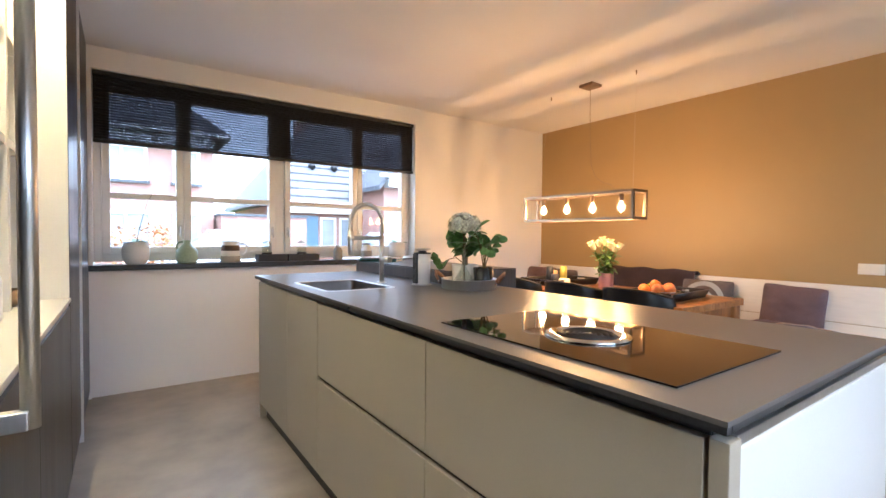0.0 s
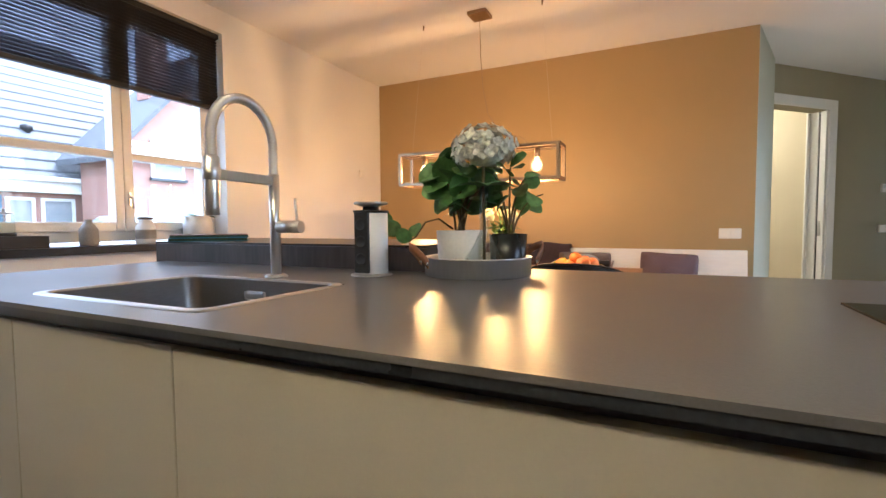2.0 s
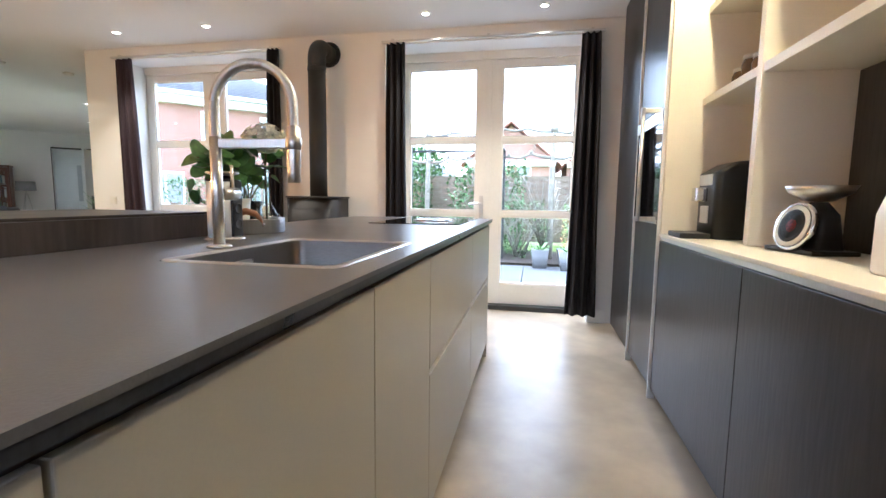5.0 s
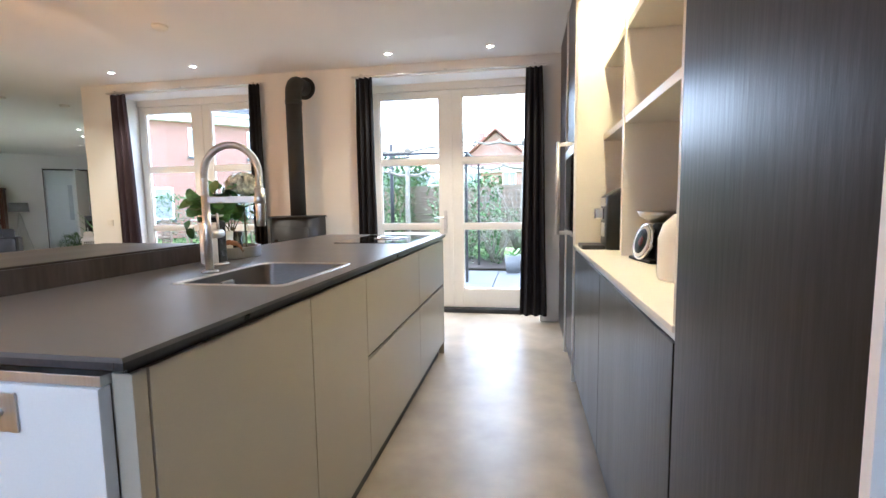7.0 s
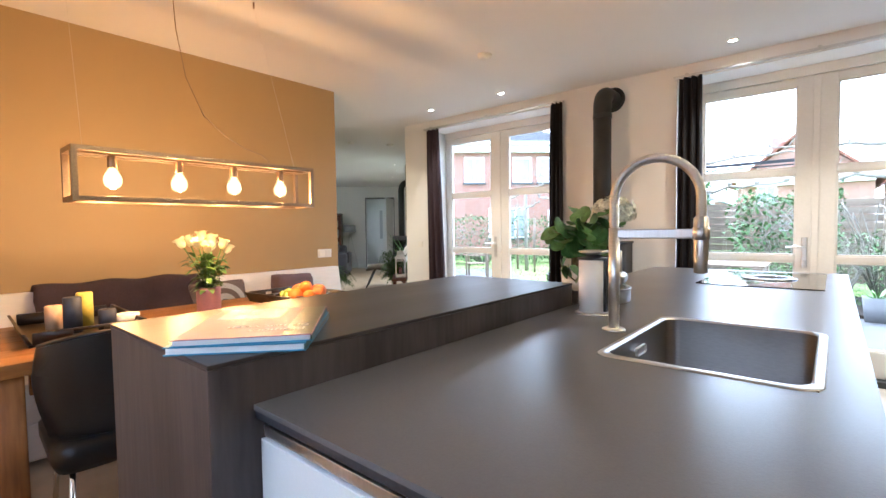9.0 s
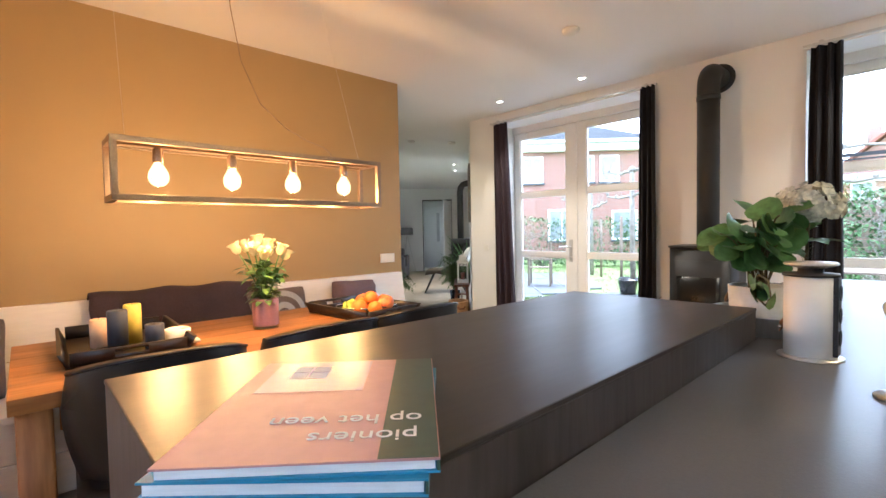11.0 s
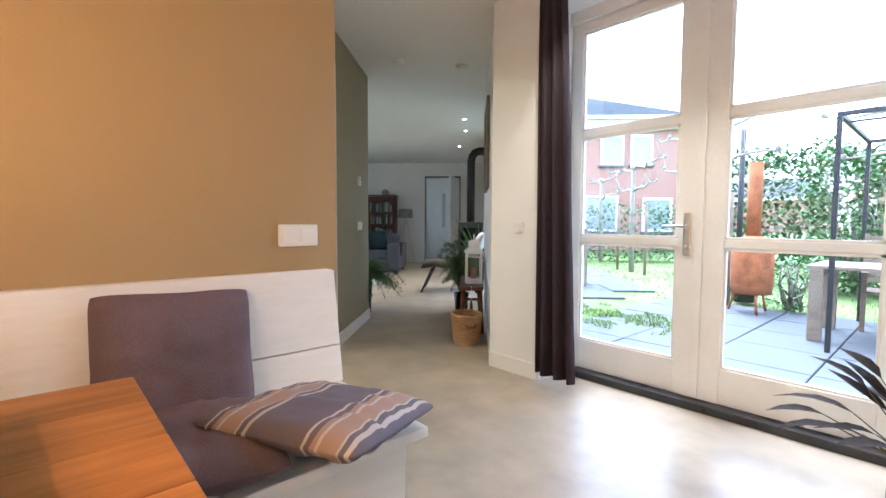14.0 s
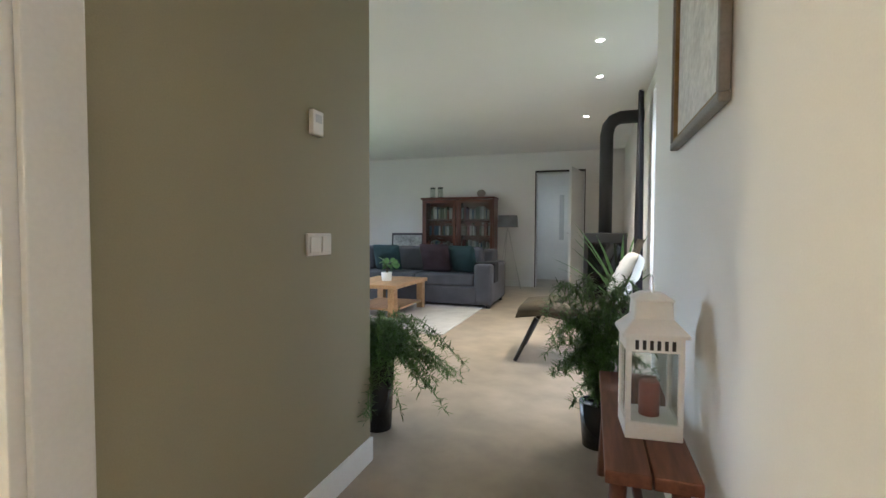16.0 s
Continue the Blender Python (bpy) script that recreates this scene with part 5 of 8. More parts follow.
part("flue_pipe", add_tube(bm_new(), pipe, 0.078, 28), M_BLACK, stove)
el = [(PX, PY, 2.221)] + [(PX, PY - 0.10 + 0.10 * math.cos(t), 2.30 + 0.12 * math.sin(t)) for t in [math.pi / 2 * k / 8 for k in range(9)]] + [(PX, YD - STY + 0.003, 2.42)]
part("flue_bend", add_tube(bm_new(), el, 0.0785, 28), M_BLACK, stove)
part("flue_joint", add_lathe(bm_new(), [(0.079, 2.20), (0.083, 2.203), (0.083, 2.238), (0.079, 2.24)], 28, pose(PX, PY, 0)), M_BLACK, stove)
part("wall_rosette", add_lathe(bm_new(), [(0.079, 0.0), (0.115, 0.0), (0.115, 0.006), (0.079, 0.012)], 28, pose(PX, YD - STY + 0.001, 2.42, -90)), M_BLACK, stove)
M_LOG = mat("split log wood", (0.42, 0.26, 0.13), 0.8, 0, 0.2, 14, 90, 0.4)
rng = random.Random(8)
for r in range(3):
    for c in range(5):
        x = -0.16 + 0.08 * c + (0.02 if r % 2 else -0.01)
        n = rng.choice((3, 4, 5))
        a0 = rng.uniform(0, 6)
        sec = [(0.040 * rng.uniform(0.8, 1.1) * math.cos(a0 + 6.283 * k / n), 0.036 * math.sin(a0 + 6.283 * k / n)) for k in range(n)]
        bm = add_loft(bm_new(), [[(x + px, y, 0.077 + 0.064 * r + pz) for px, pz in sec] for y in (-0.15, 0.12 + rng.uniform(0, 0.03))])
        for f in bm.faces:
            f.smooth = False
        tagged(part("firewood_log", bm, M_LOG), "split firewood log in the stove's log shelf", "firewood", "logs under the stove").matrix_world = pose(STX, STY, 0)


# ---- spots, detectors, switches ----
def ceiling_spot(x, y, power=5.0):
    s = thing("ceiling_spot", pose(x, y, 2.6), "small round white recessed ceiling spot, lit", "ceiling light", "ceiling spots")
    part("ring", add_lathe(bm_new(), [(0.028, -0.0005), (0.042, -0.0005), (0.041, -0.006), (0.030, -0.008), (0.028, -0.0005)], 24), M_TRIM, s)
    part("lens", add_lathe(bm_new(), [(0, -0.004), (0.0275, -0.003), (0.0275, -0.0008), (0, -0.0006)], 20), M_SPOT, s)
    l = new("spot_light", bpy.data.lights.new("spot_light", "SPOT"))
    l.location, l.data.energy, l.data.color, l.data.spot_size, l.data.spot_blend, l.data.shadow_soft_size = (x, y, 2.58), power, (1.0, 0.80, 0.55), radians(95), 0.7, 0.03
    return s


for x, y in ((1.40, -0.59), (0.44, -0.585), (3.41, -0.53), (4.37, -0.53)):
    ceiling_spot(x, y)
for d, n in ((7.93, 3.27), (8.82, 3.26), (7.93, 5.6), (10.4, 3.4)):
    p = wing(d, n).translation
    ceiling_spot(p.x, p.y, 9.0)
pw = wing(5.60, 3.27).translation
for x, y, r in ((2.93, 0.43, 0.055), (pw.x, pw.y, 0.055), (pw.x + 0.3, pw.y + 0.55, 0.05)):
    s = thing("smoke_detector", pose(x, y, 2.6), "round white smoke detector on the ceiling", "smoke detector", "ceiling detectors")
    part("body", add_lathe(bm_new(), [(0, -0.035), (r * 0.6, -0.034), (r, -0.022), (r + 0.004, -0.0005)], 28), M_PLASTIC, s)


def switch(m, n, label, name="light_switch"):
    """A wall switch: x across the wall, y out of it is negative, n rockers."""
    s = thing(name, m, label, "switch", "wall switches")
    part("plate", add_box(bm_new(), -0.0365 * n - 0.004, 0.0365 * n + 0.004, -0.012, -0.0005, -0.041, 0.041, 0.005), M_PLASTIC, s)
    for k in range(n):
        x = -0.041 * n + 0.041 + 0.082 * k if n == 1 else -0.0365 * (n - 1) + 0.073 * k
        part("rocker", add_box(bm_new(), x - 0.030, x + 0.030, -0.018, -0.0125, -0.030, 0.030, 0.003, m=pose(0, 0, 0, 2)), M_PLASTIC, s)
    return s


switch(pose(XG, 0.812, 1.005, 0, 0, -90), 2, "white double light switch on the ochre wall")
switch(pose(4.945, YD, 1.026, 0, 0, 180), 1, "white single light switch on the corner wall")
switch(wing(5.49, 4.28, 1.015) @ pose(0, 0, 0, 0, 0, 0), 2, "white double socket on the olive wall", "wall_socket")
switch(pose(4.25, YW, 1.62, 0, 0, 0), 1, "white small wall switch beside the window")
th = thing("thermostat", wing(5.47, 4.28, 1.455), "small white thermostat on the olive wall", "thermostat")
part("body", add_box(bm_new(), -0.033, 0.033, -0.022, -0.0005, -0.045, 0.045, 0.006), M_PLASTIC, th)
part("display", add_box(bm_new(), -0.02, 0.02, -0.0235, -0.0222, 0.0, 0.03, 0.001), M_GREYPOT, th)
al = thing("alarm_sensor", pose(-0.225, YW, 2.16), "white alarm sensor beside the window", "sensor")
part("body", add_box(bm_new(), -0.025, 0.025, -0.045, -0.0005, -0.05, 0.05, 0.010), M_PLASTIC, al)


# ---- tray with plants on the island ----
TRX, TRY, TRZ = 1.512, 1.752, 0.9525
tray = thing("round_tray", pose(TRX, TRY, TRZ), "round brushed zinc tray with tan leather handles", "tray")
part("bowl", add_lathe(bm_new(), [(0, 0.0), (0.143, 0.0), (0.146, 0.003), (0.146, 0.047), (0.149, 0.049), (0.146, 0.051), (0.142, 0.047), (0.142, 0.006), (0, 0.006)], 48), M_ZINC, tray)
for s in (-1, 1):
    a = 128 if s < 0 else -52
    bm = bm_new()
    pts = [(0.148, -0.055, 0.035), (0.158, -0.050, 0.050), (0.178, -0.03, 0.072), (0.188, 0.0, 0.080), (0.178, 0.03, 0.072), (0.158, 0.050, 0.050), (0.148, 0.055, 0.035)]
    rings = [[(x, y, z - 0.011), (x + 0.004, y, z - 0.011), (x + 0.004, y, z + 0.011), (x, y, z + 0.011)] for x, y, z in pts]
    add_loft(bm, rings)
    strap = part("strap", bm, M_TAN, tray, "tan leather strap handle")
    strap.matrix_local = pose(0, 0, 0, 0, 0, a)
    for y in (-0.055, 0.055):
        part("rivet", add_ball(bm_new(), 0.006, (0.152, y, 0.036), (0.6, 1, 1), 10, 6), M_CHROME, strap)


def round_leaf_plant(name, m, pot_r, pot_h, material, label, stems, seed, leaf=(0.055, 0.075), spread=0.12, height=0.2, droop=0.0):
    rng = random.Random(seed)
    p = thing(name, m, label, "plant")
    part("pot", add_lathe(bm_new(), [(0, 0), (pot_r * 0.86, 0), (pot_r * 0.9, 0.004), (pot_r, pot_h), (pot_r - 0.005, pot_h), (pot_r - 0.008, pot_h - 0.02), (0, pot_h - 0.02)], 32), material, p)
    part("soil", add_lathe(bm_new(), [(0, pot_h - 0.015), (pot_r - 0.009, pot_h - 0.017)][::-1], 20), M_SOIL, p)
    bs = bm_new()
    blades = []
    for i in range(stems):
        a = 6.283 * i / stems + rng.uniform(-0.4, 0.4)
        r = spread * rng.uniform(0.3, 1.0)
        h = height * rng.uniform(0.5, 1.0) - r * droop
        p0 = Vector((rng.uniform(-0.3, 0.3) * pot_r, rng.uniform(-0.3, 0.3) * pot_r, pot_h - 0.02))
        p2 = Vector((r * math.cos(a), r * math.sin(a), pot_h + h))
        p1 = Vector((p2.x * 0.35, p2.y * 0.35, pot_h + max(h, 0.05) * 0.9))
        path = [p0.lerp(p1, t).lerp(p1.lerp(p2, t), t) for t in [k / 7 for k in range(8)]]
        add_tube(bs, path, 0.0032, 6, 0.002)
        for k in (3, 4, 5, 6, 7):
            if rng.random() < 0.8:
                d = Vector((math.cos(a + rng.uniform(-1.4, 1.4)), math.sin(a + rng.uniform(-1.4, 1.4)), rng.uniform(-0.5, 0.7)))
                L = rng.uniform(*leaf)
                blades.append((path[k], d, L, L * rng.uniform(0.92, 1.08)))
    part("stem", bs, M_STEM, p)
    for q, d, L, W in blades:
        part("leaf", add_leaf(bm_new(), q, d, L, W, rng.uniform(0.05, 0.35), (rng.uniform(-1.3, 0.3), rng.uniform(-0.6, 0.6), rng.uniform(0.3, 0.9)), True), M_LEAF, p)
    return p


round_leaf_plant("potted_plant", pose(TRX + 0.015, TRY + 0.055, TRZ + 0.0065), 0.072, 0.115, M_GREYPOT, "leafy round-leaved plant in a pale grey pot", 15, 3, (0.058, 0.085), 0.10, 0.20)
round_leaf_plant("potted_plant", pose(TRX + 0.03, TRY - 0.078, TRZ + 0.0065), 0.052, 0.105, M_DARKPOT, "trailing round-leaved plant in a black pot", 6, 21, (0.042, 0.056), 0.135, 0.22, 0.35)
bv = thing("bottle_vase", pose(TRX - 0.07, TRY - 0.045, TRZ + 0.0065), "clear glass bottle vase holding a hydrangea", "vase")
part("glass", add_lathe(bm_new(), [(0, 0), (0.042, 0.002), (0.052, 0.02), (0.050, 0.045), (0.030, 0.075), (0.013, 0.11), (0.011, 0.20), (0.014, 0.225), (0.0115, 0.225), (0.009, 0.20), (0.010, 0.112), (0.027, 0.076), (0.046, 0.045), (0.047, 0.02), (0, 0.008)], 28), M_CLEAR, bv)
hy = thing("hydrangea", pose(TRX - 0.07, TRY - 0.045, TRZ + 0.035), "large pale blue green hydrangea head on a stem", "flower")
part("stem", add_tube(bm_new(), [(0, 0, 0), (0.002, 0, 0.1), (0.0, 0.003, 0.2), (-0.003, 0.0, 0.27)], 0.0042, 8), M_STEM, hy)
M_HYD = mat("pale hydrangea petal", (0.34, 0.41, 0.38), 0.7, 0, 0.25, 30, 90, 0.1, tint=(0.60, 0.60, 0.50))
rng = random.Random(5)
bm = bm_new()
for i in range(120):
    z = 1 - 1.5 * (i + 0.5) / 120
    a = i * 2.39996
    q = math.sqrt(max(0, 1 - z * z))
    c = Vector((0.074 * q * math.cos(a), 0.074 * q * math.sin(a), 0.292 + 0.056 * z)) * 1
    c += Vector((rng.uniform(-1, 1), rng.uniform(-1, 1), rng.uniform(-1, 1))) * 0.010
    nrm = Vector((q * math.cos(a), q * math.sin(a), z * 1.2)).normalized()
    s1 = nrm.orthogonal().normalized()
    s2 = nrm.cross(s1)
    r0 = rng.uniform(0, 1.5)
    for k in range(4):
        t = r0 + math.pi / 2 * k
        d = math.cos(t) * s1 + math.sin(t) * s2
        e = nrm.cross(d)
        L = rng.uniform(0.012, 0.021)
        f = rng.uniform(-0.2, 0.5)
        vs = [c, c + d * L * 0.55 + e * L * 0.5 + nrm * 0.003, c + d * L + nrm * (0.004 + 0.006 * f), c + d * L * 0.55 - e * L * 0.5 + nrm * 0.003]
        bm.faces.new([bm.verts.new(v) for v in vs]).smooth = True
head = part("flower_head", bm, M_HYD, hy)
part("flower_core", add_ball(bm_new(), 0.048, (0, 0, 0.285), (1, 1, 0.72), 16, 10), M_HYD, head)
bm = bm_new()
for a in (0.4, 2.2, 3.6, 5.2):
    add_leaf(bm, (0, 0, 0.20), (math.cos(a), math.sin(a), 0.25), 0.085, 0.05, 0.3)
part("leaves", bm, M_LEAF, hy)

# ---- on the bar ----
tw = thing("trailing_shoot", pose(TRX + 0.03, TRY + 0.09, TRZ + 0.125), "trailing plant shoot with round leaves over the tray rim", "plant")
run = [Vector(p) for p in ((0, 0, 0), (-0.03, 0.03, 0.03), (-0.055, 0.06, 0.02), (-0.065, 0.085, -0.02), (-0.06, 0.11, -0.035), (-0.05, 0.15, -0.01), (-0.045, 0.18, 0.02))]
part("stem", add_tube(bm_new(), run, 0.003, 6, 0.002), M_STEM, tw)
rng = random.Random(77)
for q in run[3:] + run[5:]:
    part("leaf", add_leaf(bm_new(), q, (rng.uniform(-0.6, 0.4), rng.uniform(-0.2, 0.9), rng.uniform(0.2, 0.8)), 0.048, 0.046, 0.15, (-1, 0.2, rng.uniform(0, 0.8)), True), M_LEAF, tw)
M_BOOKP = mat("pink printed cover", (0.46, 0.25, 0.24), 0.5, 0, 0.05, 4, 60, 0.02)
M_BLUE = mat("blue printed card", (0.04, 0.22, 0.36), 0.4, 0, 0.05, 4, 60, 0.02)
M_DGREEN = mat("dark green printed card", (0.035, 0.07, 0.05), 0.35, 0, 0.1, 4, 60, 0.02)
M_PAPER = mat("book paper", (0.72, 0.72, 0.70), 0.8, 0, 0.06, 20, 300, 0.2, (1, 1, 20))


def flat_book(m, w, d, t, cover, label, name="book"):
    b = thing(name, m, label, "book", "books on the bar")
    part("page_block", add_box(bm_new(), -w / 2 + 0.004, w / 2 - 0.003, -d / 2 + 0.003, d / 2 - 0.003, 0.002, t - 0.002), M_PAPER, b)
    part("back_cover", add_box(bm_new(), -w / 2, w / 2, -d / 2, d / 2, 0, 0.0018), M_BLUE, b)
    part("front_cover", add_box(bm_new(), -w / 2, w / 2, -d / 2, d / 2, t - 0.0018, t), cover, b)
    part("spine", add_box(bm_new(), -w / 2, -w / 2 + 0.0025, -d / 2, d / 2, 0.0019, t - 0.0019), M_DGREEN, b)
    return b


flat_book(pose(1.648, 3.012, BZ + 0.0005, 0, 0, 47), 0.225, 0.285, 0.014, M_BLUE, "blue hardback book lying under another on the bar")
bk = flat_book(pose(1.645, 3.010, BZ + 0.015, 0, 0, 50), 0.222, 0.280, 0.012, M_BOOKP, "pink and green hardback picture book on the bar")
part("cover_field", add_box(bm_new(), -0.110, -0.062, -0.139, 0.139, 0.0121, 0.0124), M_DGREEN, bk)
part("cover_house", add_box(bm_new(), -0.03, 0.09, -0.135, -0.02, 0.0121, 0.0123), mat("mauve print", (0.30, 0.22, 0.36), 0.35, 0, 0.06, 5, 60, 0.02), bk, "printed mauve house front")
for i in range(2):
    for j in range(2):
        part("cover_window", add_box(bm_new(), 0.020 + 0.024 * i, 0.041 + 0.024 * i, -0.115 + 0.026 * j, -0.092 + 0.026 * j, 0.0125, 0.0127), M_PAPER, bk)


def lettering(text, m, size, material, parent):
    cu = bpy.data.curves.new("lettering", "FONT")
    cu.body, cu.size, cu.extrude, cu.align_x = text, size, 0.0002, "CENTER"
    tmp = bpy.data.objects.new("lettering", cu)
    scene.collection.objects.link(tmp)
    dg = bpy.context.evaluated_depsgraph_get()
    me = bpy.data.meshes.new_from_object(tmp.evaluated_get(dg))
    bpy.data.objects.remove(tmp)
    me.materials.clear()
    me.materials.append(material)
    ob = new("lettering", me)
    ob.parent = parent
    ob.matrix_local = m
    return ob


lettering("pioniers", pose(-0.045, 0.088, 0.0126), 0.030, M_PAPER, bk)
lettering("op het veen", pose(-0.025, 0.052, 0.0126), 0.030, M_PAPER, bk)

# ---- window sill ----
SZ, SY = WZ0 + 0.0125, YW + 0.035
M_CERAM = mat("white ceramic", (0.70, 0.69, 0.66), 0.3, 0, 0.03, 6, 80, 0.03)
M_CELADON = mat("celadon glaze", (0.30, 0.38, 0.27), 0.3, 0, 0.08, 8, 80, 0.05)
M_GREIGE = mat("grey stoneware", (0.30, 0.28, 0.25), 0.55, 0, 0.1, 8, 120, 0.1)
M_BROWN = mat("brown glaze", (0.10, 0.06, 0.04), 0.35, 0, 0.12, 8, 80, 0.05)


def sill_pot(name, x, profile, material, label, category, size=1.0):
    t = thing(name, pose(x, SY, SZ) @ Matrix.Scale(size, 4), label, category)
    part("body", add_lathe(bm_new(), profile, 28), material, t)
    return t


def orchid(x, label, seed, spike):
    o = sill_pot("orchid", x, [(0, 0), (0.05, 0), (0.07, 0.04), (0.072, 0.09), (0.060, 0.135), (0.055, 0.135), (0.066, 0.09), (0.0, 0.085)], M_CERAM, label, "plant", 1.28)
    rng = random.Random(seed)
    for k in range(5):
        a = 1.2566 * k + 0.3
        part("leaf", add_leaf(bm_new(), (0, 0, 0.11), (math.cos(a), 0.7 * math.sin(a), 0.7), rng.uniform(0.09, 0.13), 0.045, 0.55), M_LEAF, o)
    if spike:
        part("flower_stalk", add_tube(bm_new(), [(0, 0, 0.10), (0.02, 0.0, 0.22), (0.055, 0.01, 0.36), (0.085, 0.01, 0.43)], 0.003, 6, 0.0015), M_STEM, o)
    return o


orchid(0.10, "white potted orchid with one bare stalk on the sill", 2, True)
jug = sill_pot("stone_jug", 0.448, [(0, 0), (0.058, 0), (0.068, 0.03), (0.066, 0.085), (0.03, 0.125), (0.02, 0.135), (0.024, 0.155), (0.016, 0.155), (0, 0.14)], M_CELADON, "pale green glazed stoneware jug", "jug", 1.2)
part("handle", add_tube(bm_new(), [(-0.022, 0, 0.145), (-0.05, 0, 0.14), (-0.062, 0, 0.115), (-0.052, 0, 0.09)], 0.007, 8), M_CELADON, jug)
mug = sill_pot("striped_pitcher", 0.778, [(0, 0), (0.068, 0), (0.066, 0.05), (0.060, 0.155), (0.056, 0.155), (0.060, 0.05), (0, 0.008)], M_CERAM, "white ceramic pitcher with brown bands", "pitcher", 1.15)
for z0, z1 in ((0.0, 0.045), (0.085, 0.125)):
    r = lambda z: 0.0695 - 0.062 * z
    part("band", add_lathe(bm_new(), [(r(z0), z0), (r(z0) + 0.0004, z0 + 0.001), (r(z1) + 0.0004, z1), (r(z1), z1 + 0.001)], 28), M_BROWN if z0 else M_GREIGE, mug)
part("handle", add_tube(bm_new(), [(0.060, 0, 0.135), (0.10, 0, 0.14), (0.122, 0, 0.105), (0.10, 0, 0.055), (0.066, 0, 0.045)], 0.007, 8), M_CERAM, mug)
for x0, x1 in ((1.0, 1.25), (1.262, 1.55)):
    box = thing("planter_box", pose((x0 + x1) / 2, SY + 0.015, SZ), "long low black tray on the window sill", "tray", "black sill trays")
    w = (x1 - x0) / 2
    bm = bm_new()
    add_box(bm, -w, w, -0.065, 0.065, 0, 0.006)
    add_box(bm, -w, w, -0.065, -0.059, 0.0062, 0.06, 0.001)
    add_box(bm, -w, w, 0.059, 0.065, 0.0062, 0.06, 0.001)
    add_box(bm, -w, -w + 0.006, -0.0588, 0.0588, 0.0062, 0.06, 0.001)
    add_box(bm, w - 0.006, w, -0.0588, 0.0588, 0.0062, 0.06, 0.001)
    part("body", bm, M_BLACK, box)
for x in (1.085, 1.40):
    press = thing("glass_jar", pose(x, SY + 0.015, SZ + 0.007), "clear glass jar with a black collar in the sill tray", "jar", "glass jars on the sill")
    part("glass", add_lathe(bm_new(), [(0, 0), (0.042, 0), (0.042, 0.14), (0.036, 0.16), (0.034, 0.16), (0.039, 0.138), (0.039, 0.004), (0, 0.004)], 24), M_CLEAR, press)
    part("collar", add_lathe(bm_new(), [(0.0425, 0.055), (0.0445, 0.057), (0.0445, 0.068), (0.0425, 0.07)], 24), M_BLACK, press)
    part("fill", add_lathe(bm_new(), [(0, 0.005), (0.0385, 0.005), (0.0385, 0.05), (0, 0.052)], 20), M_CERAM, press)
    part("lid", add_lathe(bm_new(), [(0, 0.161), (0.037, 0.161), (0.035, 0.17), (0.008, 0.172), (0.008, 0.188), (0, 0.19)], 20), M_STEEL, press)
bot = sill_pot("stone_bottle", 1.753, [(0, 0), (0.042, 0), (0.045, 0.01), (0.045, 0.09), (0.028, 0.118), (0.018, 0.125), (0.020, 0.145), (0, 0.146)], M_GREIGE, "brown grey stoneware bottle on the sill", "bottle")
pot = sill_pot("spice_pot", 2.062, [(0, 0), (0.05, 0), (0.055, 0.01), (0.055, 0.10), (0.04, 0.125), (0.036, 0.13), (0.036, 0.145), (0, 0.147)], M_CERAM, "white ceramic pot with a brown label and lid", "pot")
part("label", add_lathe(bm_new(), [(0.0552, 0.03), (0.0556, 0.031), (0.0556, 0.085), (0.0552, 0.086)], 28), M_GREIGE, pot)
part("lid", add_lathe(bm_new(), [(0.037, 0.1475), (0.042, 0.149), (0.04, 0.16), (0, 0.165)], 24), M_BROWN, pot)
orchid(2.412, "white potted orchid with dark leaves at the sill's end", 6, False)

# ---- dark-leaved plant beside the stove ----
pp = thing("potted_plant", pose(2.93, -0.58, 0), "large dark purple leaved plant in a black glazed pot", "plant")
part("pot", add_lathe(bm_new(), [(0, 0), (0.085, 0), (0.11, 0.03), (0.135, 0.14), (0.130, 0.215), (0.120, 0.235), (0.114, 0.232), (0.122, 0.21), (0, 0.20)], 32), M_DARKPOT, pp)
M_PURP = mat("dark purple leaf", (0.020, 0.012, 0.011), 0.7, 0, 0.25, 9, 50, 0.2, tint=(0.038, 0.030, 0.024), spec=0.12)
rng = random.Random(14)
bs = bm_new()
for i in range(34):
    a = i * 2.39996 + rng.uniform(-0.2, 0.2)
    el_ = rng.uniform(0.15, 1.25)
    L = rng.uniform(0.18, 0.32)
    d = Vector((math.cos(a) * math.cos(el_), math.sin(a) * math.cos(el_), math.sin(el_)))
    p0 = Vector((rng.uniform(-0.04, 0.04), rng.uniform(-0.04, 0.04), 0.20))
    p1 = p0 + d * L + Vector((0, 0, 0.06))
    add_tube(bs, [p0, p0.lerp(p1, 0.5) + Vector((0, 0, 0.02)), p1], 0.004, 6, 0.002)
    part("leaf", add_leaf(bm_new(), p1, d + Vector((0, 0, -0.15)), rng.uniform(0.15, 0.24), rng.uniform(0.050, 0.075), rng.uniform(0.1, 0.6), (0.2 * math.cos(a), 0.2 * math.sin(a), 1)), M_PURP, pp)
part("stem", bs, M_STEM, pp)
part("soil", add_lathe(bm_new(), [(0.12, 0.203), (0, 0.206)], 20), M_SOIL, pp)

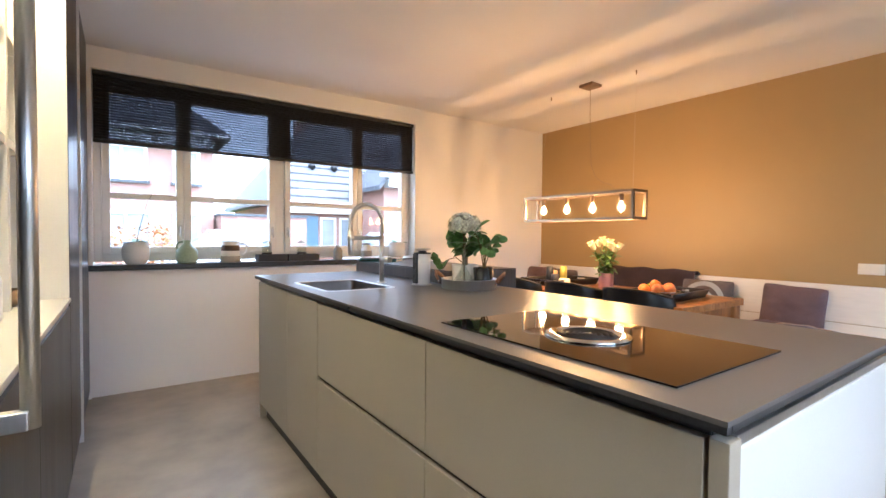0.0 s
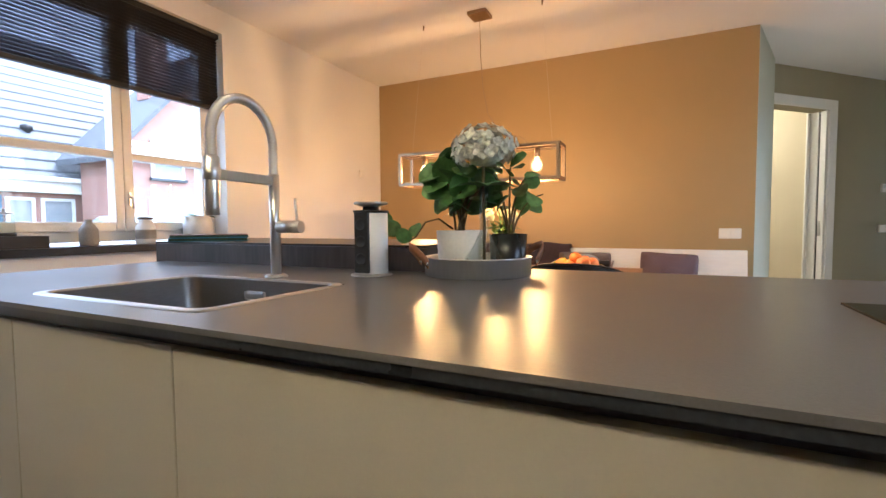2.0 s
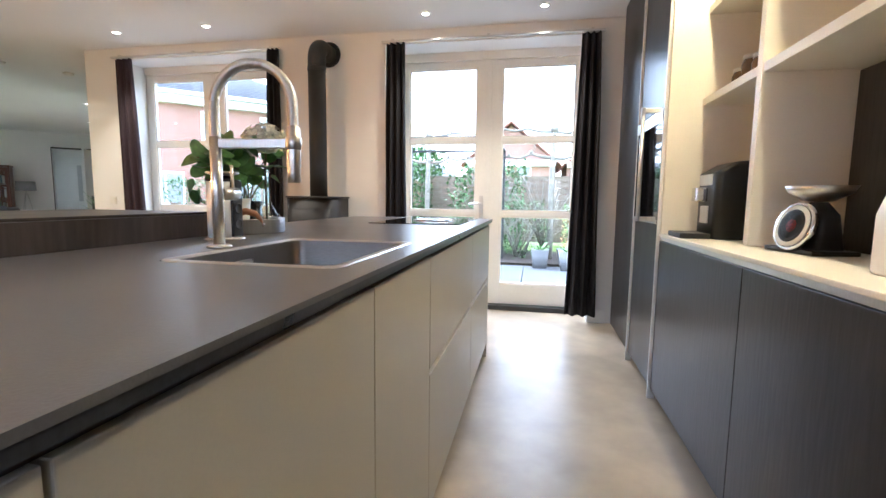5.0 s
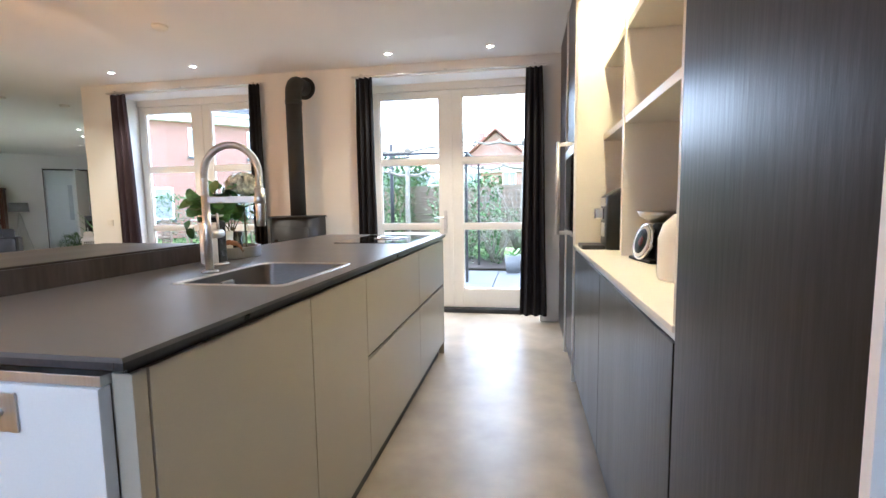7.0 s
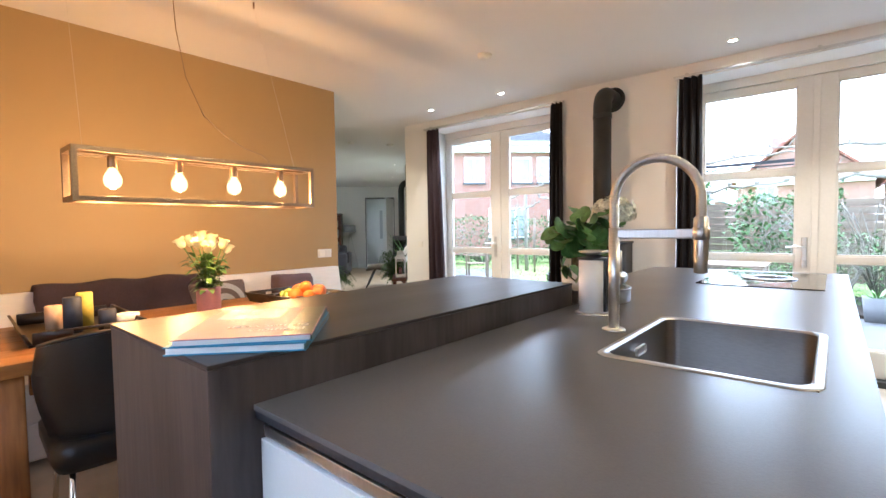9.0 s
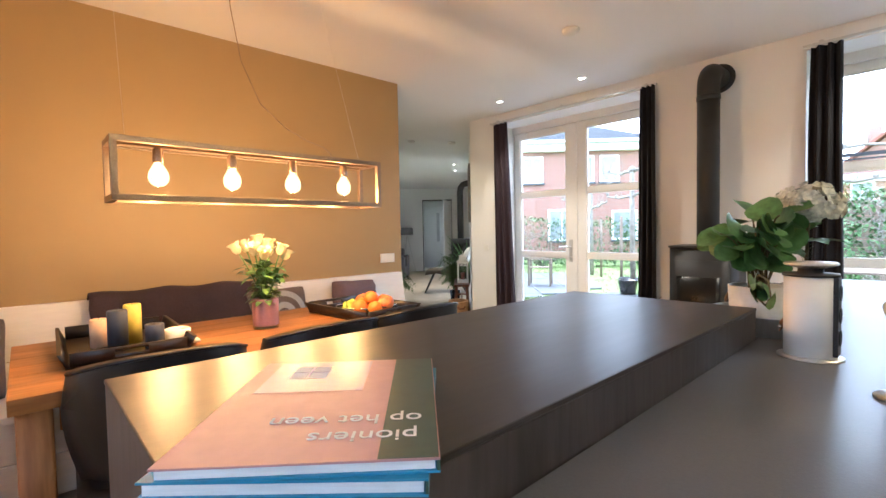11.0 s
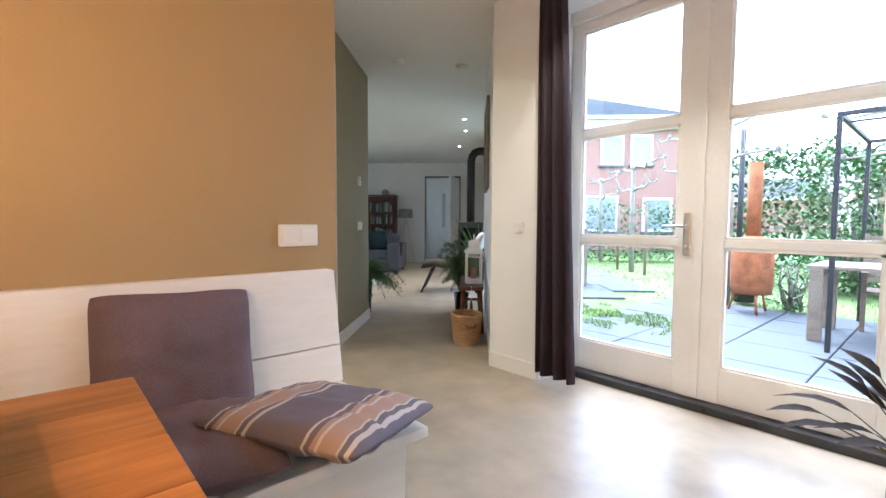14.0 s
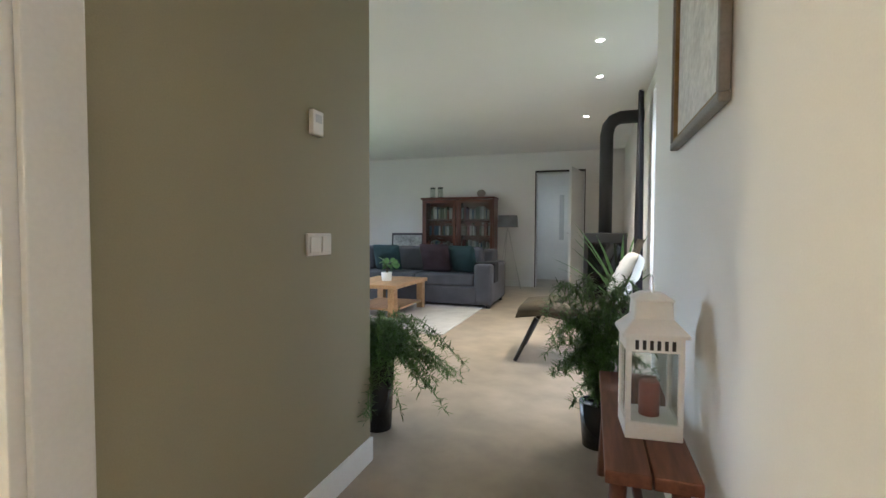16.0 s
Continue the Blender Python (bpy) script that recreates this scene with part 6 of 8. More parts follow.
# ---- corridor ----
M_REDWOOD = wood("reddish brown wood", (0.085, 0.028, 0.014), (0.20, 0.075, 0.038), 0.5, 7, "x", 0.2)
M_WICKER = mat("woven wicker", (0.42, 0.24, 0.11), 0.8, 0, 0.2, 12, 90, 0.5)
M_GILT = mat("dull gilt frame", (0.22, 0.15, 0.07), 0.45, 0.4, 0.15, 8, 90, 0.15)
pic = thing("picture_frame", wing(5.62, 3.001, 1.375, 180), "large picture in a black and gilt frame", "picture")
bm = bm_new()
W, H = 0.70, 0.85
for x0, x1, z0, z1 in ((-W / 2, W / 2, 0, 0.025), (-W / 2, W / 2, H - 0.025, H), (-W / 2, -W / 2 + 0.025, 0.025, H - 0.025), (W / 2 - 0.025, W / 2, 0.025, H - 0.025)):
    add_box(bm, x0, x1, -0.030, -0.001, z0, z1, 0.006)
part("frame", bm, mat("grey frame", (0.20, 0.19, 0.18), 0.45, 0, 0.1, 6, 90, 0.1), pic)
bm = bm_new()
for x0, x1, z0, z1 in ((-W / 2 + 0.025, W / 2 - 0.025, 0.025, 0.038), (-W / 2 + 0.025, W / 2 - 0.025, H - 0.038, H - 0.025), (-W / 2 + 0.025, -W / 2 + 0.038, 0.038, H - 0.038), (W / 2 - 0.038, W / 2 - 0.025, 0.038, H - 0.038)):
    add_box(bm, x0, x1, -0.024, -0.004, z0, z1, 0.003)
part("gilt_lip", bm, M_GILT, pic)
part("print", add_box(bm_new(), -W / 2 + 0.0382, W / 2 - 0.0382, -0.010, -0.004, 0.0382, H - 0.0382), mat("pale print", (0.74, 0.74, 0.73), 0.6, 0, 0.12, 5, 40, 0.02), pic, "pale grey print")

st = thing("wooden_stool", wing(5.70, 3.155, 0), "narrow reddish brown wooden stool bench", "bench")
for y0, y1 in ((-0.115, -0.002), (0.002, 0.115)):
    part("seat_plank", add_box(bm_new(), -0.45, 0.45, y0, y1, 0.415, 0.45, 0.005), M_REDWOOD, st)
for x in (-0.36, 0.36):
    for y in (-0.075, 0.075):
        part("leg", add_tube(bm_new(), [(x, y, 0.415), (x + (0.05 if x > 0 else -0.05), y * 1.35, 0.0)], 0.024, 8, 0.019), M_REDWOOD, st)
    part("rung", add_box(bm_new(), x - 0.012 + (0.02 if x > 0 else -0.02), x + 0.012 + (0.02 if x > 0 else -0.02), -0.07, 0.07, 0.18, 0.21, 0.004), M_REDWOOD, st)
part("stretcher", add_box(bm_new(), -0.36, 0.36, -0.014, 0.014, 0.182, 0.208, 0.004), M_REDWOOD, st)

lan = thing("lantern", wing(5.55, 3.135, 0.4505, 4), "white painted metal lantern with glass sides", "lantern")
w = 0.072
part("base", add_box(bm_new(), -w - 0.008, w + 0.008, -w - 0.008, w + 0.008, 0.0, 0.05, 0.004), M_TRIM, lan)
for x in (-w, w):
    for y in (-w, w):
        part("post", add_box(bm_new(), x - 0.008, x + 0.008, y - 0.008, y + 0.008, 0.0502, 0.26, 0.002), M_TRIM, lan)
part("upper_band", add_box(bm_new(), -w - 0.008, w + 0.008, -w - 0.008, w + 0.008, 0.2602, 0.305, 0.003), M_TRIM, lan)
bm = bm_new()
add_loft(bm, [round_rect(-s, s, -s, s, 0.004, z, 1) for s, z in ((0.092, 0.3055), (0.092, 0.315), (0.055, 0.355), (0.052, 0.405), (0.058, 0.41), (0.03, 0.43))])
for f in bm.faces:
    f.smooth = False
part("roof", bm, M_TRIM, lan)
for k in range(6):
    part("vent_slot", add_box(bm_new(), -0.055 + 0.02 * k, -0.045 + 0.02 * k, -w - 0.0095, -w - 0.0082, 0.268, 0.296), M_BLACK, lan)
for k in range(6):
    part("vent_slot", add_box(bm_new(), -w - 0.0095, -w - 0.0082, -0.055 + 0.02 * k, -0.045 + 0.02 * k, 0.268, 0.296), M_BLACK, lan)
for a in range(4):
    part("glass_pane", add_box(bm_new(), -w + 0.009, w - 0.009, w - 0.002, w + 0.001, 0.051, 0.259, m=pose(0, 0, 0, 0, 0, 90 * a)), M_CLEAR, lan)
part("candle", add_lathe(bm_new(), [(0, 0.0505), (0.03, 0.0505), (0.03, 0.15), (0.026, 0.155), (0, 0.148)], 18), mat("red wax", (0.32, 0.12, 0.10), 0.5, 0, 0.05, 8, 60, 0.02), lan)
part("ring_handle", add_tube(bm_new(), [(0.03 * math.cos(t), 0, 0.452 + 0.03 * math.sin(t)) for t in [2 * math.pi * k / 20 for k in range(21)]], 0.003, 6), M_TRIM, lan)

bk2 = thing("wicker_basket", wing(4.96, 3.20, 0, 12), "oval woven wicker basket with dark leather handles", "basket")
for k in range(11):
    z = 0.012 + 0.024 * k
    s = 0.80 + 0.2 * (k / 10)
    loop = [((0.165 * s + 0.004 * math.sin(16 * t + k * math.pi)) * math.cos(t), (0.125 * s + 0.004 * math.sin(16 * t + k * math.pi)) * math.sin(t), z) for t in [2 * math.pi * j / 64 for j in range(65)]]
    part("weave", add_tube(bm_new(), loop, 0.0125 if k < 10 else 0.016, 6), M_WICKER, bk2)
part("bottom", add_lathe(bm_new(), [(0, 0.004), (0.125, 0.004), (0.125, 0.012), (0, 0.014)], 28, Matrix.Diagonal((1.05, 0.8, 1, 1))), M_WICKER, bk2)
for a in (0, 180):
    part("handle", add_tube(bm_new(), [(0.178, -0.05, 0.20), (0.192, -0.03, 0.175), (0.194, 0.03, 0.175), (0.178, 0.05, 0.20)], 0.012, 6), M_TAN, bk2).matrix_local = pose(0, 0, 0, 0, 0, a)


M_FERN = mat("fern green", (0.045, 0.095, 0.022), 0.6, 0, 0.3, 9, 60, 0.15, tint=(0.075, 0.15, 0.035))


def fern(m, pot_r, pot_h, spread, height, fronds, seed, label, pot_mat, droop=0.25):
    """A feathery asparagus fern: arching fronds with needles."""
    rng = random.Random(seed)
    p = thing("asparagus_fern", m, label, "plant", "feathery ferns")
    part("pot", add_lathe(bm_new(), [(0, 0), (pot_r * 0.8, 0), (pot_r, pot_h), (pot_r - 0.006, pot_h), (pot_r - 0.012, pot_h - 0.02), (0, pot_h - 0.02)], 24), pot_mat, p)
    for i in range(fronds):
        a = 6.283 * i / fronds + rng.uniform(-0.3, 0.3)
        r = spread * rng.uniform(0.45, 1.0)
        h = height * rng.uniform(0.25, 1.0)
        p0 = Vector((0, 0, pot_h - 0.02))
        p1 = Vector((0.3 * r * math.cos(a), 0.3 * r * math.sin(a), pot_h + h))
        p2 = Vector((r * math.cos(a), r * math.sin(a), pot_h + h * 0.55 - droop * r))
        path = [p0.lerp(p1, t).lerp(p1.lerp(p2, t), t) for t in [k / 14 for k in range(15)]]
        bm = add_tube(bm_new(), path, 0.0025, 5, 0.001)
        for k in range(2, 15):
            for _ in range(14):
                q = path[k] + (path[k - 1] - path[k]) * rng.random()
                d = Vector((rng.uniform(-1, 1), rng.uniform(-1, 1), rng.uniform(-0.5, 0.6)))
                add_leaf(bm, q, d, rng.uniform(0.025, 0.06), 0.007, 0.2)
        part("frond", bm, M_FERN, p)
    return p


fern(wing(6.24, 4.40, 0), 0.09, 0.40, 0.52, 0.42, 84, 31, "feathery green asparagus fern in a dark pot", M_DARKPOT, 0.55)
fern(wing(6.40, 3.27, 0), 0.09, 0.22, 0.33, 0.95, 58, 37, "tall dark feathery fern beside the stool", M_DARKPOT)

# ---- living room ----
M_SOFA = mat("grey felt cloth", (0.085, 0.085, 0.095), 0.95, 0, 0.12, 5, 200, 0.4)
M_TEAL = mat("dark teal cloth", (0.020, 0.045, 0.048), 0.9, 0, 0.12, 5, 200, 0.3)


def soft_box(bm, x0, x1, y0, y1, z0, z1, r=0.05):
    return add_box(bm, x0, x1, y0, y1, z0, z1, r, 4)


sofa = thing("sofa", wing(10.15, 4.62, 0), "long dark grey felt sofa with wide arms", "sofa")
part("base", soft_box(bm_new(), 0.02, 1.05, 0.0, 3.0, 0.05, 0.30, 0.03), M_SOFA, sofa)
part("arm", soft_box(bm_new(), 0.0, 1.05, -0.02, 0.24, 0.06, 0.62, 0.06), M_SOFA, sofa)
part("backrest", soft_box(bm_new(), 0.78, 1.06, 0.10, 3.0, 0.30, 0.80, 0.07), M_SOFA, sofa)
for k in range(3):
    part("seat_cushion", soft_box(bm_new(), 0.03, 0.80, 0.245 + 0.9 * k, 1.135 + 0.9 * k, 0.30, 0.46, 0.05), M_SOFA, sofa)
    part("back_cushion", soft_box(bm_new(), 0.60, 0.80, 0.255 + 0.9 * k, 1.125 + 0.9 * k, 0.46, 0.84, 0.08), M_SOFA, sofa)
part("armrest_throw", soft_box(bm_new(), 0.12, 0.40, -0.035, 0.255, 0.35, 0.635, 0.02), M_BLIND, sofa, "dark cloth hung over the arm")
for x in (0.1, 0.95):
    for y in (0.05, 2.9):
        part("foot", add_box(bm_new(), x - 0.03, x + 0.03, y - 0.03, y + 0.03, 0, 0.05), M_BLACK, sofa)
cushion("cushion", wing(10.62, 5.10, 0.465, 70) @ pose(0, 0, 0, -18), 0.45, 0.42, 0.15, M_TEAL, "dark teal cushion on the grey sofa", "sofa cushions")
cushion("cushion", wing(10.62, 5.55, 0.465, 82) @ pose(0, 0, 0, -18), 0.48, 0.44, 0.15, M_PLAID, "dark plum cushion on the grey sofa", "sofa cushions")
cushion("cushion", wing(10.62, 6.35, 0.465, 88) @ pose(0, 0, 0, -18), 0.45, 0.42, 0.15, M_TEAL, "dark teal cushion at the sofa's middle", "sofa cushions")

M_OAK = wood("light oak", (0.32, 0.19, 0.09), (0.52, 0.33, 0.17), 0.5, 6, "x", 0.12)
ct = thing("coffee_table", wing(8.95, 5.50, 0), "light oak coffee table with a lower shelf", "coffee table")
part("tabletop", add_box(bm_new(), 0, 1.1, 0, 0.75, 0.38, 0.425, 0.004), M_OAK, ct)
for x in (0.03, 0.98):
    for y in (0.03, 0.63):
        part("leg", add_box(bm_new(), x, x + 0.09, y, y + 0.09, 0, 0.3795, 0.004), M_OAK, ct)
part("shelf", add_box(bm_new(), 0.125, 0.975, 0.05, 0.70, 0.10, 0.125, 0.003), M_OAK, ct)
rugm = mat("pale woven rug", (0.50, 0.49, 0.47), 0.95, 0, 0.08, 6, 150, 0.5)
rug = tagged(part("rug", add_box(bm_new(), 0, 2.1, 0, 2.6, 0.001, 0.014, 0.004), rugm), "pale grey woven rug under the coffee table", "rug")
rug.matrix_world = wing(8.45, 4.75, 0)
ctp = round_leaf_plant("potted_plant", wing(9.45, 5.85, 0.4255), 0.07, 0.11, M_CERAM, "small green plant in a white pot on the coffee table", 7, 44, (0.06, 0.09), 0.13, 0.16)

M_MAHOG = wood("mahogany wood", (0.055, 0.016, 0.008), (0.15, 0.045, 0.022), 0.35, 6, "z", 0.12)
cab = thing("display_cabinet", wing(12.55, 5.08, 0), "mahogany glazed display cabinet filled with books", "cabinet")
CW, CH, CD = 1.45, 1.74, 0.40
part("base", add_box(bm_new(), 0.0, CD, 0.0, CW, 0.0, 0.66, 0.006), M_MAHOG, cab)
bm = bm_new()
for y0, y1 in ((0, 0.03), (CW / 2 - 0.02, CW / 2 + 0.02), (CW - 0.03, CW)):
    add_box(bm, 0.03, CD, y0, y1, 0.661, CH - 0.04)
add_box(bm, CD - 0.015, CD, 0.03, CW - 0.03, 0.662, CH - 0.041)
part("body", bm, M_MAHOG, cab)
part("cornice", add_box(bm_new(), -0.02, CD, -0.02, CW + 0.02, CH - 0.0395, CH, 0.008), M_MAHOG, cab)
for z in (0.98, 1.30):
    part("shelf", add_box(bm_new(), 0.06, CD - 0.016, 0.031, CW - 0.031, z, z + 0.018), M_MAHOG, cab)
rng = random.Random(77)
BOOKC = [mat("book cloth", c, 0.7, 0, 0.1, 8, 90, 0.1) for c in ((0.45, 0.40, 0.33), (0.16, 0.05, 0.04), (0.05, 0.08, 0.12), (0.30, 0.27, 0.22), (0.08, 0.10, 0.06), (0.5, 0.48, 0.45))]
for side, (a, b) in enumerate(((0.02, CW / 2 - 0.03), (CW / 2 + 0.03, CW - 0.04))):
    leaf = part("door", bm_new(), M_MAHOG, cab)
    bm = bm_new()
    for y0, y1, z0, z1 in ((a, a + 0.05, 0.67, CH - 0.05), (b - 0.05, b, 0.67, CH - 0.05), (a + 0.05, b - 0.05, 0.67, 0.73), (a + 0.05, b - 0.05, CH - 0.11, CH - 0.05), (a + 0.05, b - 0.05, 1.19, 1.21)):
        add_box(bm, 0.005, 0.029, y0, y1, z0, z1, 0.002)
    leaf.data = mesh_of(bm, "door", M_MAHOG)
    part("pane", add_box(bm_new(), 0.015, 0.019, a + 0.05, b - 0.05, 0.73, CH - 0.11), M_CLEAR, leaf)
for z in (0.662, 0.999, 1.319):
    y = 0.07
    while y < CW - 0.12:
        t, h = rng.uniform(0.02, 0.05), rng.uniform(0.17, 0.25)
        if abs(y + t / 2 - CW / 2) > 0.06 and rng.random() < 0.85:
            ob = part("book", add_box(bm_new(), 0.0, 0.16, 0, t, 0, h, 0.002), BOOKC[rng.randrange(6)])
            ob.matrix_world = wing(12.55, 5.08, 0) @ pose(0.12, y, z + 0.001)
            tagged(ob, "cloth-bound book standing in the display cabinet", "book", "books in the cabinet")
        y += t + 0.002
for y, r in ((1.12, 0.05), (1.28, 0.05), (0.28, 0.085)):
    j = thing("cabinet_jar", wing(12.72, 5.08 + y, CH), "glass storm light on top of the cabinet" if r < 0.06 else "round stoneware pot on top of the cabinet", "jar", "jars on the cabinet")
    if r < 0.06:
        part("glass", add_lathe(bm_new(), [(0, 0), (r, 0), (r, 0.2), (r - 0.004, 0.2), (r - 0.004, 0.01), (0, 0.008)], 20), M_CLEAR, j)
        part("rim", add_lathe(bm_new(), [(r, 0.19), (r + 0.004, 0.192), (r + 0.004, 0.21), (r, 0.212)], 20), M_BLACK, j)
        part("foot", add_lathe(bm_new(), [(r, 0.0), (r + 0.006, 0.001), (r + 0.006, 0.02), (r, 0.021)], 20), M_BLACK, j)
    else:
        part("body", add_lathe(bm_new(), [(0, 0), (0.05, 0), (r, 0.06), (r, 0.1), (0.05, 0.14), (0.03, 0.145), (0, 0.15)], 24), M_GREIGE, j)

fl = thing("floor_lamp", wing(12.60, 4.82, 0), "tripod floor lamp with a grey drum shade", "lamp")
for k in range(3):
    a = 2.094 * k + 0.5
    part("leg", add_tube(bm_new(), [(0.02 * math.cos(a), 0.02 * math.sin(a), 1.10), (0.26 * math.cos(a), 0.26 * math.sin(a), 0.0)], 0.010, 8), M_STEEL, fl)
part("stem", add_tube(bm_new(), [(0, 0, 1.08), (0, 0, 1.22)], 0.012, 10), M_STEEL, fl)
part("shade", add_lathe(bm_new(), [(0.195, 1.16), (0.18, 1.38), (0.176, 1.38), (0.191, 1.16), (0.195, 1.16)], 32), mat("grey shade cloth", (0.22, 0.22, 0.22), 0.9, 0, 0.1, 6, 150, 0.2), fl)

fp = thing("picture_frame", wing(12.93, 7.0, 0.62) @ pose(0, 0, 0, 0, 4, 0), "dark framed pale picture leaning on the far wall", "picture")
part("frame", add_box(bm_new(), -0.01, 0.02, -0.36, 0.36, 0.0, 0.42, 0.004), M_BLACK, fp)
part("print", add_box(bm_new(), -0.014, -0.0105, -0.32, 0.32, 0.04, 0.38), mat("pale photo print", (0.4, 0.4, 0.38), 0.6, 0, 0.3, 5, 30, 0.02), fp)
sb = thing("sideboard", wing(12.55, 6.62, 0), "low mahogany sideboard below the leaning picture", "sideboard")
part("body", add_box(bm_new(), 0, 0.42, 0, 1.5, 0.06, 0.60, 0.005), M_MAHOG, sb)
part("top", add_box(bm_new(), -0.01, 0.42, -0.0, 1.51, 0.6005, 0.62, 0.004), M_MAHOG, sb)
part("plinth", add_box(bm_new(), 0.03, 0.40, 0.03, 1.47, 0.0, 0.0595), M_MAHOG, sb)

# far door, standing open towards the room
fd = thing("door_5", wing(13.0, 3.45, 0), "white panelled door standing open into the living room", "door", kind="structure")
bm = bm_new()
for y0, y1, z0, z1 in ((-0.02, -0.002, 0, 2.25), (0.892, 0.91, 0, 2.25), (-0.002, 0.892, 2.212, 2.25)):
    add_box(bm, -0.012, 0.19, y0, y1, z0, z1, 0.002)
part("door_frame", bm, M_BLACK, fd, "dark slim door frame")
leaf = part("door_leaf", add_box(bm_new(), 0, 0.04, 0.0, 0.86, 0.01, 2.19, 0.003), M_TRIM, fd)
leaf.matrix_local = pose(-0.02, 0.02, 0, 0, 0, 78)
for z0, z1 in ((0.2, 0.95), (1.15, 2.0)):
    part("panel", add_box(bm_new(), 0.0405, 0.046, 0.14, 0.72, z0, z1, 0.004), M_TRIM, leaf)
part("door_handle", add_tube(bm_new(), [(0.04, 0.80, 1.05), (0.09, 0.80, 1.05), (0.095, 0.68, 1.05)], 0.009, 8), M_STEEL, leaf)
hd = thing("door_6", wing(14.585, 3.5, 0), "white panelled inner door at the end of the passage", "door", kind="structure")
part("door_leaf", add_box(bm_new(), -0.03, 0.0, 0.1, 0.95, 0.0, 2.1, 0.003), M_TRIM, hd)
part("glass", add_box(bm_new(), -0.036, -0.031, 0.40, 0.50, 0.9, 1.9, 0.002), M_GREYPOT, hd)

# second stove
s2 = thing("wood_stove", wing(9.75, 3.16, 0), "tall black steel wood stove with a bent flue pipe", "stove")
part("body", add_box(bm_new(), -0.2, 0.2, -0.23, 0.23, 0.03, 1.06, 0.01), M_BLACK, s2)
part("foot", add_box(bm_new(), -0.18, 0.18, -0.2, 0.2, 0.0, 0.0295), M_BLACK, s2)
part("door", add_box(bm_new(), -0.212, -0.2005, -0.19, 0.19, 0.35, 0.95, 0.004), M_HOB, s2)
path = [(0, 0, 1.061), (0, 0, 2.2), (0, -0.02, 2.30), (0, -0.07, 2.37), (0, -0.15, 2.40), (0, -0.398, 2.40)]
part("flue_pipe", add_tube(bm_new(), path, 0.075, 24), M_BLACK, s2)

# curtains of the living room doors
curtain(wing(6.98, 2.86, 0.02), 0.24, 2.45, M_CURT2, "aubergine velvet curtain in the living room", 3, 0.045, 8)
curtain(wing(9.05, 2.86, 0.02), 0.20, 2.45, M_CURT, "black velvet curtain near the second stove", 3, 0.045, 9)

# lounge chair with a white cushion
M_SEAT = mat("olive brown leather", (0.075, 0.060, 0.035), 0.5, 0, 0.15, 6, 120, 0.3)
lc = thing("lounge_chair", wing(8.05, 3.48, 0, -90), "low olive leather lounge chair with angled wooden legs", "armchair")
bm = bm_new()
sec = [(-0.42, 0.36), (-0.2, 0.39), (0.15, 0.34), (0.30, 0.42), (0.44, 0.68), (0.52, 0.92)]
add_loft(bm, [[(x, -0.30, z), (x, 0.30, z), (x + 0.03, 0.30, z + 0.09), (x + 0.03, -0.30, z + 0.09)] for x, z in sec])
part("shell", bm, M_SEAT, lc)
for x0, x1 in ((-0.25, -0.42), (0.2, 0.42)):
    for y in (-0.26, 0.26):
        part("leg", add_tube(bm_new(), [(x0, y, 0.36), (x1, y * 1.1, 0.0)], 0.022, 8, 0.016), M_BLACKWOOD, lc)
cushion("cushion", wing(8.02, 3.14, 0.50, 180) @ pose(0, 0, 0, -25), 0.48, 0.44, 0.16, M_CERAM, "white cushion on the lounge chair", "chair cushions")
rf = thing("potted_plant", wing(9.35, 3.0, 0), "tall spiky green plant beside the second stove", "plant")
part("pot", add_lathe(bm_new(), [(0, 0), (0.11, 0), (0.13, 0.25), (0.12, 0.25), (0, 0.23)], 24), M_DARKPOT, rf)
rng = random.Random(3)
for i in range(22):
    a = i * 2.4
    e = rng.uniform(0.7, 1.45)
    part("leaf", add_leaf(bm_new(), (0, 0, 0.24), (math.cos(a) * math.cos(e), math.sin(a) * math.cos(e), math.sin(e)), rng.uniform(0.7, 1.15), 0.035, 0.25), M_LEAF, rf)

# hall behind the doorway: coats and a toy bin
for i, (d, col) in enumerate(((5.05, (0.012, 0.014, 0.022)), (5.28, (0.02, 0.02, 0.03)), (5.48, (0.10, 0.09, 0.09)), (5.64, (0.03, 0.035, 0.06)))):
    c = thing("hanging_coat", wing(d, 6.86, 0.55), "dark coat hanging on the hall wall", "coat", "coats in the hall")
    bm = bm_new()
    add_loft(bm, [round_rect(-w, w, -0.16, -0.01, 0.05, z, 3) for w, z in ((0.17, 0.0), (0.16, 0.4), (0.15, 0.75), (0.05, 0.92))])
    part("body", bm, mat("coat cloth", col, 0.9, 0, 0.2, 5, 90, 0.4), c)
    part("hook", add_tube(bm_new(), [(0, -0.001, 0.95), (0, -0.06, 0.93), (0, -0.07, 0.97)], 0.006, 6), M_STEEL, c)
tbin = thing("toy_bin", wing(5.45, 6.3, 0), "grey and yellow round toy bin in the hall", "bin")
part("body", add_lathe(bm_new(), [(0, 0), (0.17, 0), (0.19, 0.42), (0.185, 0.42), (0.165, 0.01), (0, 0.01)], 28), mat("grey printed board", (0.10, 0.10, 0.11), 0.6, 0, 0.1, 6, 60, 0.05), tbin)
part("rim", add_lathe(bm_new(), [(0.19, 0.40), (0.195, 0.402), (0.195, 0.425), (0.188, 0.427)], 28), mat("yellow plastic", (0.55, 0.42, 0.05), 0.4), tbin)
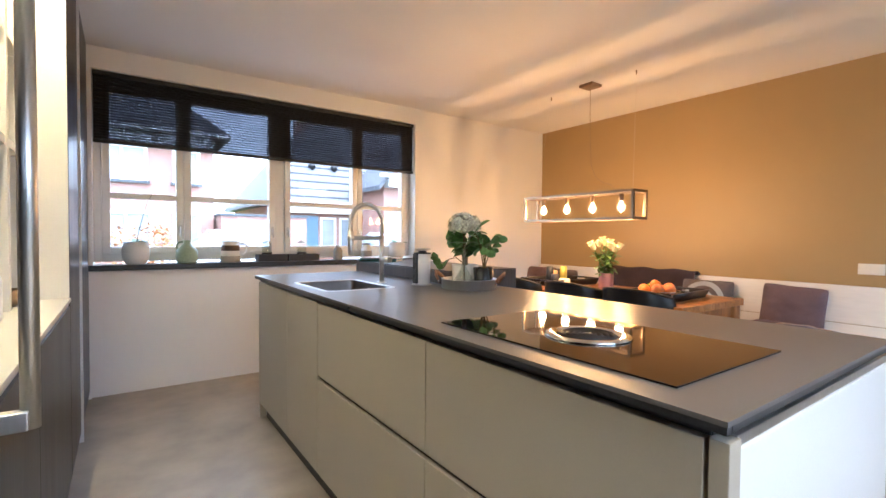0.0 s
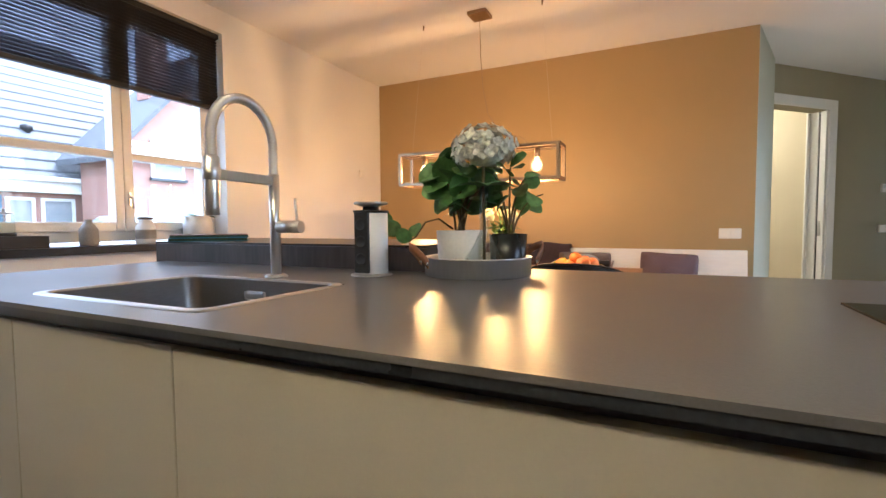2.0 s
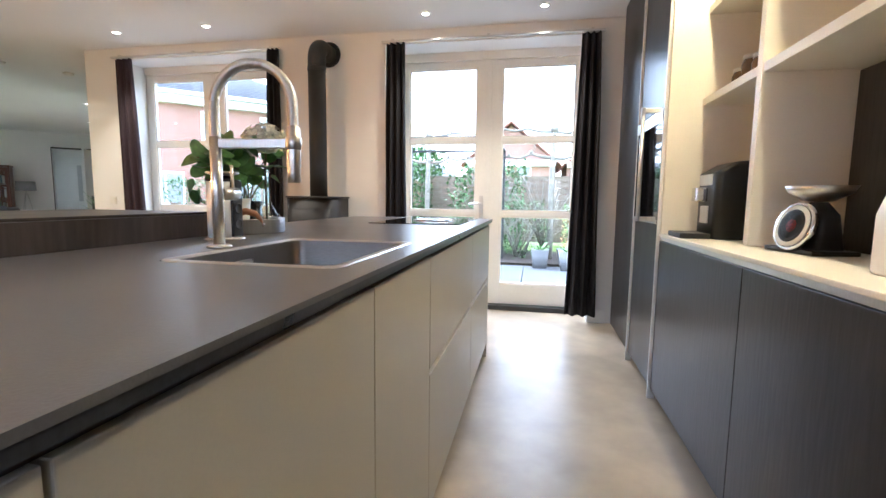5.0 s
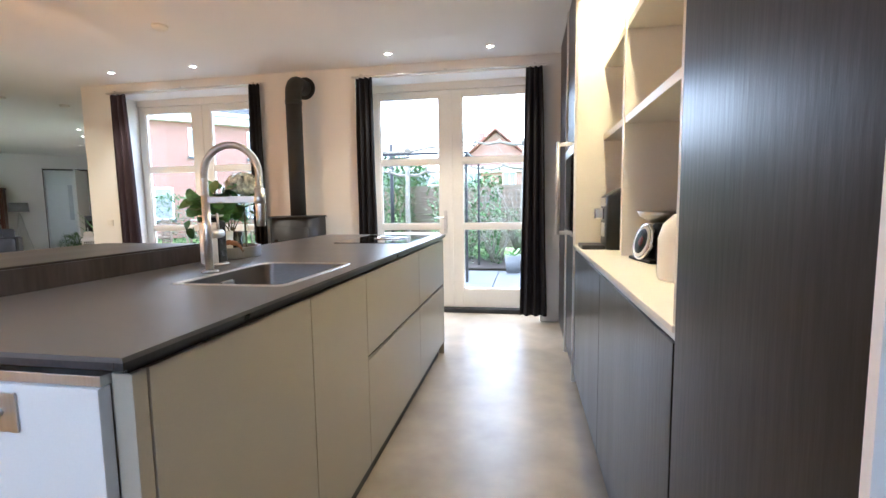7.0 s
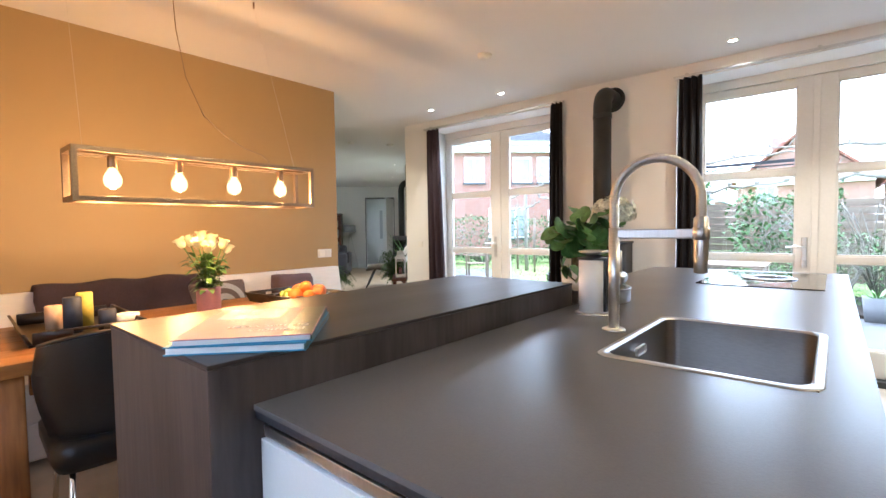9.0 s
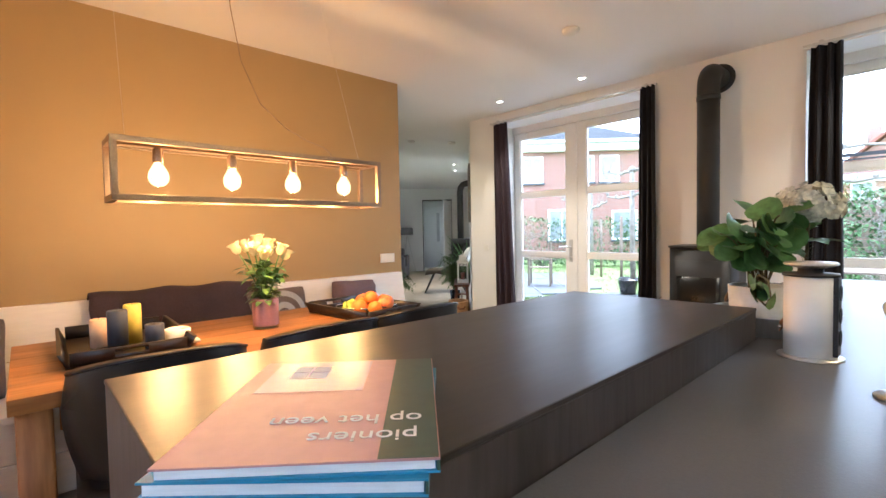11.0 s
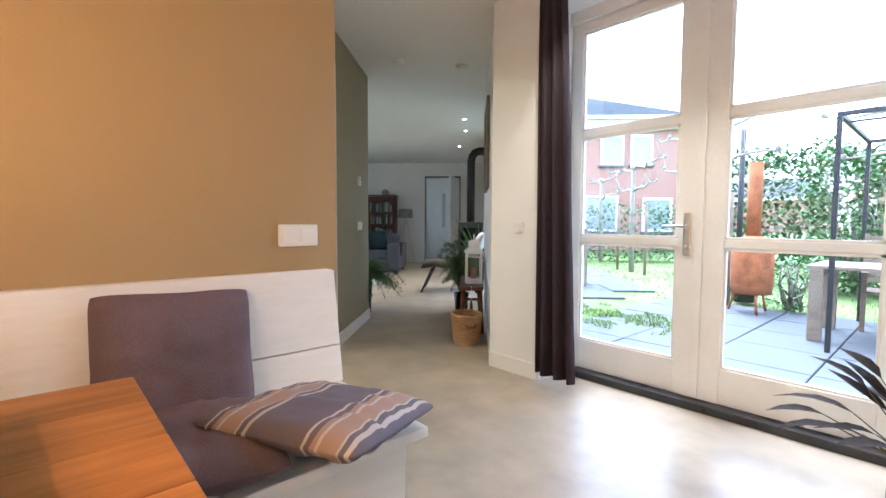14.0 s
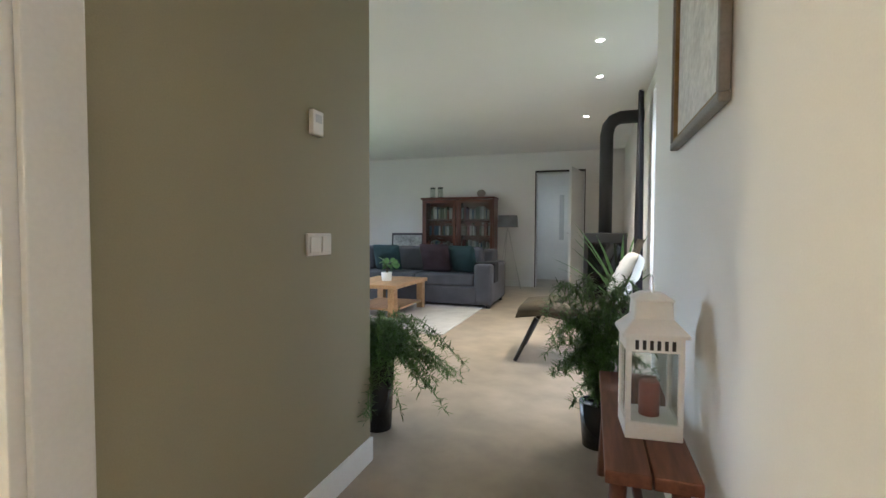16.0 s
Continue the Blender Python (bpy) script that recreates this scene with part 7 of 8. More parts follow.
part("print", add_lathe(bm_new(), [(0, 0), (0.05, 0.001), (0.05, 0.004), (0, 0.006)], 20, pose(-0.12, -0.135, 0.25, 95, 0, -40)), mat("orange print", (0.6, 0.14, 0.03), 0.5), tbin)
# added fill light and glowing shade, out of view, to brighten the hall
hl = new("hall_fill_light", bpy.data.lights.new("hall_fill_light", "POINT"))
hl.location, hl.data.energy, hl.data.color, hl.data.shadow_soft_size = wing(3.9, 5.6, 2.35).translation, 5.5, (1.0, 0.82, 0.52), 0.08
pl = thing("hall_fill_lamp", wing(3.9, 5.6, 2.6), "added round warm fill lamp, out of view in the hall", "lamp")
part("shade", add_lathe(bm_new(), [(0, -0.14), (0.09, -0.12), (0.12, -0.06), (0.10, -0.0005)], 24), glow("opal shade", (1.0, 0.85, 0.6), 3.0), pl)

# ---- outside ----
GZ = -0.10


def brick(name, c1, c2, mortar):
    m = mat(name, c1, 0.85, 0, 0.1, 0.8, 30, 0.0)
    nt = m.node_tree
    b = nt.nodes["Principled BSDF"]
    co = nt.nodes.new("ShaderNodeTexCoord")
    sep = nt.nodes.new("ShaderNodeSeparateXYZ")
    add = nt.nodes.new("ShaderNodeMath")
    com = nt.nodes.new("ShaderNodeCombineXYZ")
    nt.links.new(co.outputs["Object"], sep.inputs[0])
    nt.links.new(sep.outputs[0], add.inputs[0])
    nt.links.new(sep.outputs[1], add.inputs[1])
    nt.links.new(add.outputs[0], com.inputs[0])
    nt.links.new(sep.outputs[2], com.inputs[1])
    br = nt.nodes.new("ShaderNodeTexBrick")
    br.inputs["Scale"].default_value = 1.0
    br.inputs["Brick Width"].default_value, br.inputs["Row Height"].default_value, br.inputs["Mortar Size"].default_value = 0.21, 0.062, 0.008
    br.inputs["Color1"].default_value, br.inputs["Color2"].default_value, br.inputs["Mortar"].default_value = (*c1, 1), (*c2, 1), (*mortar, 1)
    nt.links.new(com.outputs[0], br.inputs[0])
    nt.links.new(br.outputs[0], b.inputs["Base Color"])
    bp = nt.nodes.new("ShaderNodeBump")
    bp.inputs["Strength"].default_value, bp.inputs["Distance"].default_value, bp.invert = 0.5, 0.01, True
    nt.links.new(br.outputs["Fac"], bp.inputs["Height"])
    nt.links.new(bp.outputs[0], b.inputs["Normal"])
    return m


M_BRICK = brick("orange red brick", (0.31, 0.135, 0.10), (0.36, 0.17, 0.125), (0.32, 0.28, 0.24))
M_BRICK2 = brick("pale red brick", (0.33, 0.15, 0.11), (0.38, 0.19, 0.14), (0.35, 0.31, 0.28))
M_ROOF = mat("dark slate tiles", (0.085, 0.09, 0.10), 0.6, 0, 0.15, 3, 30, 0.2)
M_ROOFRED = mat("red roof tiles", (0.22, 0.09, 0.06), 0.7, 0, 0.15, 3, 30, 0.2)
M_GRASS = mat("lawn grass", (0.085, 0.135, 0.030), 0.9, 0, 0.3, 1.2, 60, 0.6, tint=(0.13, 0.19, 0.045))
M_PAVE = mat("grey concrete slab", (0.080, 0.086, 0.092), 0.8, 0, 0.15, 2.5, 60, 0.25)
M_ASPH = mat("grey street paving", (0.10, 0.095, 0.09), 0.9, 0, 0.15, 2, 60, 0.3)
M_FENCE = wood("weathered fence boards", (0.13, 0.10, 0.075), (0.24, 0.19, 0.14), 0.85, 5, "x", 0.3)
M_HEDGE = mat("hedge leaf", (0.030, 0.075, 0.020), 0.7, 0, 0.4, 8, 50, 0.2, tint=(0.06, 0.13, 0.035))
M_BEECH = mat("brown beech leaf", (0.30, 0.13, 0.05), 0.8, 0, 0.4, 8, 50, 0.2, tint=(0.42, 0.22, 0.09))
M_BARK = mat("grey bark", (0.24, 0.22, 0.18), 0.9, 0, 0.25, 9, 60, 0.6)
M_RUST = mat("rusted steel", (0.26, 0.09, 0.03), 0.85, 0, 0.35, 6, 60, 0.3)
M_TEAK = wood("weathered teak", (0.16, 0.12, 0.085), (0.27, 0.21, 0.15), 0.8, 6, "x", 0.2)
M_STONEPOT = mat("weathered grey stone pot", (0.16, 0.165, 0.17), 0.7, 0, 0.12, 6, 90, 0.1)
# the reflected sky is put into the pale base colour of these panes
M_SKY_GLASS = mat("sky-pale house window glass", (0.28, 0.30, 0.32), 0.12, 0, 0.1, 3, 30, 0.0)

bm = bm_new()
bmesh.ops.create_grid(bm, x_segments=40, y_segments=40, size=300)
ground = structure("ground", bm, M_GRASS, "mown green lawn that runs to the horizon", "ground")
ground.location = (0, 0, GZ - 0.04)
slab_me = None


def slab_part(m, parent):
    global slab_me
    if slab_me is None:
        slab_me = mesh_of(add_box(bm_new(), -0.370, 0.370, -0.370, 0.370, -0.05, 0.0, 0.006, 1), "slab", M_PAVE)
    ob = new("slab", slab_me)
    ob.parent = parent
    ob.matrix_local = m
    return ob


terrace = thing("pavement_terrace", pose(0, 0, 0), "grey concrete slab terrace behind the house", "pavement", kind="structure")
rng = random.Random(6)
for i in range(11):
    for j in range(6):
        if j == 5 and i < 7:
            continue
        slab_part(pose(-2.0 + 0.75 * i, -1.72 - 0.75 * j, GZ + rng.uniform(-0.003, 0.003), rng.uniform(-0.2, 0.2), rng.uniform(-0.2, 0.2)), terrace)
for i in range(10):
    for j in range(3):
        p = wing(5.6 + 0.75 * i, 1.85 - 0.75 * j).translation
        if p.y < -6.0 or p.x > 6.4:
            if p.y < -1.8:
                slab_part(wing(5.6 + 0.75 * i, 1.85 - 0.75 * j, GZ - 0.006 + rng.uniform(-0.002, 0.002)), terrace)

# moss and grass that has crept over the slabs near the corner of the house
bm = bm_new()
for k in range(3000):
    a, q = rng.uniform(0, 6.28), rng.random() ** 0.6
    x, y = 5.75 + 0.95 * q * math.cos(a), -3.75 + 0.62 * q * math.sin(a) - 0.25 * q * math.cos(a)
    if noise.noise(Vector((x * 2.2, y * 2.2, 3.0))) < -0.12:
        continue
    b, h = rng.uniform(0, 6.28), rng.uniform(0.015, 0.05)
    dx, dy = 0.008 * math.cos(b), 0.008 * math.sin(b)
    bm.faces.new([bm.verts.new(p) for p in ((x - dx, y - dy, GZ), (x + dx, y + dy, GZ), (x + 3 * dy, y - 3 * dx, GZ + h))])
tagged(part("moss_patch", bm, M_GRASS), "ragged patch of grass and moss on the terrace slabs", "grass", "", "stuff")

# grass blades near the terrace
bm = bm_new()
for k in range(9000):
    x, y = rng.uniform(-4, 11), rng.uniform(-13, -5.6)
    a, h = rng.uniform(0, 6.28), rng.uniform(0.03, 0.075)
    dx, dy = 0.006 * math.cos(a), 0.006 * math.sin(a)
    v = [bm.verts.new(q) for q in ((x - dx, y - dy, GZ - 0.04), (x + dx, y + dy, GZ - 0.04), (x + 3 * dy + rng.uniform(-0.02, 0.02), y - 3 * dx, GZ - 0.04 + h))]
    bm.faces.new(v)
tagged(part("grass_blades", bm, M_GRASS), "short green grass blades on the lawn", "grass", "", "stuff")


def window_on(parent, x, z, w, h, y=0.0, bars=1, mat_f=M_TRIM):
    fr = part("window", bm_new(), mat_f, parent)
    bm = bm_new()
    for x0, x1, z0, z1 in ((x - w / 2, x - w / 2 + 0.09, z, z + h), (x + w / 2 - 0.09, x + w / 2, z, z + h), (x - w / 2 + 0.09, x + w / 2 - 0.09, z, z + 0.09), (x - w / 2 + 0.09, x + w / 2 - 0.09, z + h - 0.09, z + h)):
        add_box(bm, x0, x1, y - 0.05, y + 0.04, z0, z1)
    for k in range(1, bars + 1):
        xx = x - w / 2 + w * k / (bars + 1)
        add_box(bm, xx - 0.035, xx + 0.035, y - 0.045, y + 0.04, z + 0.091, z + h - 0.091)
    fr.data = mesh_of(bm, "window", mat_f)
    part("pane", add_box(bm_new(), x - w / 2 + 0.05, x + w / 2 - 0.05, y - 0.01, y + 0.005, z + 0.05, z + h - 0.05), M_SKY_GLASS, fr)
    part("window_sill", add_box(bm_new(), x - w / 2 - 0.06, x + w / 2 + 0.06, y - 0.12, y - 0.002, z - 0.09, z - 0.002), M_PAVE, fr)


def house(m, w, d, eave, ridge, wmat, rmat, windows, label, gable=False, door=None):
    """A brick house; its front runs along x from 0 and faces negative y."""
    h = thing("house", m, label, "house", "houses around")
    part("wall", add_box(bm_new(), 0, w, 0.06, d, 0, eave), wmat, h)
    bm = bm_new()
    o = 0.45
    if gable:
        part("gable", add_loft(bm_new(), [[(0, y, eave + 0.001), (w, y, eave + 0.001), (w / 2, y, ridge - 0.15)] for y in (0.06, d)]), wmat, h)
        for s in (0, 1):
            e0 = (-o if s == 0 else w + o, eave - o * (ridge - eave) / (w / 2))
            sec = [(e0[0], e0[1]), (w / 2, ridge), (w / 2, ridge + 0.18), (e0[0], e0[1] + 0.18)]
            add_loft(bm, [[(x, y, z) for x, z in sec] for y in (-o, d + o)])
        courses = int((ridge - eave) * 1.6 / 0.34)
    else:
        inset = min(w, d) * 0.38
        add_loft(bm, [[(-o, -o, eave), (w + o, -o, eave), (w + o, d + o, eave), (-o, d + o, eave)], [(-o, -o, eave + 0.15), (w + o, -o, eave + 0.15), (w + o, d + o, eave + 0.15), (-o, d + o, eave + 0.15)],
                      [(inset, d / 2 - 0.05, ridge), (w - inset, d / 2 - 0.05, ridge), (w - inset, d / 2 + 0.05, ridge), (inset, d / 2 + 0.05, ridge)]])
    for f in bm.faces:
        f.smooth = False
    roof = part("roof", bm, rmat, h)
    if not gable:
        n = 16
        for k in range(n):
            t = (k + 0.5) / n
            z = eave + 0.15 + (ridge - eave - 0.15) * t
            y = -o + (d / 2 + o) * t
            x0 = -o + (min(w, d) * 0.38 + o) * t
            part("tile_course", add_box(bm_new(), x0 + 0.02, w - x0 - 0.02, y - 0.05, y + 0.05, z - 0.03, z + 0.035, 0.008, 1), rmat, roof)
    part("gutter", add_box(bm_new(), -o, w + o, -o - 0.12, -o - 0.002, eave - 0.02, eave + 0.12, 0.02), M_TRIM, roof)
    part("fascia", add_box(bm_new(), 0.0, w, -o + 0.1, 0.055, eave - 0.35, eave - 0.002), M_TRIM, h, "white painted fascia")
    part("chimney", add_box(bm_new(), w * 0.22, w * 0.22 + 0.7, d / 2 - 0.3, d / 2 + 0.3, ridge - 1.8, ridge + 0.5), wmat, roof)
    for x, z, ww, hh, bars in windows:
        window_on(h, x, z, ww, hh, 0.05, bars)
    if door:
        part("door", add_box(bm_new(), door - 0.5, door + 0.5, 0.02, 0.058, 0, 2.15, 0.01), mat("blue grey door paint", (0.10, 0.17, 0.24), 0.4), h, "blue grey front door")
    return h


house(wing(20.5, 3.6, GZ, -90), 9.05, 8.0, 5.35, 7.4, M_BRICK, M_ROOF, [(1.2, 3.55, 1.0, 1.25, 1), (3.9, 3.55, 1.0, 1.25, 1), (6.3, 3.55, 0.95, 1.25, 0), (7.5, 3.55, 0.9, 1.25, 0), (2.0, 0.8, 1.4, 1.4, 1), (5.6, 0.8, 2.0, 1.5, 2), (8.2, 0.8, 1.2, 1.4, 0)],
      "two-storey red brick house with a dark hipped roof behind the garden")
house(pose(6.0, -34, GZ, 0, 0, 180), 7.0, 9.0, 4.2, 7.2, M_BRICK2, M_ROOFRED, [(1.7, 2.6, 1.1, 1.25, 1), (4.6, 2.6, 1.1, 1.25, 1), (3.2, 0.8, 1.6, 1.4, 2)], "pale red brick house with a gabled roof beyond the fence", True)
house(pose(-2.0, -36, GZ, 0, 0, 180), 7.0, 9.0, 4.2, 7.0, M_BRICK2, M_ROOFRED, [(1.7, 2.6, 1.1, 1.25, 1), (4.6, 2.6, 1.1, 1.25, 1)], "pale red brick house with a red gabled roof beyond the fence", True)
house(pose(-10.0, -33, GZ, 0, 0, 180), 7.5, 9.0, 4.2, 7.0, M_BRICK2, M_ROOF, [(1.7, 2.6, 1.1, 1.25, 1), (4.6, 2.6, 1.1, 1.25, 1)], "pale red brick house with a dark gabled roof beyond the fence", True)
house(pose(30.0, -72, GZ, 0, 0, 180), 16.0, 9.0, 4.6, 7.4, M_BRICK2, M_ROOF, [(2.0, 3.0, 1.1, 1.3, 1), (5.6, 3.0, 1.1, 1.3, 1)], "red brick house with a dark roof far behind the lawn")
# across the street
house(pose(-6.5, 17.0, GZ), 9.05, 8.0, 4.5, 8.0, M_BRICK2, M_ROOF, [(1.8, 3.0, 1.4, 1.1, 1), (4.2, 3.0, 1.4, 1.1, 1), (6.5, 3.0, 1.35, 1.1, 1), (8.25, 3.0, 0.8, 1.1, 0), (2.6, 0.75, 2.0, 1.3, 2), (6.6, 0.75, 1.4, 1.3, 1), (8.25, 0.75, 0.8, 1.3, 0)],
      "red brick house with white windows across the street")
house(pose(5.15, 18.5, GZ), 9.0, 9.0, 2.6, 8.2, M_BRICK2, M_ROOF, [(2.0, 0.8, 0.7, 1.3, 0), (2.95, 0.8, 0.9, 1.3, 0)], "low brick house with a tall slate roof across the street", False, 1.08)
house(pose(8.45, 15.9, GZ), 6.4, 2.0, 3.6, 7.2, M_BRICK2, M_ROOF, [(1.55, 2.75, 1.1, 1.25, 0), (4.6, 2.75, 1.1, 1.25, 0), (1.7, 0.7, 1.6, 1.4, 1), (4.6, 0.7, 1.6, 1.4, 1)], "brick gabled front wing of the low house across the street", True)
house(pose(17.5, 16.5, GZ), 8.0, 8.0, 5.4, 8.6, M_BRICK, M_ROOF, [(2.0, 3.3, 1.4, 1.4, 1), (5.5, 3.3, 1.4, 1.4, 1), (2.5, 0.9, 2.0, 1.5, 2), (5.8, 0.9, 1.4, 1.4, 1)], "red brick corner house across the street")
for x in (6.75, 7.75):
    v = thing("roof_vent", pose(x, 19.4, GZ + 3.85), "small dark vent pipe on the slate roof", "roof vent", "roof vents")
    part("pipe", add_lathe(bm_new(), [(0.09, 0), (0.09, 0.4), (0.16, 0.42), (0.16, 0.55), (0, 0.62)], 12), M_BLACK, v)
gw = thing("garden_wall", pose(2.65, 16.2, GZ), "low pale brick garage wall between the houses", "wall")
part("wall", add_box(bm_new(), 0, 2.8, 0, 4.0, 0, 1.95), M_BRICK2, gw)
part("coping", add_box(bm_new(), -0.05, 2.85, -0.05, 4.05, 1.951, 2.03), M_PAVE, gw)
structure("road", add_box(bm_new(), -80, 80, 8.6, 14.0, GZ - 0.10, GZ - 0.02), M_ASPH, "grey paved street in front of the house", "road")
structure("pavement", add_box(bm_new(), -80, 80, 4.9, 8.5, GZ - 0.10, GZ + 0.06), M_PAVE, "grey pavement in front of the house", "pavement")
structure("pavement_far", add_box(bm_new(), -80, 80, 14.1, 16.1, GZ - 0.10, GZ + 0.06), M_PAVE, "grey pavement across the street", "pavement")


def leafy(name, m, size, n, material, label, category, leaf=0.06, seed=0, core=True, stems=True):
    """A shrub or hedge of many leaves in a rounded, uneven block."""
    rng = random.Random(seed)
    sx, sy, sz = size
    t = thing(name, m, label, category)
    bm = bm_new()
    for k in range(n):
        u = [rng.uniform(-1, 1) for _ in range(3)]
        s = max(abs(u[0]), abs(u[1]), abs(u[2]))
        f = rng.uniform(0.72, 1.0) / max(0.3, s) if rng.random() < 0.8 else 1
        q = Vector((u[0] * f * sx / 2, u[1] * f * sy / 2, sz / 2 + u[2] * f * sz / 2))
        q *= 1 + 0.12 * noise.noise(q * 1.7 + Vector((seed, 0, 0)))
        if q.z < 0.02:
            q.z = rng.uniform(0.02, 0.3)
        add_leaf(bm, q, (rng.uniform(-1, 1), rng.uniform(-1, 1), rng.uniform(-0.6, 1)), leaf * rng.uniform(0.7, 1.3), leaf * 0.6, 0.2)
    part("foliage", bm, material, t)
    if stems:
        bm = bm_new()
        for k in range(16):
            a = rng.uniform(0, 6.28)
            add_tube(bm, [(0.1 * math.cos(a), 0.1 * math.sin(a), 0), (rng.uniform(-0.3, 0.3) * sx, rng.uniform(-0.3, 0.3) * sy, sz * 0.5), (rng.uniform(-0.42, 0.42) * sx, rng.uniform(-0.42, 0.42) * sy, sz * 0.9)], 0.018, 5, 0.005)
        part("branches", bm, M_BARK, t)
    return t


leafy("beech_hedge", pose(-0.95, 9.0, GZ), (3.4, 0.6, 1.40), 2600, M_BEECH, "brown beech hedge along the street", "hedge", 0.085, 1)
leafy("hedge", wing(15.6, 0.2, GZ, 0), (0.9, 7.5, 1.75), 5200, M_HEDGE, "dark green clipped hedge at the end of the lawn", "hedge", 0.10, 2)
leafy("shrub", pose(1.55, -7.6, GZ), (1.7, 1.3, 2.0), 2200, M_HEDGE, "rounded green shrub in front of the fence", "shrub", 0.10, 3)
leafy("shrub", pose(6.3, -15.0, GZ), (4.2, 2.2, 3.3), 8000, M_HEDGE, "tall green shrub behind the lawn", "shrub", 0.15, 4)
leafy("shrub", pose(4.0, -8.9, GZ), (1.5, 1.3, 2.3), 3200, M_HEDGE, "green garden shrub beside the terrace", "shrub", 0.10, 9)
leafy("shrub", pose(-0.9, -8.0, GZ), (1.4, 1.0, 1.1), 1100, M_LEAF2, "small bright green shrub at the fence", "shrub", 0.08, 5)
leafy("shrub", pose(4.35, -6.0, GZ), (0.6, 0.6, 0.7), 500, M_LEAF2, "small green shrub beside the fire column", "shrub", 0.07, 6)
bs = thing("bare_shrub", pose(0.25, -6.6, GZ), "bare twiggy shrub in front of the fence", "shrub")
rng = random.Random(12)
for k in range(34):
    a, r = rng.uniform(0, 6.28), rng.uniform(0.2, 0.75)
    h = rng.uniform(0.8, 1.7)
    part("twig", add_tube(bm_new(), [(0, 0, 0), (r * 0.4 * math.cos(a), r * 0.4 * math.sin(a), h * 0.6), (r * math.cos(a + 0.3), r * math.sin(a + 0.3), h), (r * 1.2 * math.cos(a + 0.6), r * 1.2 * math.sin(a + 0.6), h * 0.85)], 0.011, 5, 0.003), M_BARK, bs)

fence = thing("fence", pose(-9.0, -9.4, GZ), "weathered horizontal board garden fence", "fence")
for i in range(8):
    part("post", add_box(bm_new(), 1.8 * i - 0.05, 1.8 * i + 0.05, 0.0, 0.1, 0, 1.9, 0.006, 1), M_FENCE, fence)
board_me = mesh_of(add_box(bm_new(), 0, 1.69, -0.012, 0.012, 0, 0.155, 0.003, 1), "board", M_FENCE)
for i in range(7):
    for k in range(11):
        ob = new("board", board_me)
        ob.parent = fence
        ob.matrix_local = pose(1.8 * i + 0.055, 0.05 + (0.012 if k % 2 else -0.012), 0.05 + 0.162 * k)


def pollard(m, h, label, seed, reach=1.5):
    """A trained plane tree: a stem and knobbly level arms."""
    rng = random.Random(seed)
    t = thing("pollard_tree", m, label, "tree", "trained plane trees")
    path = [(0, 0, 0), (0.02, 0.01, h * 0.5), (-0.01, 0.02, h)]
    trunk = part("trunk", add_tube(bm_new(), path, 0.062, 10, 0.045), M_BARK, t)
    for s in (-1, 1):
        for z, l in ((h - 0.05, reach), (h - 0.55, reach * 0.85)):
            pts = [Vector((0, 0, z))]
            for k in range(1, 7):
                pts.append(Vector((s * l * k / 6, rng.uniform(-0.06, 0.06), z + 0.10 * k / 6 + rng.uniform(-0.05, 0.05))))
            limb = part("limb", add_tube(bm_new(), pts, 0.034, 8, 0.013), M_BARK, t)
            for k in (2, 4, 6):
                part("knob", add_ball(bm_new(), rng.uniform(0.026, 0.044), pts[k] + Vector((0, 0, 0.03)), (1.1, 0.9, 1), 10, 7), M_BARK, limb)
            for k in range(7):
                p = pts[rng.choice((2, 3, 4, 5, 6))]
                part("twig", add_tube(bm_new(), [p, p + Vector((rng.uniform(-0.1, 0.1), rng.uniform(-0.06, 0.06), 0.12)), p + Vector((rng.uniform(-0.2, 0.2), rng.uniform(-0.1, 0.1), rng.uniform(0.2, 0.4)))], 0.008, 5, 0.003), M_BARK, limb)
    part("head", add_ball(bm_new(), 0.075, (-0.01, 0.02, h), (1.1, 1, 0.9), 12, 8), M_BARK, t)
    return t


pollard(pose(5.5, -6.1, GZ, 0, 0, -38), 2.55, "bare trained plane tree with level arms beside the terrace", 1)
pollard(pose(8.0, -8.9, GZ, 0, 0, -42), 2.45, "bare trained plane tree with level arms on the lawn", 2)
pollard(pose(10.2, -11.4, GZ, 0, 0, -42), 2.45, "bare trained plane tree with level arms farther on the lawn", 3)
pollard(pose(0.15, -6.0, GZ, 0, 0, 5), 2.55, "bare trained plane tree with level arms before the fence", 4)
pollard(pose(2.7, -6.3, GZ, 0, 0, -3), 2.5, "bare trained plane tree with level arms near the shrub", 5)
for x, y in ((5.05, -5.7), (5.9, -6.4), (7.5, -8.5), (8.5, -9.2)):
    tagged(part("tree_stake", add_tube(bm_new(), [(x, y, GZ), (x, y, 1.5)], 0.035, 8), M_FENCE), "round wooden tree stake on the lawn", "stake", "tree stakes")
for x, y, r in ((5.45, -5.75, 0.20), (5.0, -6.3, 0.22), (5.62, -6.15, 0.20), (-0.15, -5.4, 0.2), (-0.7, -5.3, 0.22)):
    tp = thing("garden_pot", pose(x, y, GZ), "round dark grey garden pot on the terrace", "pot", "garden pots")
    part("pot", add_lathe(bm_new(), [(0, 0), (r * 0.7, 0), (r, r * 1.4), (r * 1.05, r * 1.45), (r * 0.93, r * 1.45), (r * 0.9, r * 1.3), (0, r * 1.28)], 24), M_DARKPOT if x > 0 else M_STONEPOT, tp)
fc = thing("fire_column", pose(4.70, -5.42, GZ), "rusted steel garden fire column with a chimney", "fire column")
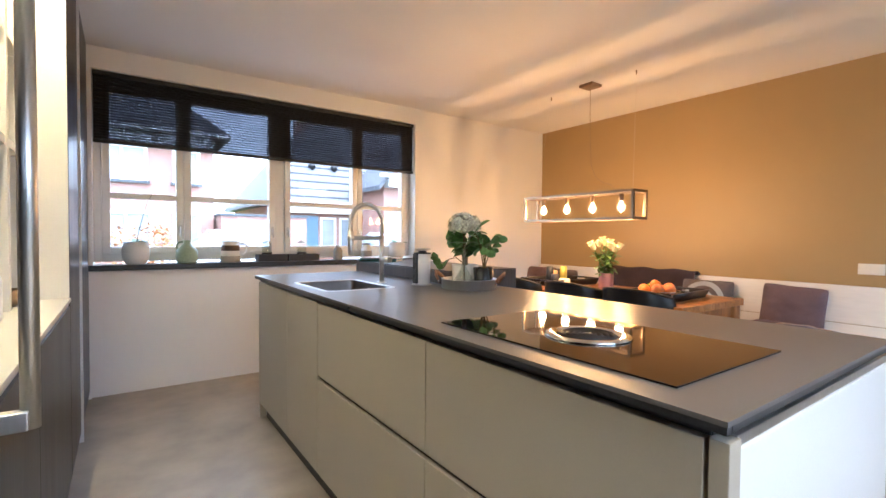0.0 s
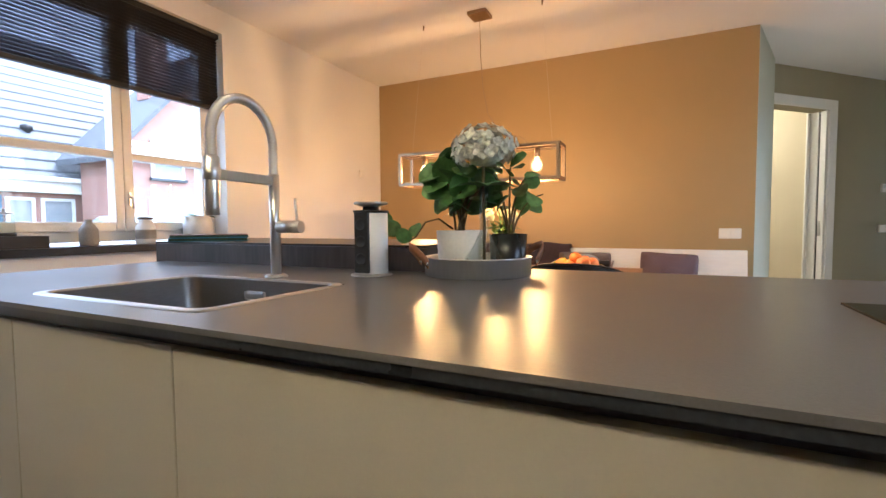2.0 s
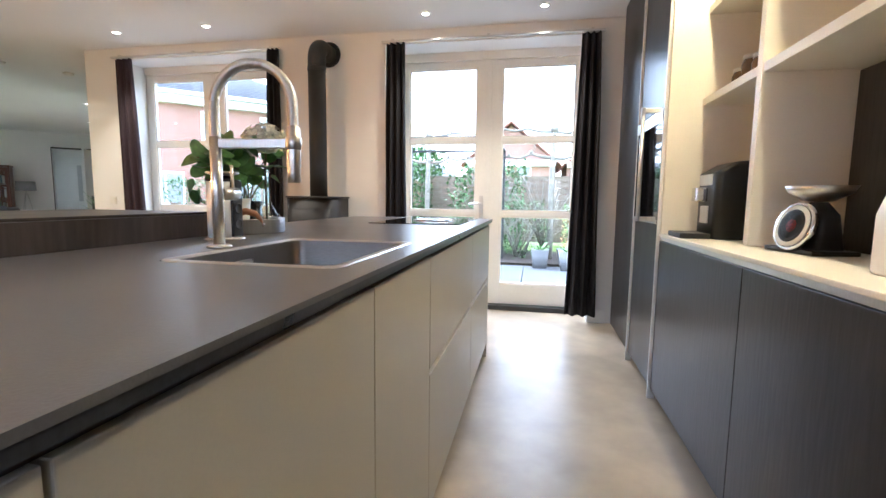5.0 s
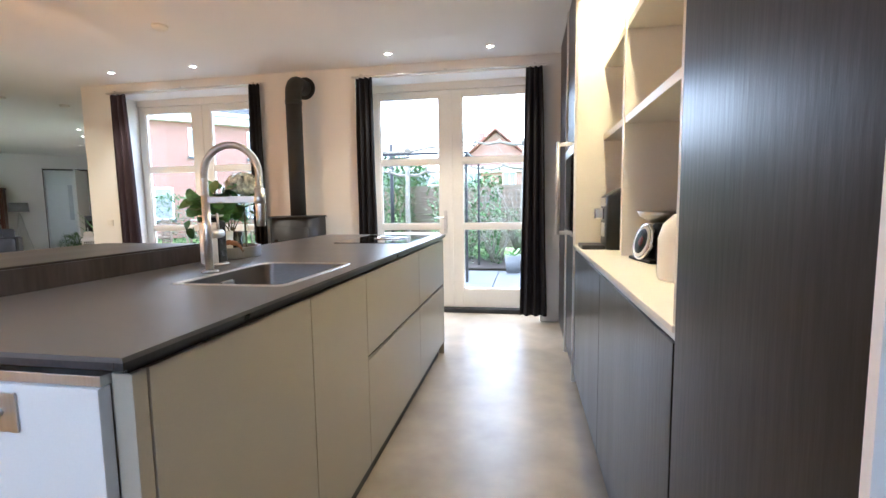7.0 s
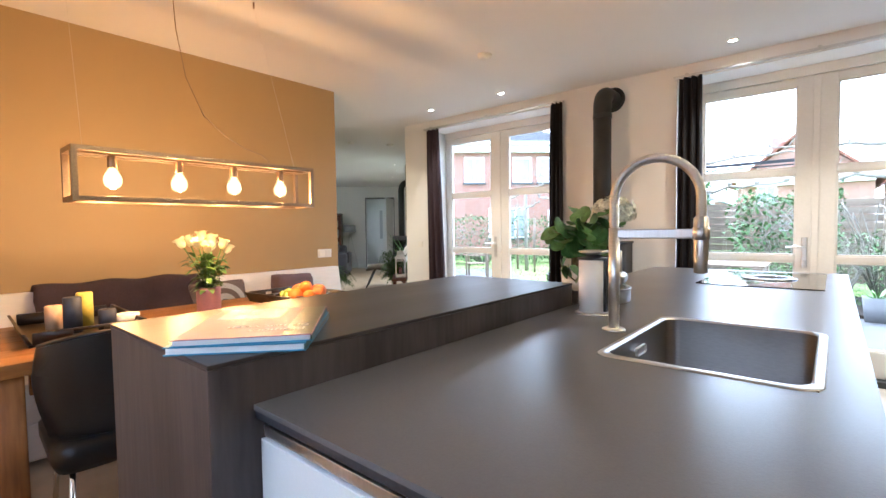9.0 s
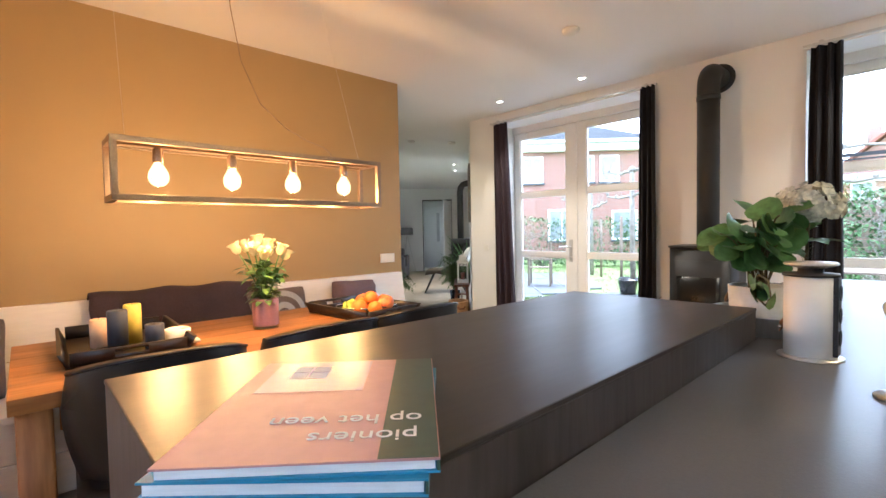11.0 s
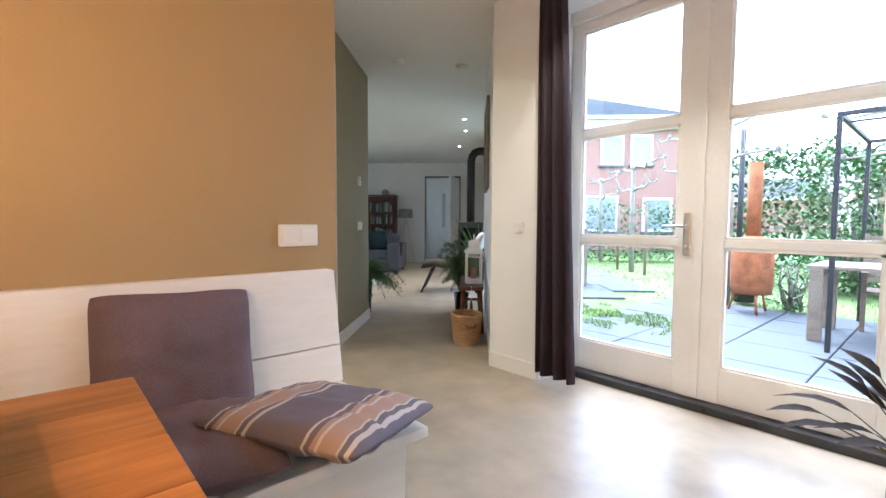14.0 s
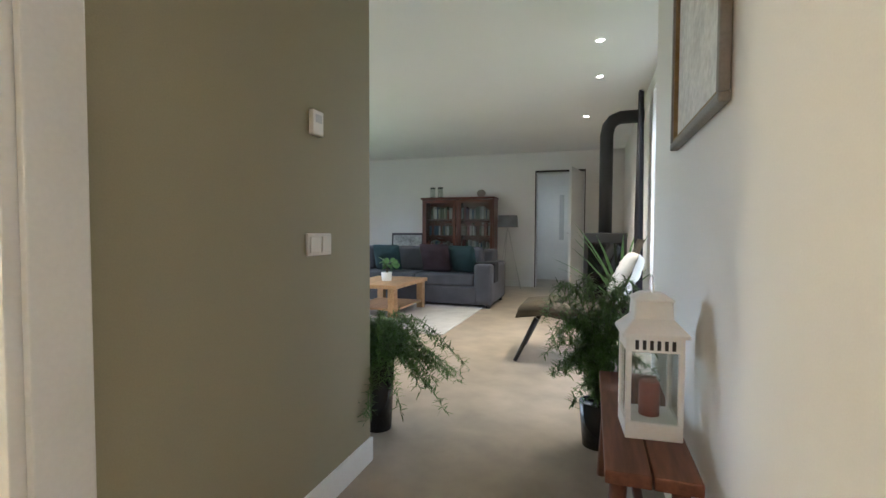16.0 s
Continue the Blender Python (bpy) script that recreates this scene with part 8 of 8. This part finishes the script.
part("drum", add_lathe(bm_new(), [(0, 0.25), (0.22, 0.25), (0.24, 0.35), (0.24, 0.80), (0.19, 0.95), (0.09, 1.0)], 24), M_RUST, fc)
part("chimney", add_tube(bm_new(), [(0, 0, 1.0), (0, 0, 1.95)], 0.085, 16), M_RUST, fc)
for k in range(3):
    a = 2.1 * k
    part("foot", add_tube(bm_new(), [(0.17 * math.cos(a), 0.17 * math.sin(a), 0.3), (0.25 * math.cos(a), 0.25 * math.sin(a), 0)], 0.018, 6), M_RUST, fc)
for x, y in ((5.35, -7.2), (3.2, -6.7)):
    tagged(part("garden_post", add_tube(bm_new(), [(x, y, GZ), (x, y, 2.6)], 0.045, 8), M_BLACK), "slim black steel garden post", "post", "garden posts")

gt = thing("garden_table", pose(2.72, -4.60, GZ), "weathered teak garden table on thick timber legs", "table")
for k in range(6):
    part("slat", add_box(bm_new(), -1.2, 1.2, -0.45 + 0.15 * k, -0.45 + 0.15 * k + 0.143, 0.72, 0.75, 0.003), M_TEAK, gt)
for x in (-1.12, 1.12):
    for y in (-0.4, 0.4):
        part("leg", add_box(bm_new(), x - 0.055, x + 0.055, y - 0.045, y + 0.045, 0, 0.7195, 0.006, 1), M_TEAK, gt)
    part("rail", add_box(bm_new(), x - 0.03, x + 0.03, -0.354, 0.354, 0.64, 0.7195, 0.004, 1), M_TEAK, gt)

gc = thing("garden_chair", pose(7.75, -6.0, GZ, 0, 0, 120), "slatted teak garden armchair on the terrace", "chair", "garden chairs")
for x in (-0.25, 0.25):
    for y in (-0.25, 0.25):
        part("leg", add_box(bm_new(), x - 0.022, x + 0.022, y - 0.022, y + 0.022, 0, 1.05 if y > 0 else 0.62, 0.003, 1), M_TEAK, gc)
    part("armrest", add_box(bm_new(), x - 0.03, x + 0.03, -0.28, 0.227, 0.6205, 0.645, 0.004, 1), M_TEAK, gc)
for k in range(6):
    part("seat_slat", add_box(bm_new(), -0.227, 0.227, -0.26 + 0.08 * k, -0.195 + 0.08 * k, 0.42, 0.44, 0.002, 1), M_TEAK, gc)
for k in range(8):
    part("back_slat", add_box(bm_new(), -0.227, 0.227, 0.24, 0.26, 0.50 + 0.068 * k, 0.55 + 0.068 * k, 0.002, 1), M_TEAK, gc)
copy_thing(gc, pose(8.55, -5.5, GZ, 0, 0, 150))
copy_thing(gc, pose(3.35, -5.35, GZ, 0, 0, 185))


def car(m, col, label):
    c = thing("car", m, label, "car", "parked cars")
    paint = mat("car paint", col, 0.25, 0, 0.02, 4, 60, 0.0, coat=0.6)
    prof = [(-2.05, 0.35), (-2.1, 0.62), (-1.95, 0.88), (-1.1, 0.98), (-0.45, 1.0), (1.2, 1.0), (1.95, 0.95), (2.1, 0.62), (2.05, 0.35)]
    part("body", add_loft(bm_new(), [[(x, y, z * k + (1 - k) * 0.6) for x, z in prof] for y, k in ((-0.86, 0.93), (-0.80, 1.0), (0.80, 1.0), (0.86, 0.93))]), paint, c)
    cab_p = [(-0.95, 0.985), (-0.35, 1.42), (0.9, 1.46), (1.65, 0.985)]
    part("cabin", add_loft(bm_new(), [[(x * k, y * k, z if z > 1 else z) for x, z in cab_p] for y, k in ((-0.74, 1.0), (0.74, 1.0))]), M_SKY_GLASS, c)
    part("car_roof", add_box(bm_new(), -0.36, 0.92, -0.70, 0.70, 1.425, 1.475, 0.02), paint, c)
    for x in (-1.3, 1.3):
        for y in (-0.80, 0.80):
            wheel = part("wheel", add_lathe(bm_new(), [(0.19, -0.09), (0.30, -0.10), (0.32, -0.06), (0.32, 0.06), (0.30, 0.10), (0.19, 0.09)], 24, pose(x, y, 0.32, 90)), M_BLACK, c, "black tyre")
            part("rim", add_lathe(bm_new(), [(0, -0.085), (0.19, -0.088), (0.19, 0.088), (0, 0.085)], 20, pose(x, y, 0.32, 90)), M_STEEL, wheel)
    for y in (-0.6, 0.6):
        part("headlight", add_box(bm_new(), -2.10, -1.98, y - 0.16, y + 0.16, 0.66, 0.80, 0.03), M_CHROME, c)
    return c


car(pose(2.2, 12.8, GZ - 0.02), (0.72, 0.72, 0.72), "white hatchback parked across the street")
car(pose(7.6, 12.9, GZ - 0.02, 0, 0, 180), (0.55, 0.56, 0.58), "silver hatchback parked across the street")
car(pose(-4.5, 12.8, GZ - 0.02), (0.03, 0.03, 0.04), "black hatchback parked across the street")


# light steel arbour over the garden table
arb = thing("garden_arbour", pose(3.67, -3.75, GZ), "slim black steel arbour with a hanging bulb over the terrace", "arbour")
for x, y in ((0, 0), (-2.6, 0), (0, -2.0), (-2.6, -2.0)):
    part("post", add_box(bm_new(), x - 0.02, x + 0.02, y - 0.02, y + 0.02, 0, 2.10), M_BLACK, arb)
for y in (0, -2.0):
    part("beam", add_box(bm_new(), -2.62, 0.02, y - 0.02, y + 0.02, 2.101, 2.14), M_BLACK, arb)
for x in (0, -2.6):
    part("beam", add_box(bm_new(), x - 0.0195, x + 0.0195, -1.979, -0.021, 2.102, 2.139), M_BLACK, arb)
part("cord", add_tube(bm_new(), [(-0.5, -0.4, 2.10), (-0.5, -0.4, 1.62)], 0.004, 5), M_BLACK, arb)
part("cord_bar", add_box(bm_new(), -2.6, 0.0, -0.41, -0.39, 2.1005, 2.12), M_BLACK, arb)
part("bulb", add_lathe(bm_new(), [(0.0005, 1.45), (0.05, 1.47), (0.065, 1.52), (0.04, 1.58), (0.018, 1.62)], 16, pose(-0.5, -0.4, 0)), M_CERAM, arb)

# planting beyond the terrace, seen through the garden doors behind the island
bed = structure("planting_bed", add_box(bm_new(), -2.4, 2.6, -7.4, -5.28, GZ - 0.05, GZ + 0.02, 0.01), M_SOIL, "dark soil planting bed beyond the terrace", "planting bed")
leafy("shrub", pose(0.75, -6.3, GZ), (1.1, 0.9, 1.15), 900, M_HEDGE, "low green shrub in the planting bed", "shrub", 0.06, 21)
leafy("shrub", pose(-0.55, -6.6, GZ), (0.9, 0.8, 0.75), 500, M_BEECH, "brown leaved low shrub in the planting bed", "shrub", 0.05, 22)
leafy("shrub", pose(1.75, -6.7, GZ), (0.8, 0.7, 0.6), 450, M_LEAF2, "small bright green shrub in the planting bed", "shrub", 0.05, 23)
for x, y, r in ((-0.15, -4.75, 0.19), (-0.55, -4.85, 0.16), (0.35, -4.95, 0.15)):
    gp = thing("garden_pot", pose(x, y, GZ), "square grey garden pot with a small plant", "pot", "square garden pots")
    part("pot", add_loft(bm_new(), [round_rect(-r * 0.8, r * 0.8, -r * 0.8, r * 0.8, 0.02, 0.0, 3), round_rect(-r, r, -r, r, 0.02, 0.32, 3), round_rect(-r + 0.02, r - 0.02, -r + 0.02, r - 0.02, 0.02, 0.30, 3)]), M_STONEPOT, gp)
    rng = random.Random(int(x * 100) + 200)
    for k in range(26):
        a = k * 2.39996
        part("leaf", add_leaf(bm_new(), (0.4 * r * math.cos(a), 0.4 * r * math.sin(a), 0.30), (math.cos(a), math.sin(a), rng.uniform(0.3, 2.0)), rng.uniform(0.12, 0.26), 0.03, 0.4), M_LEAF2, gp)
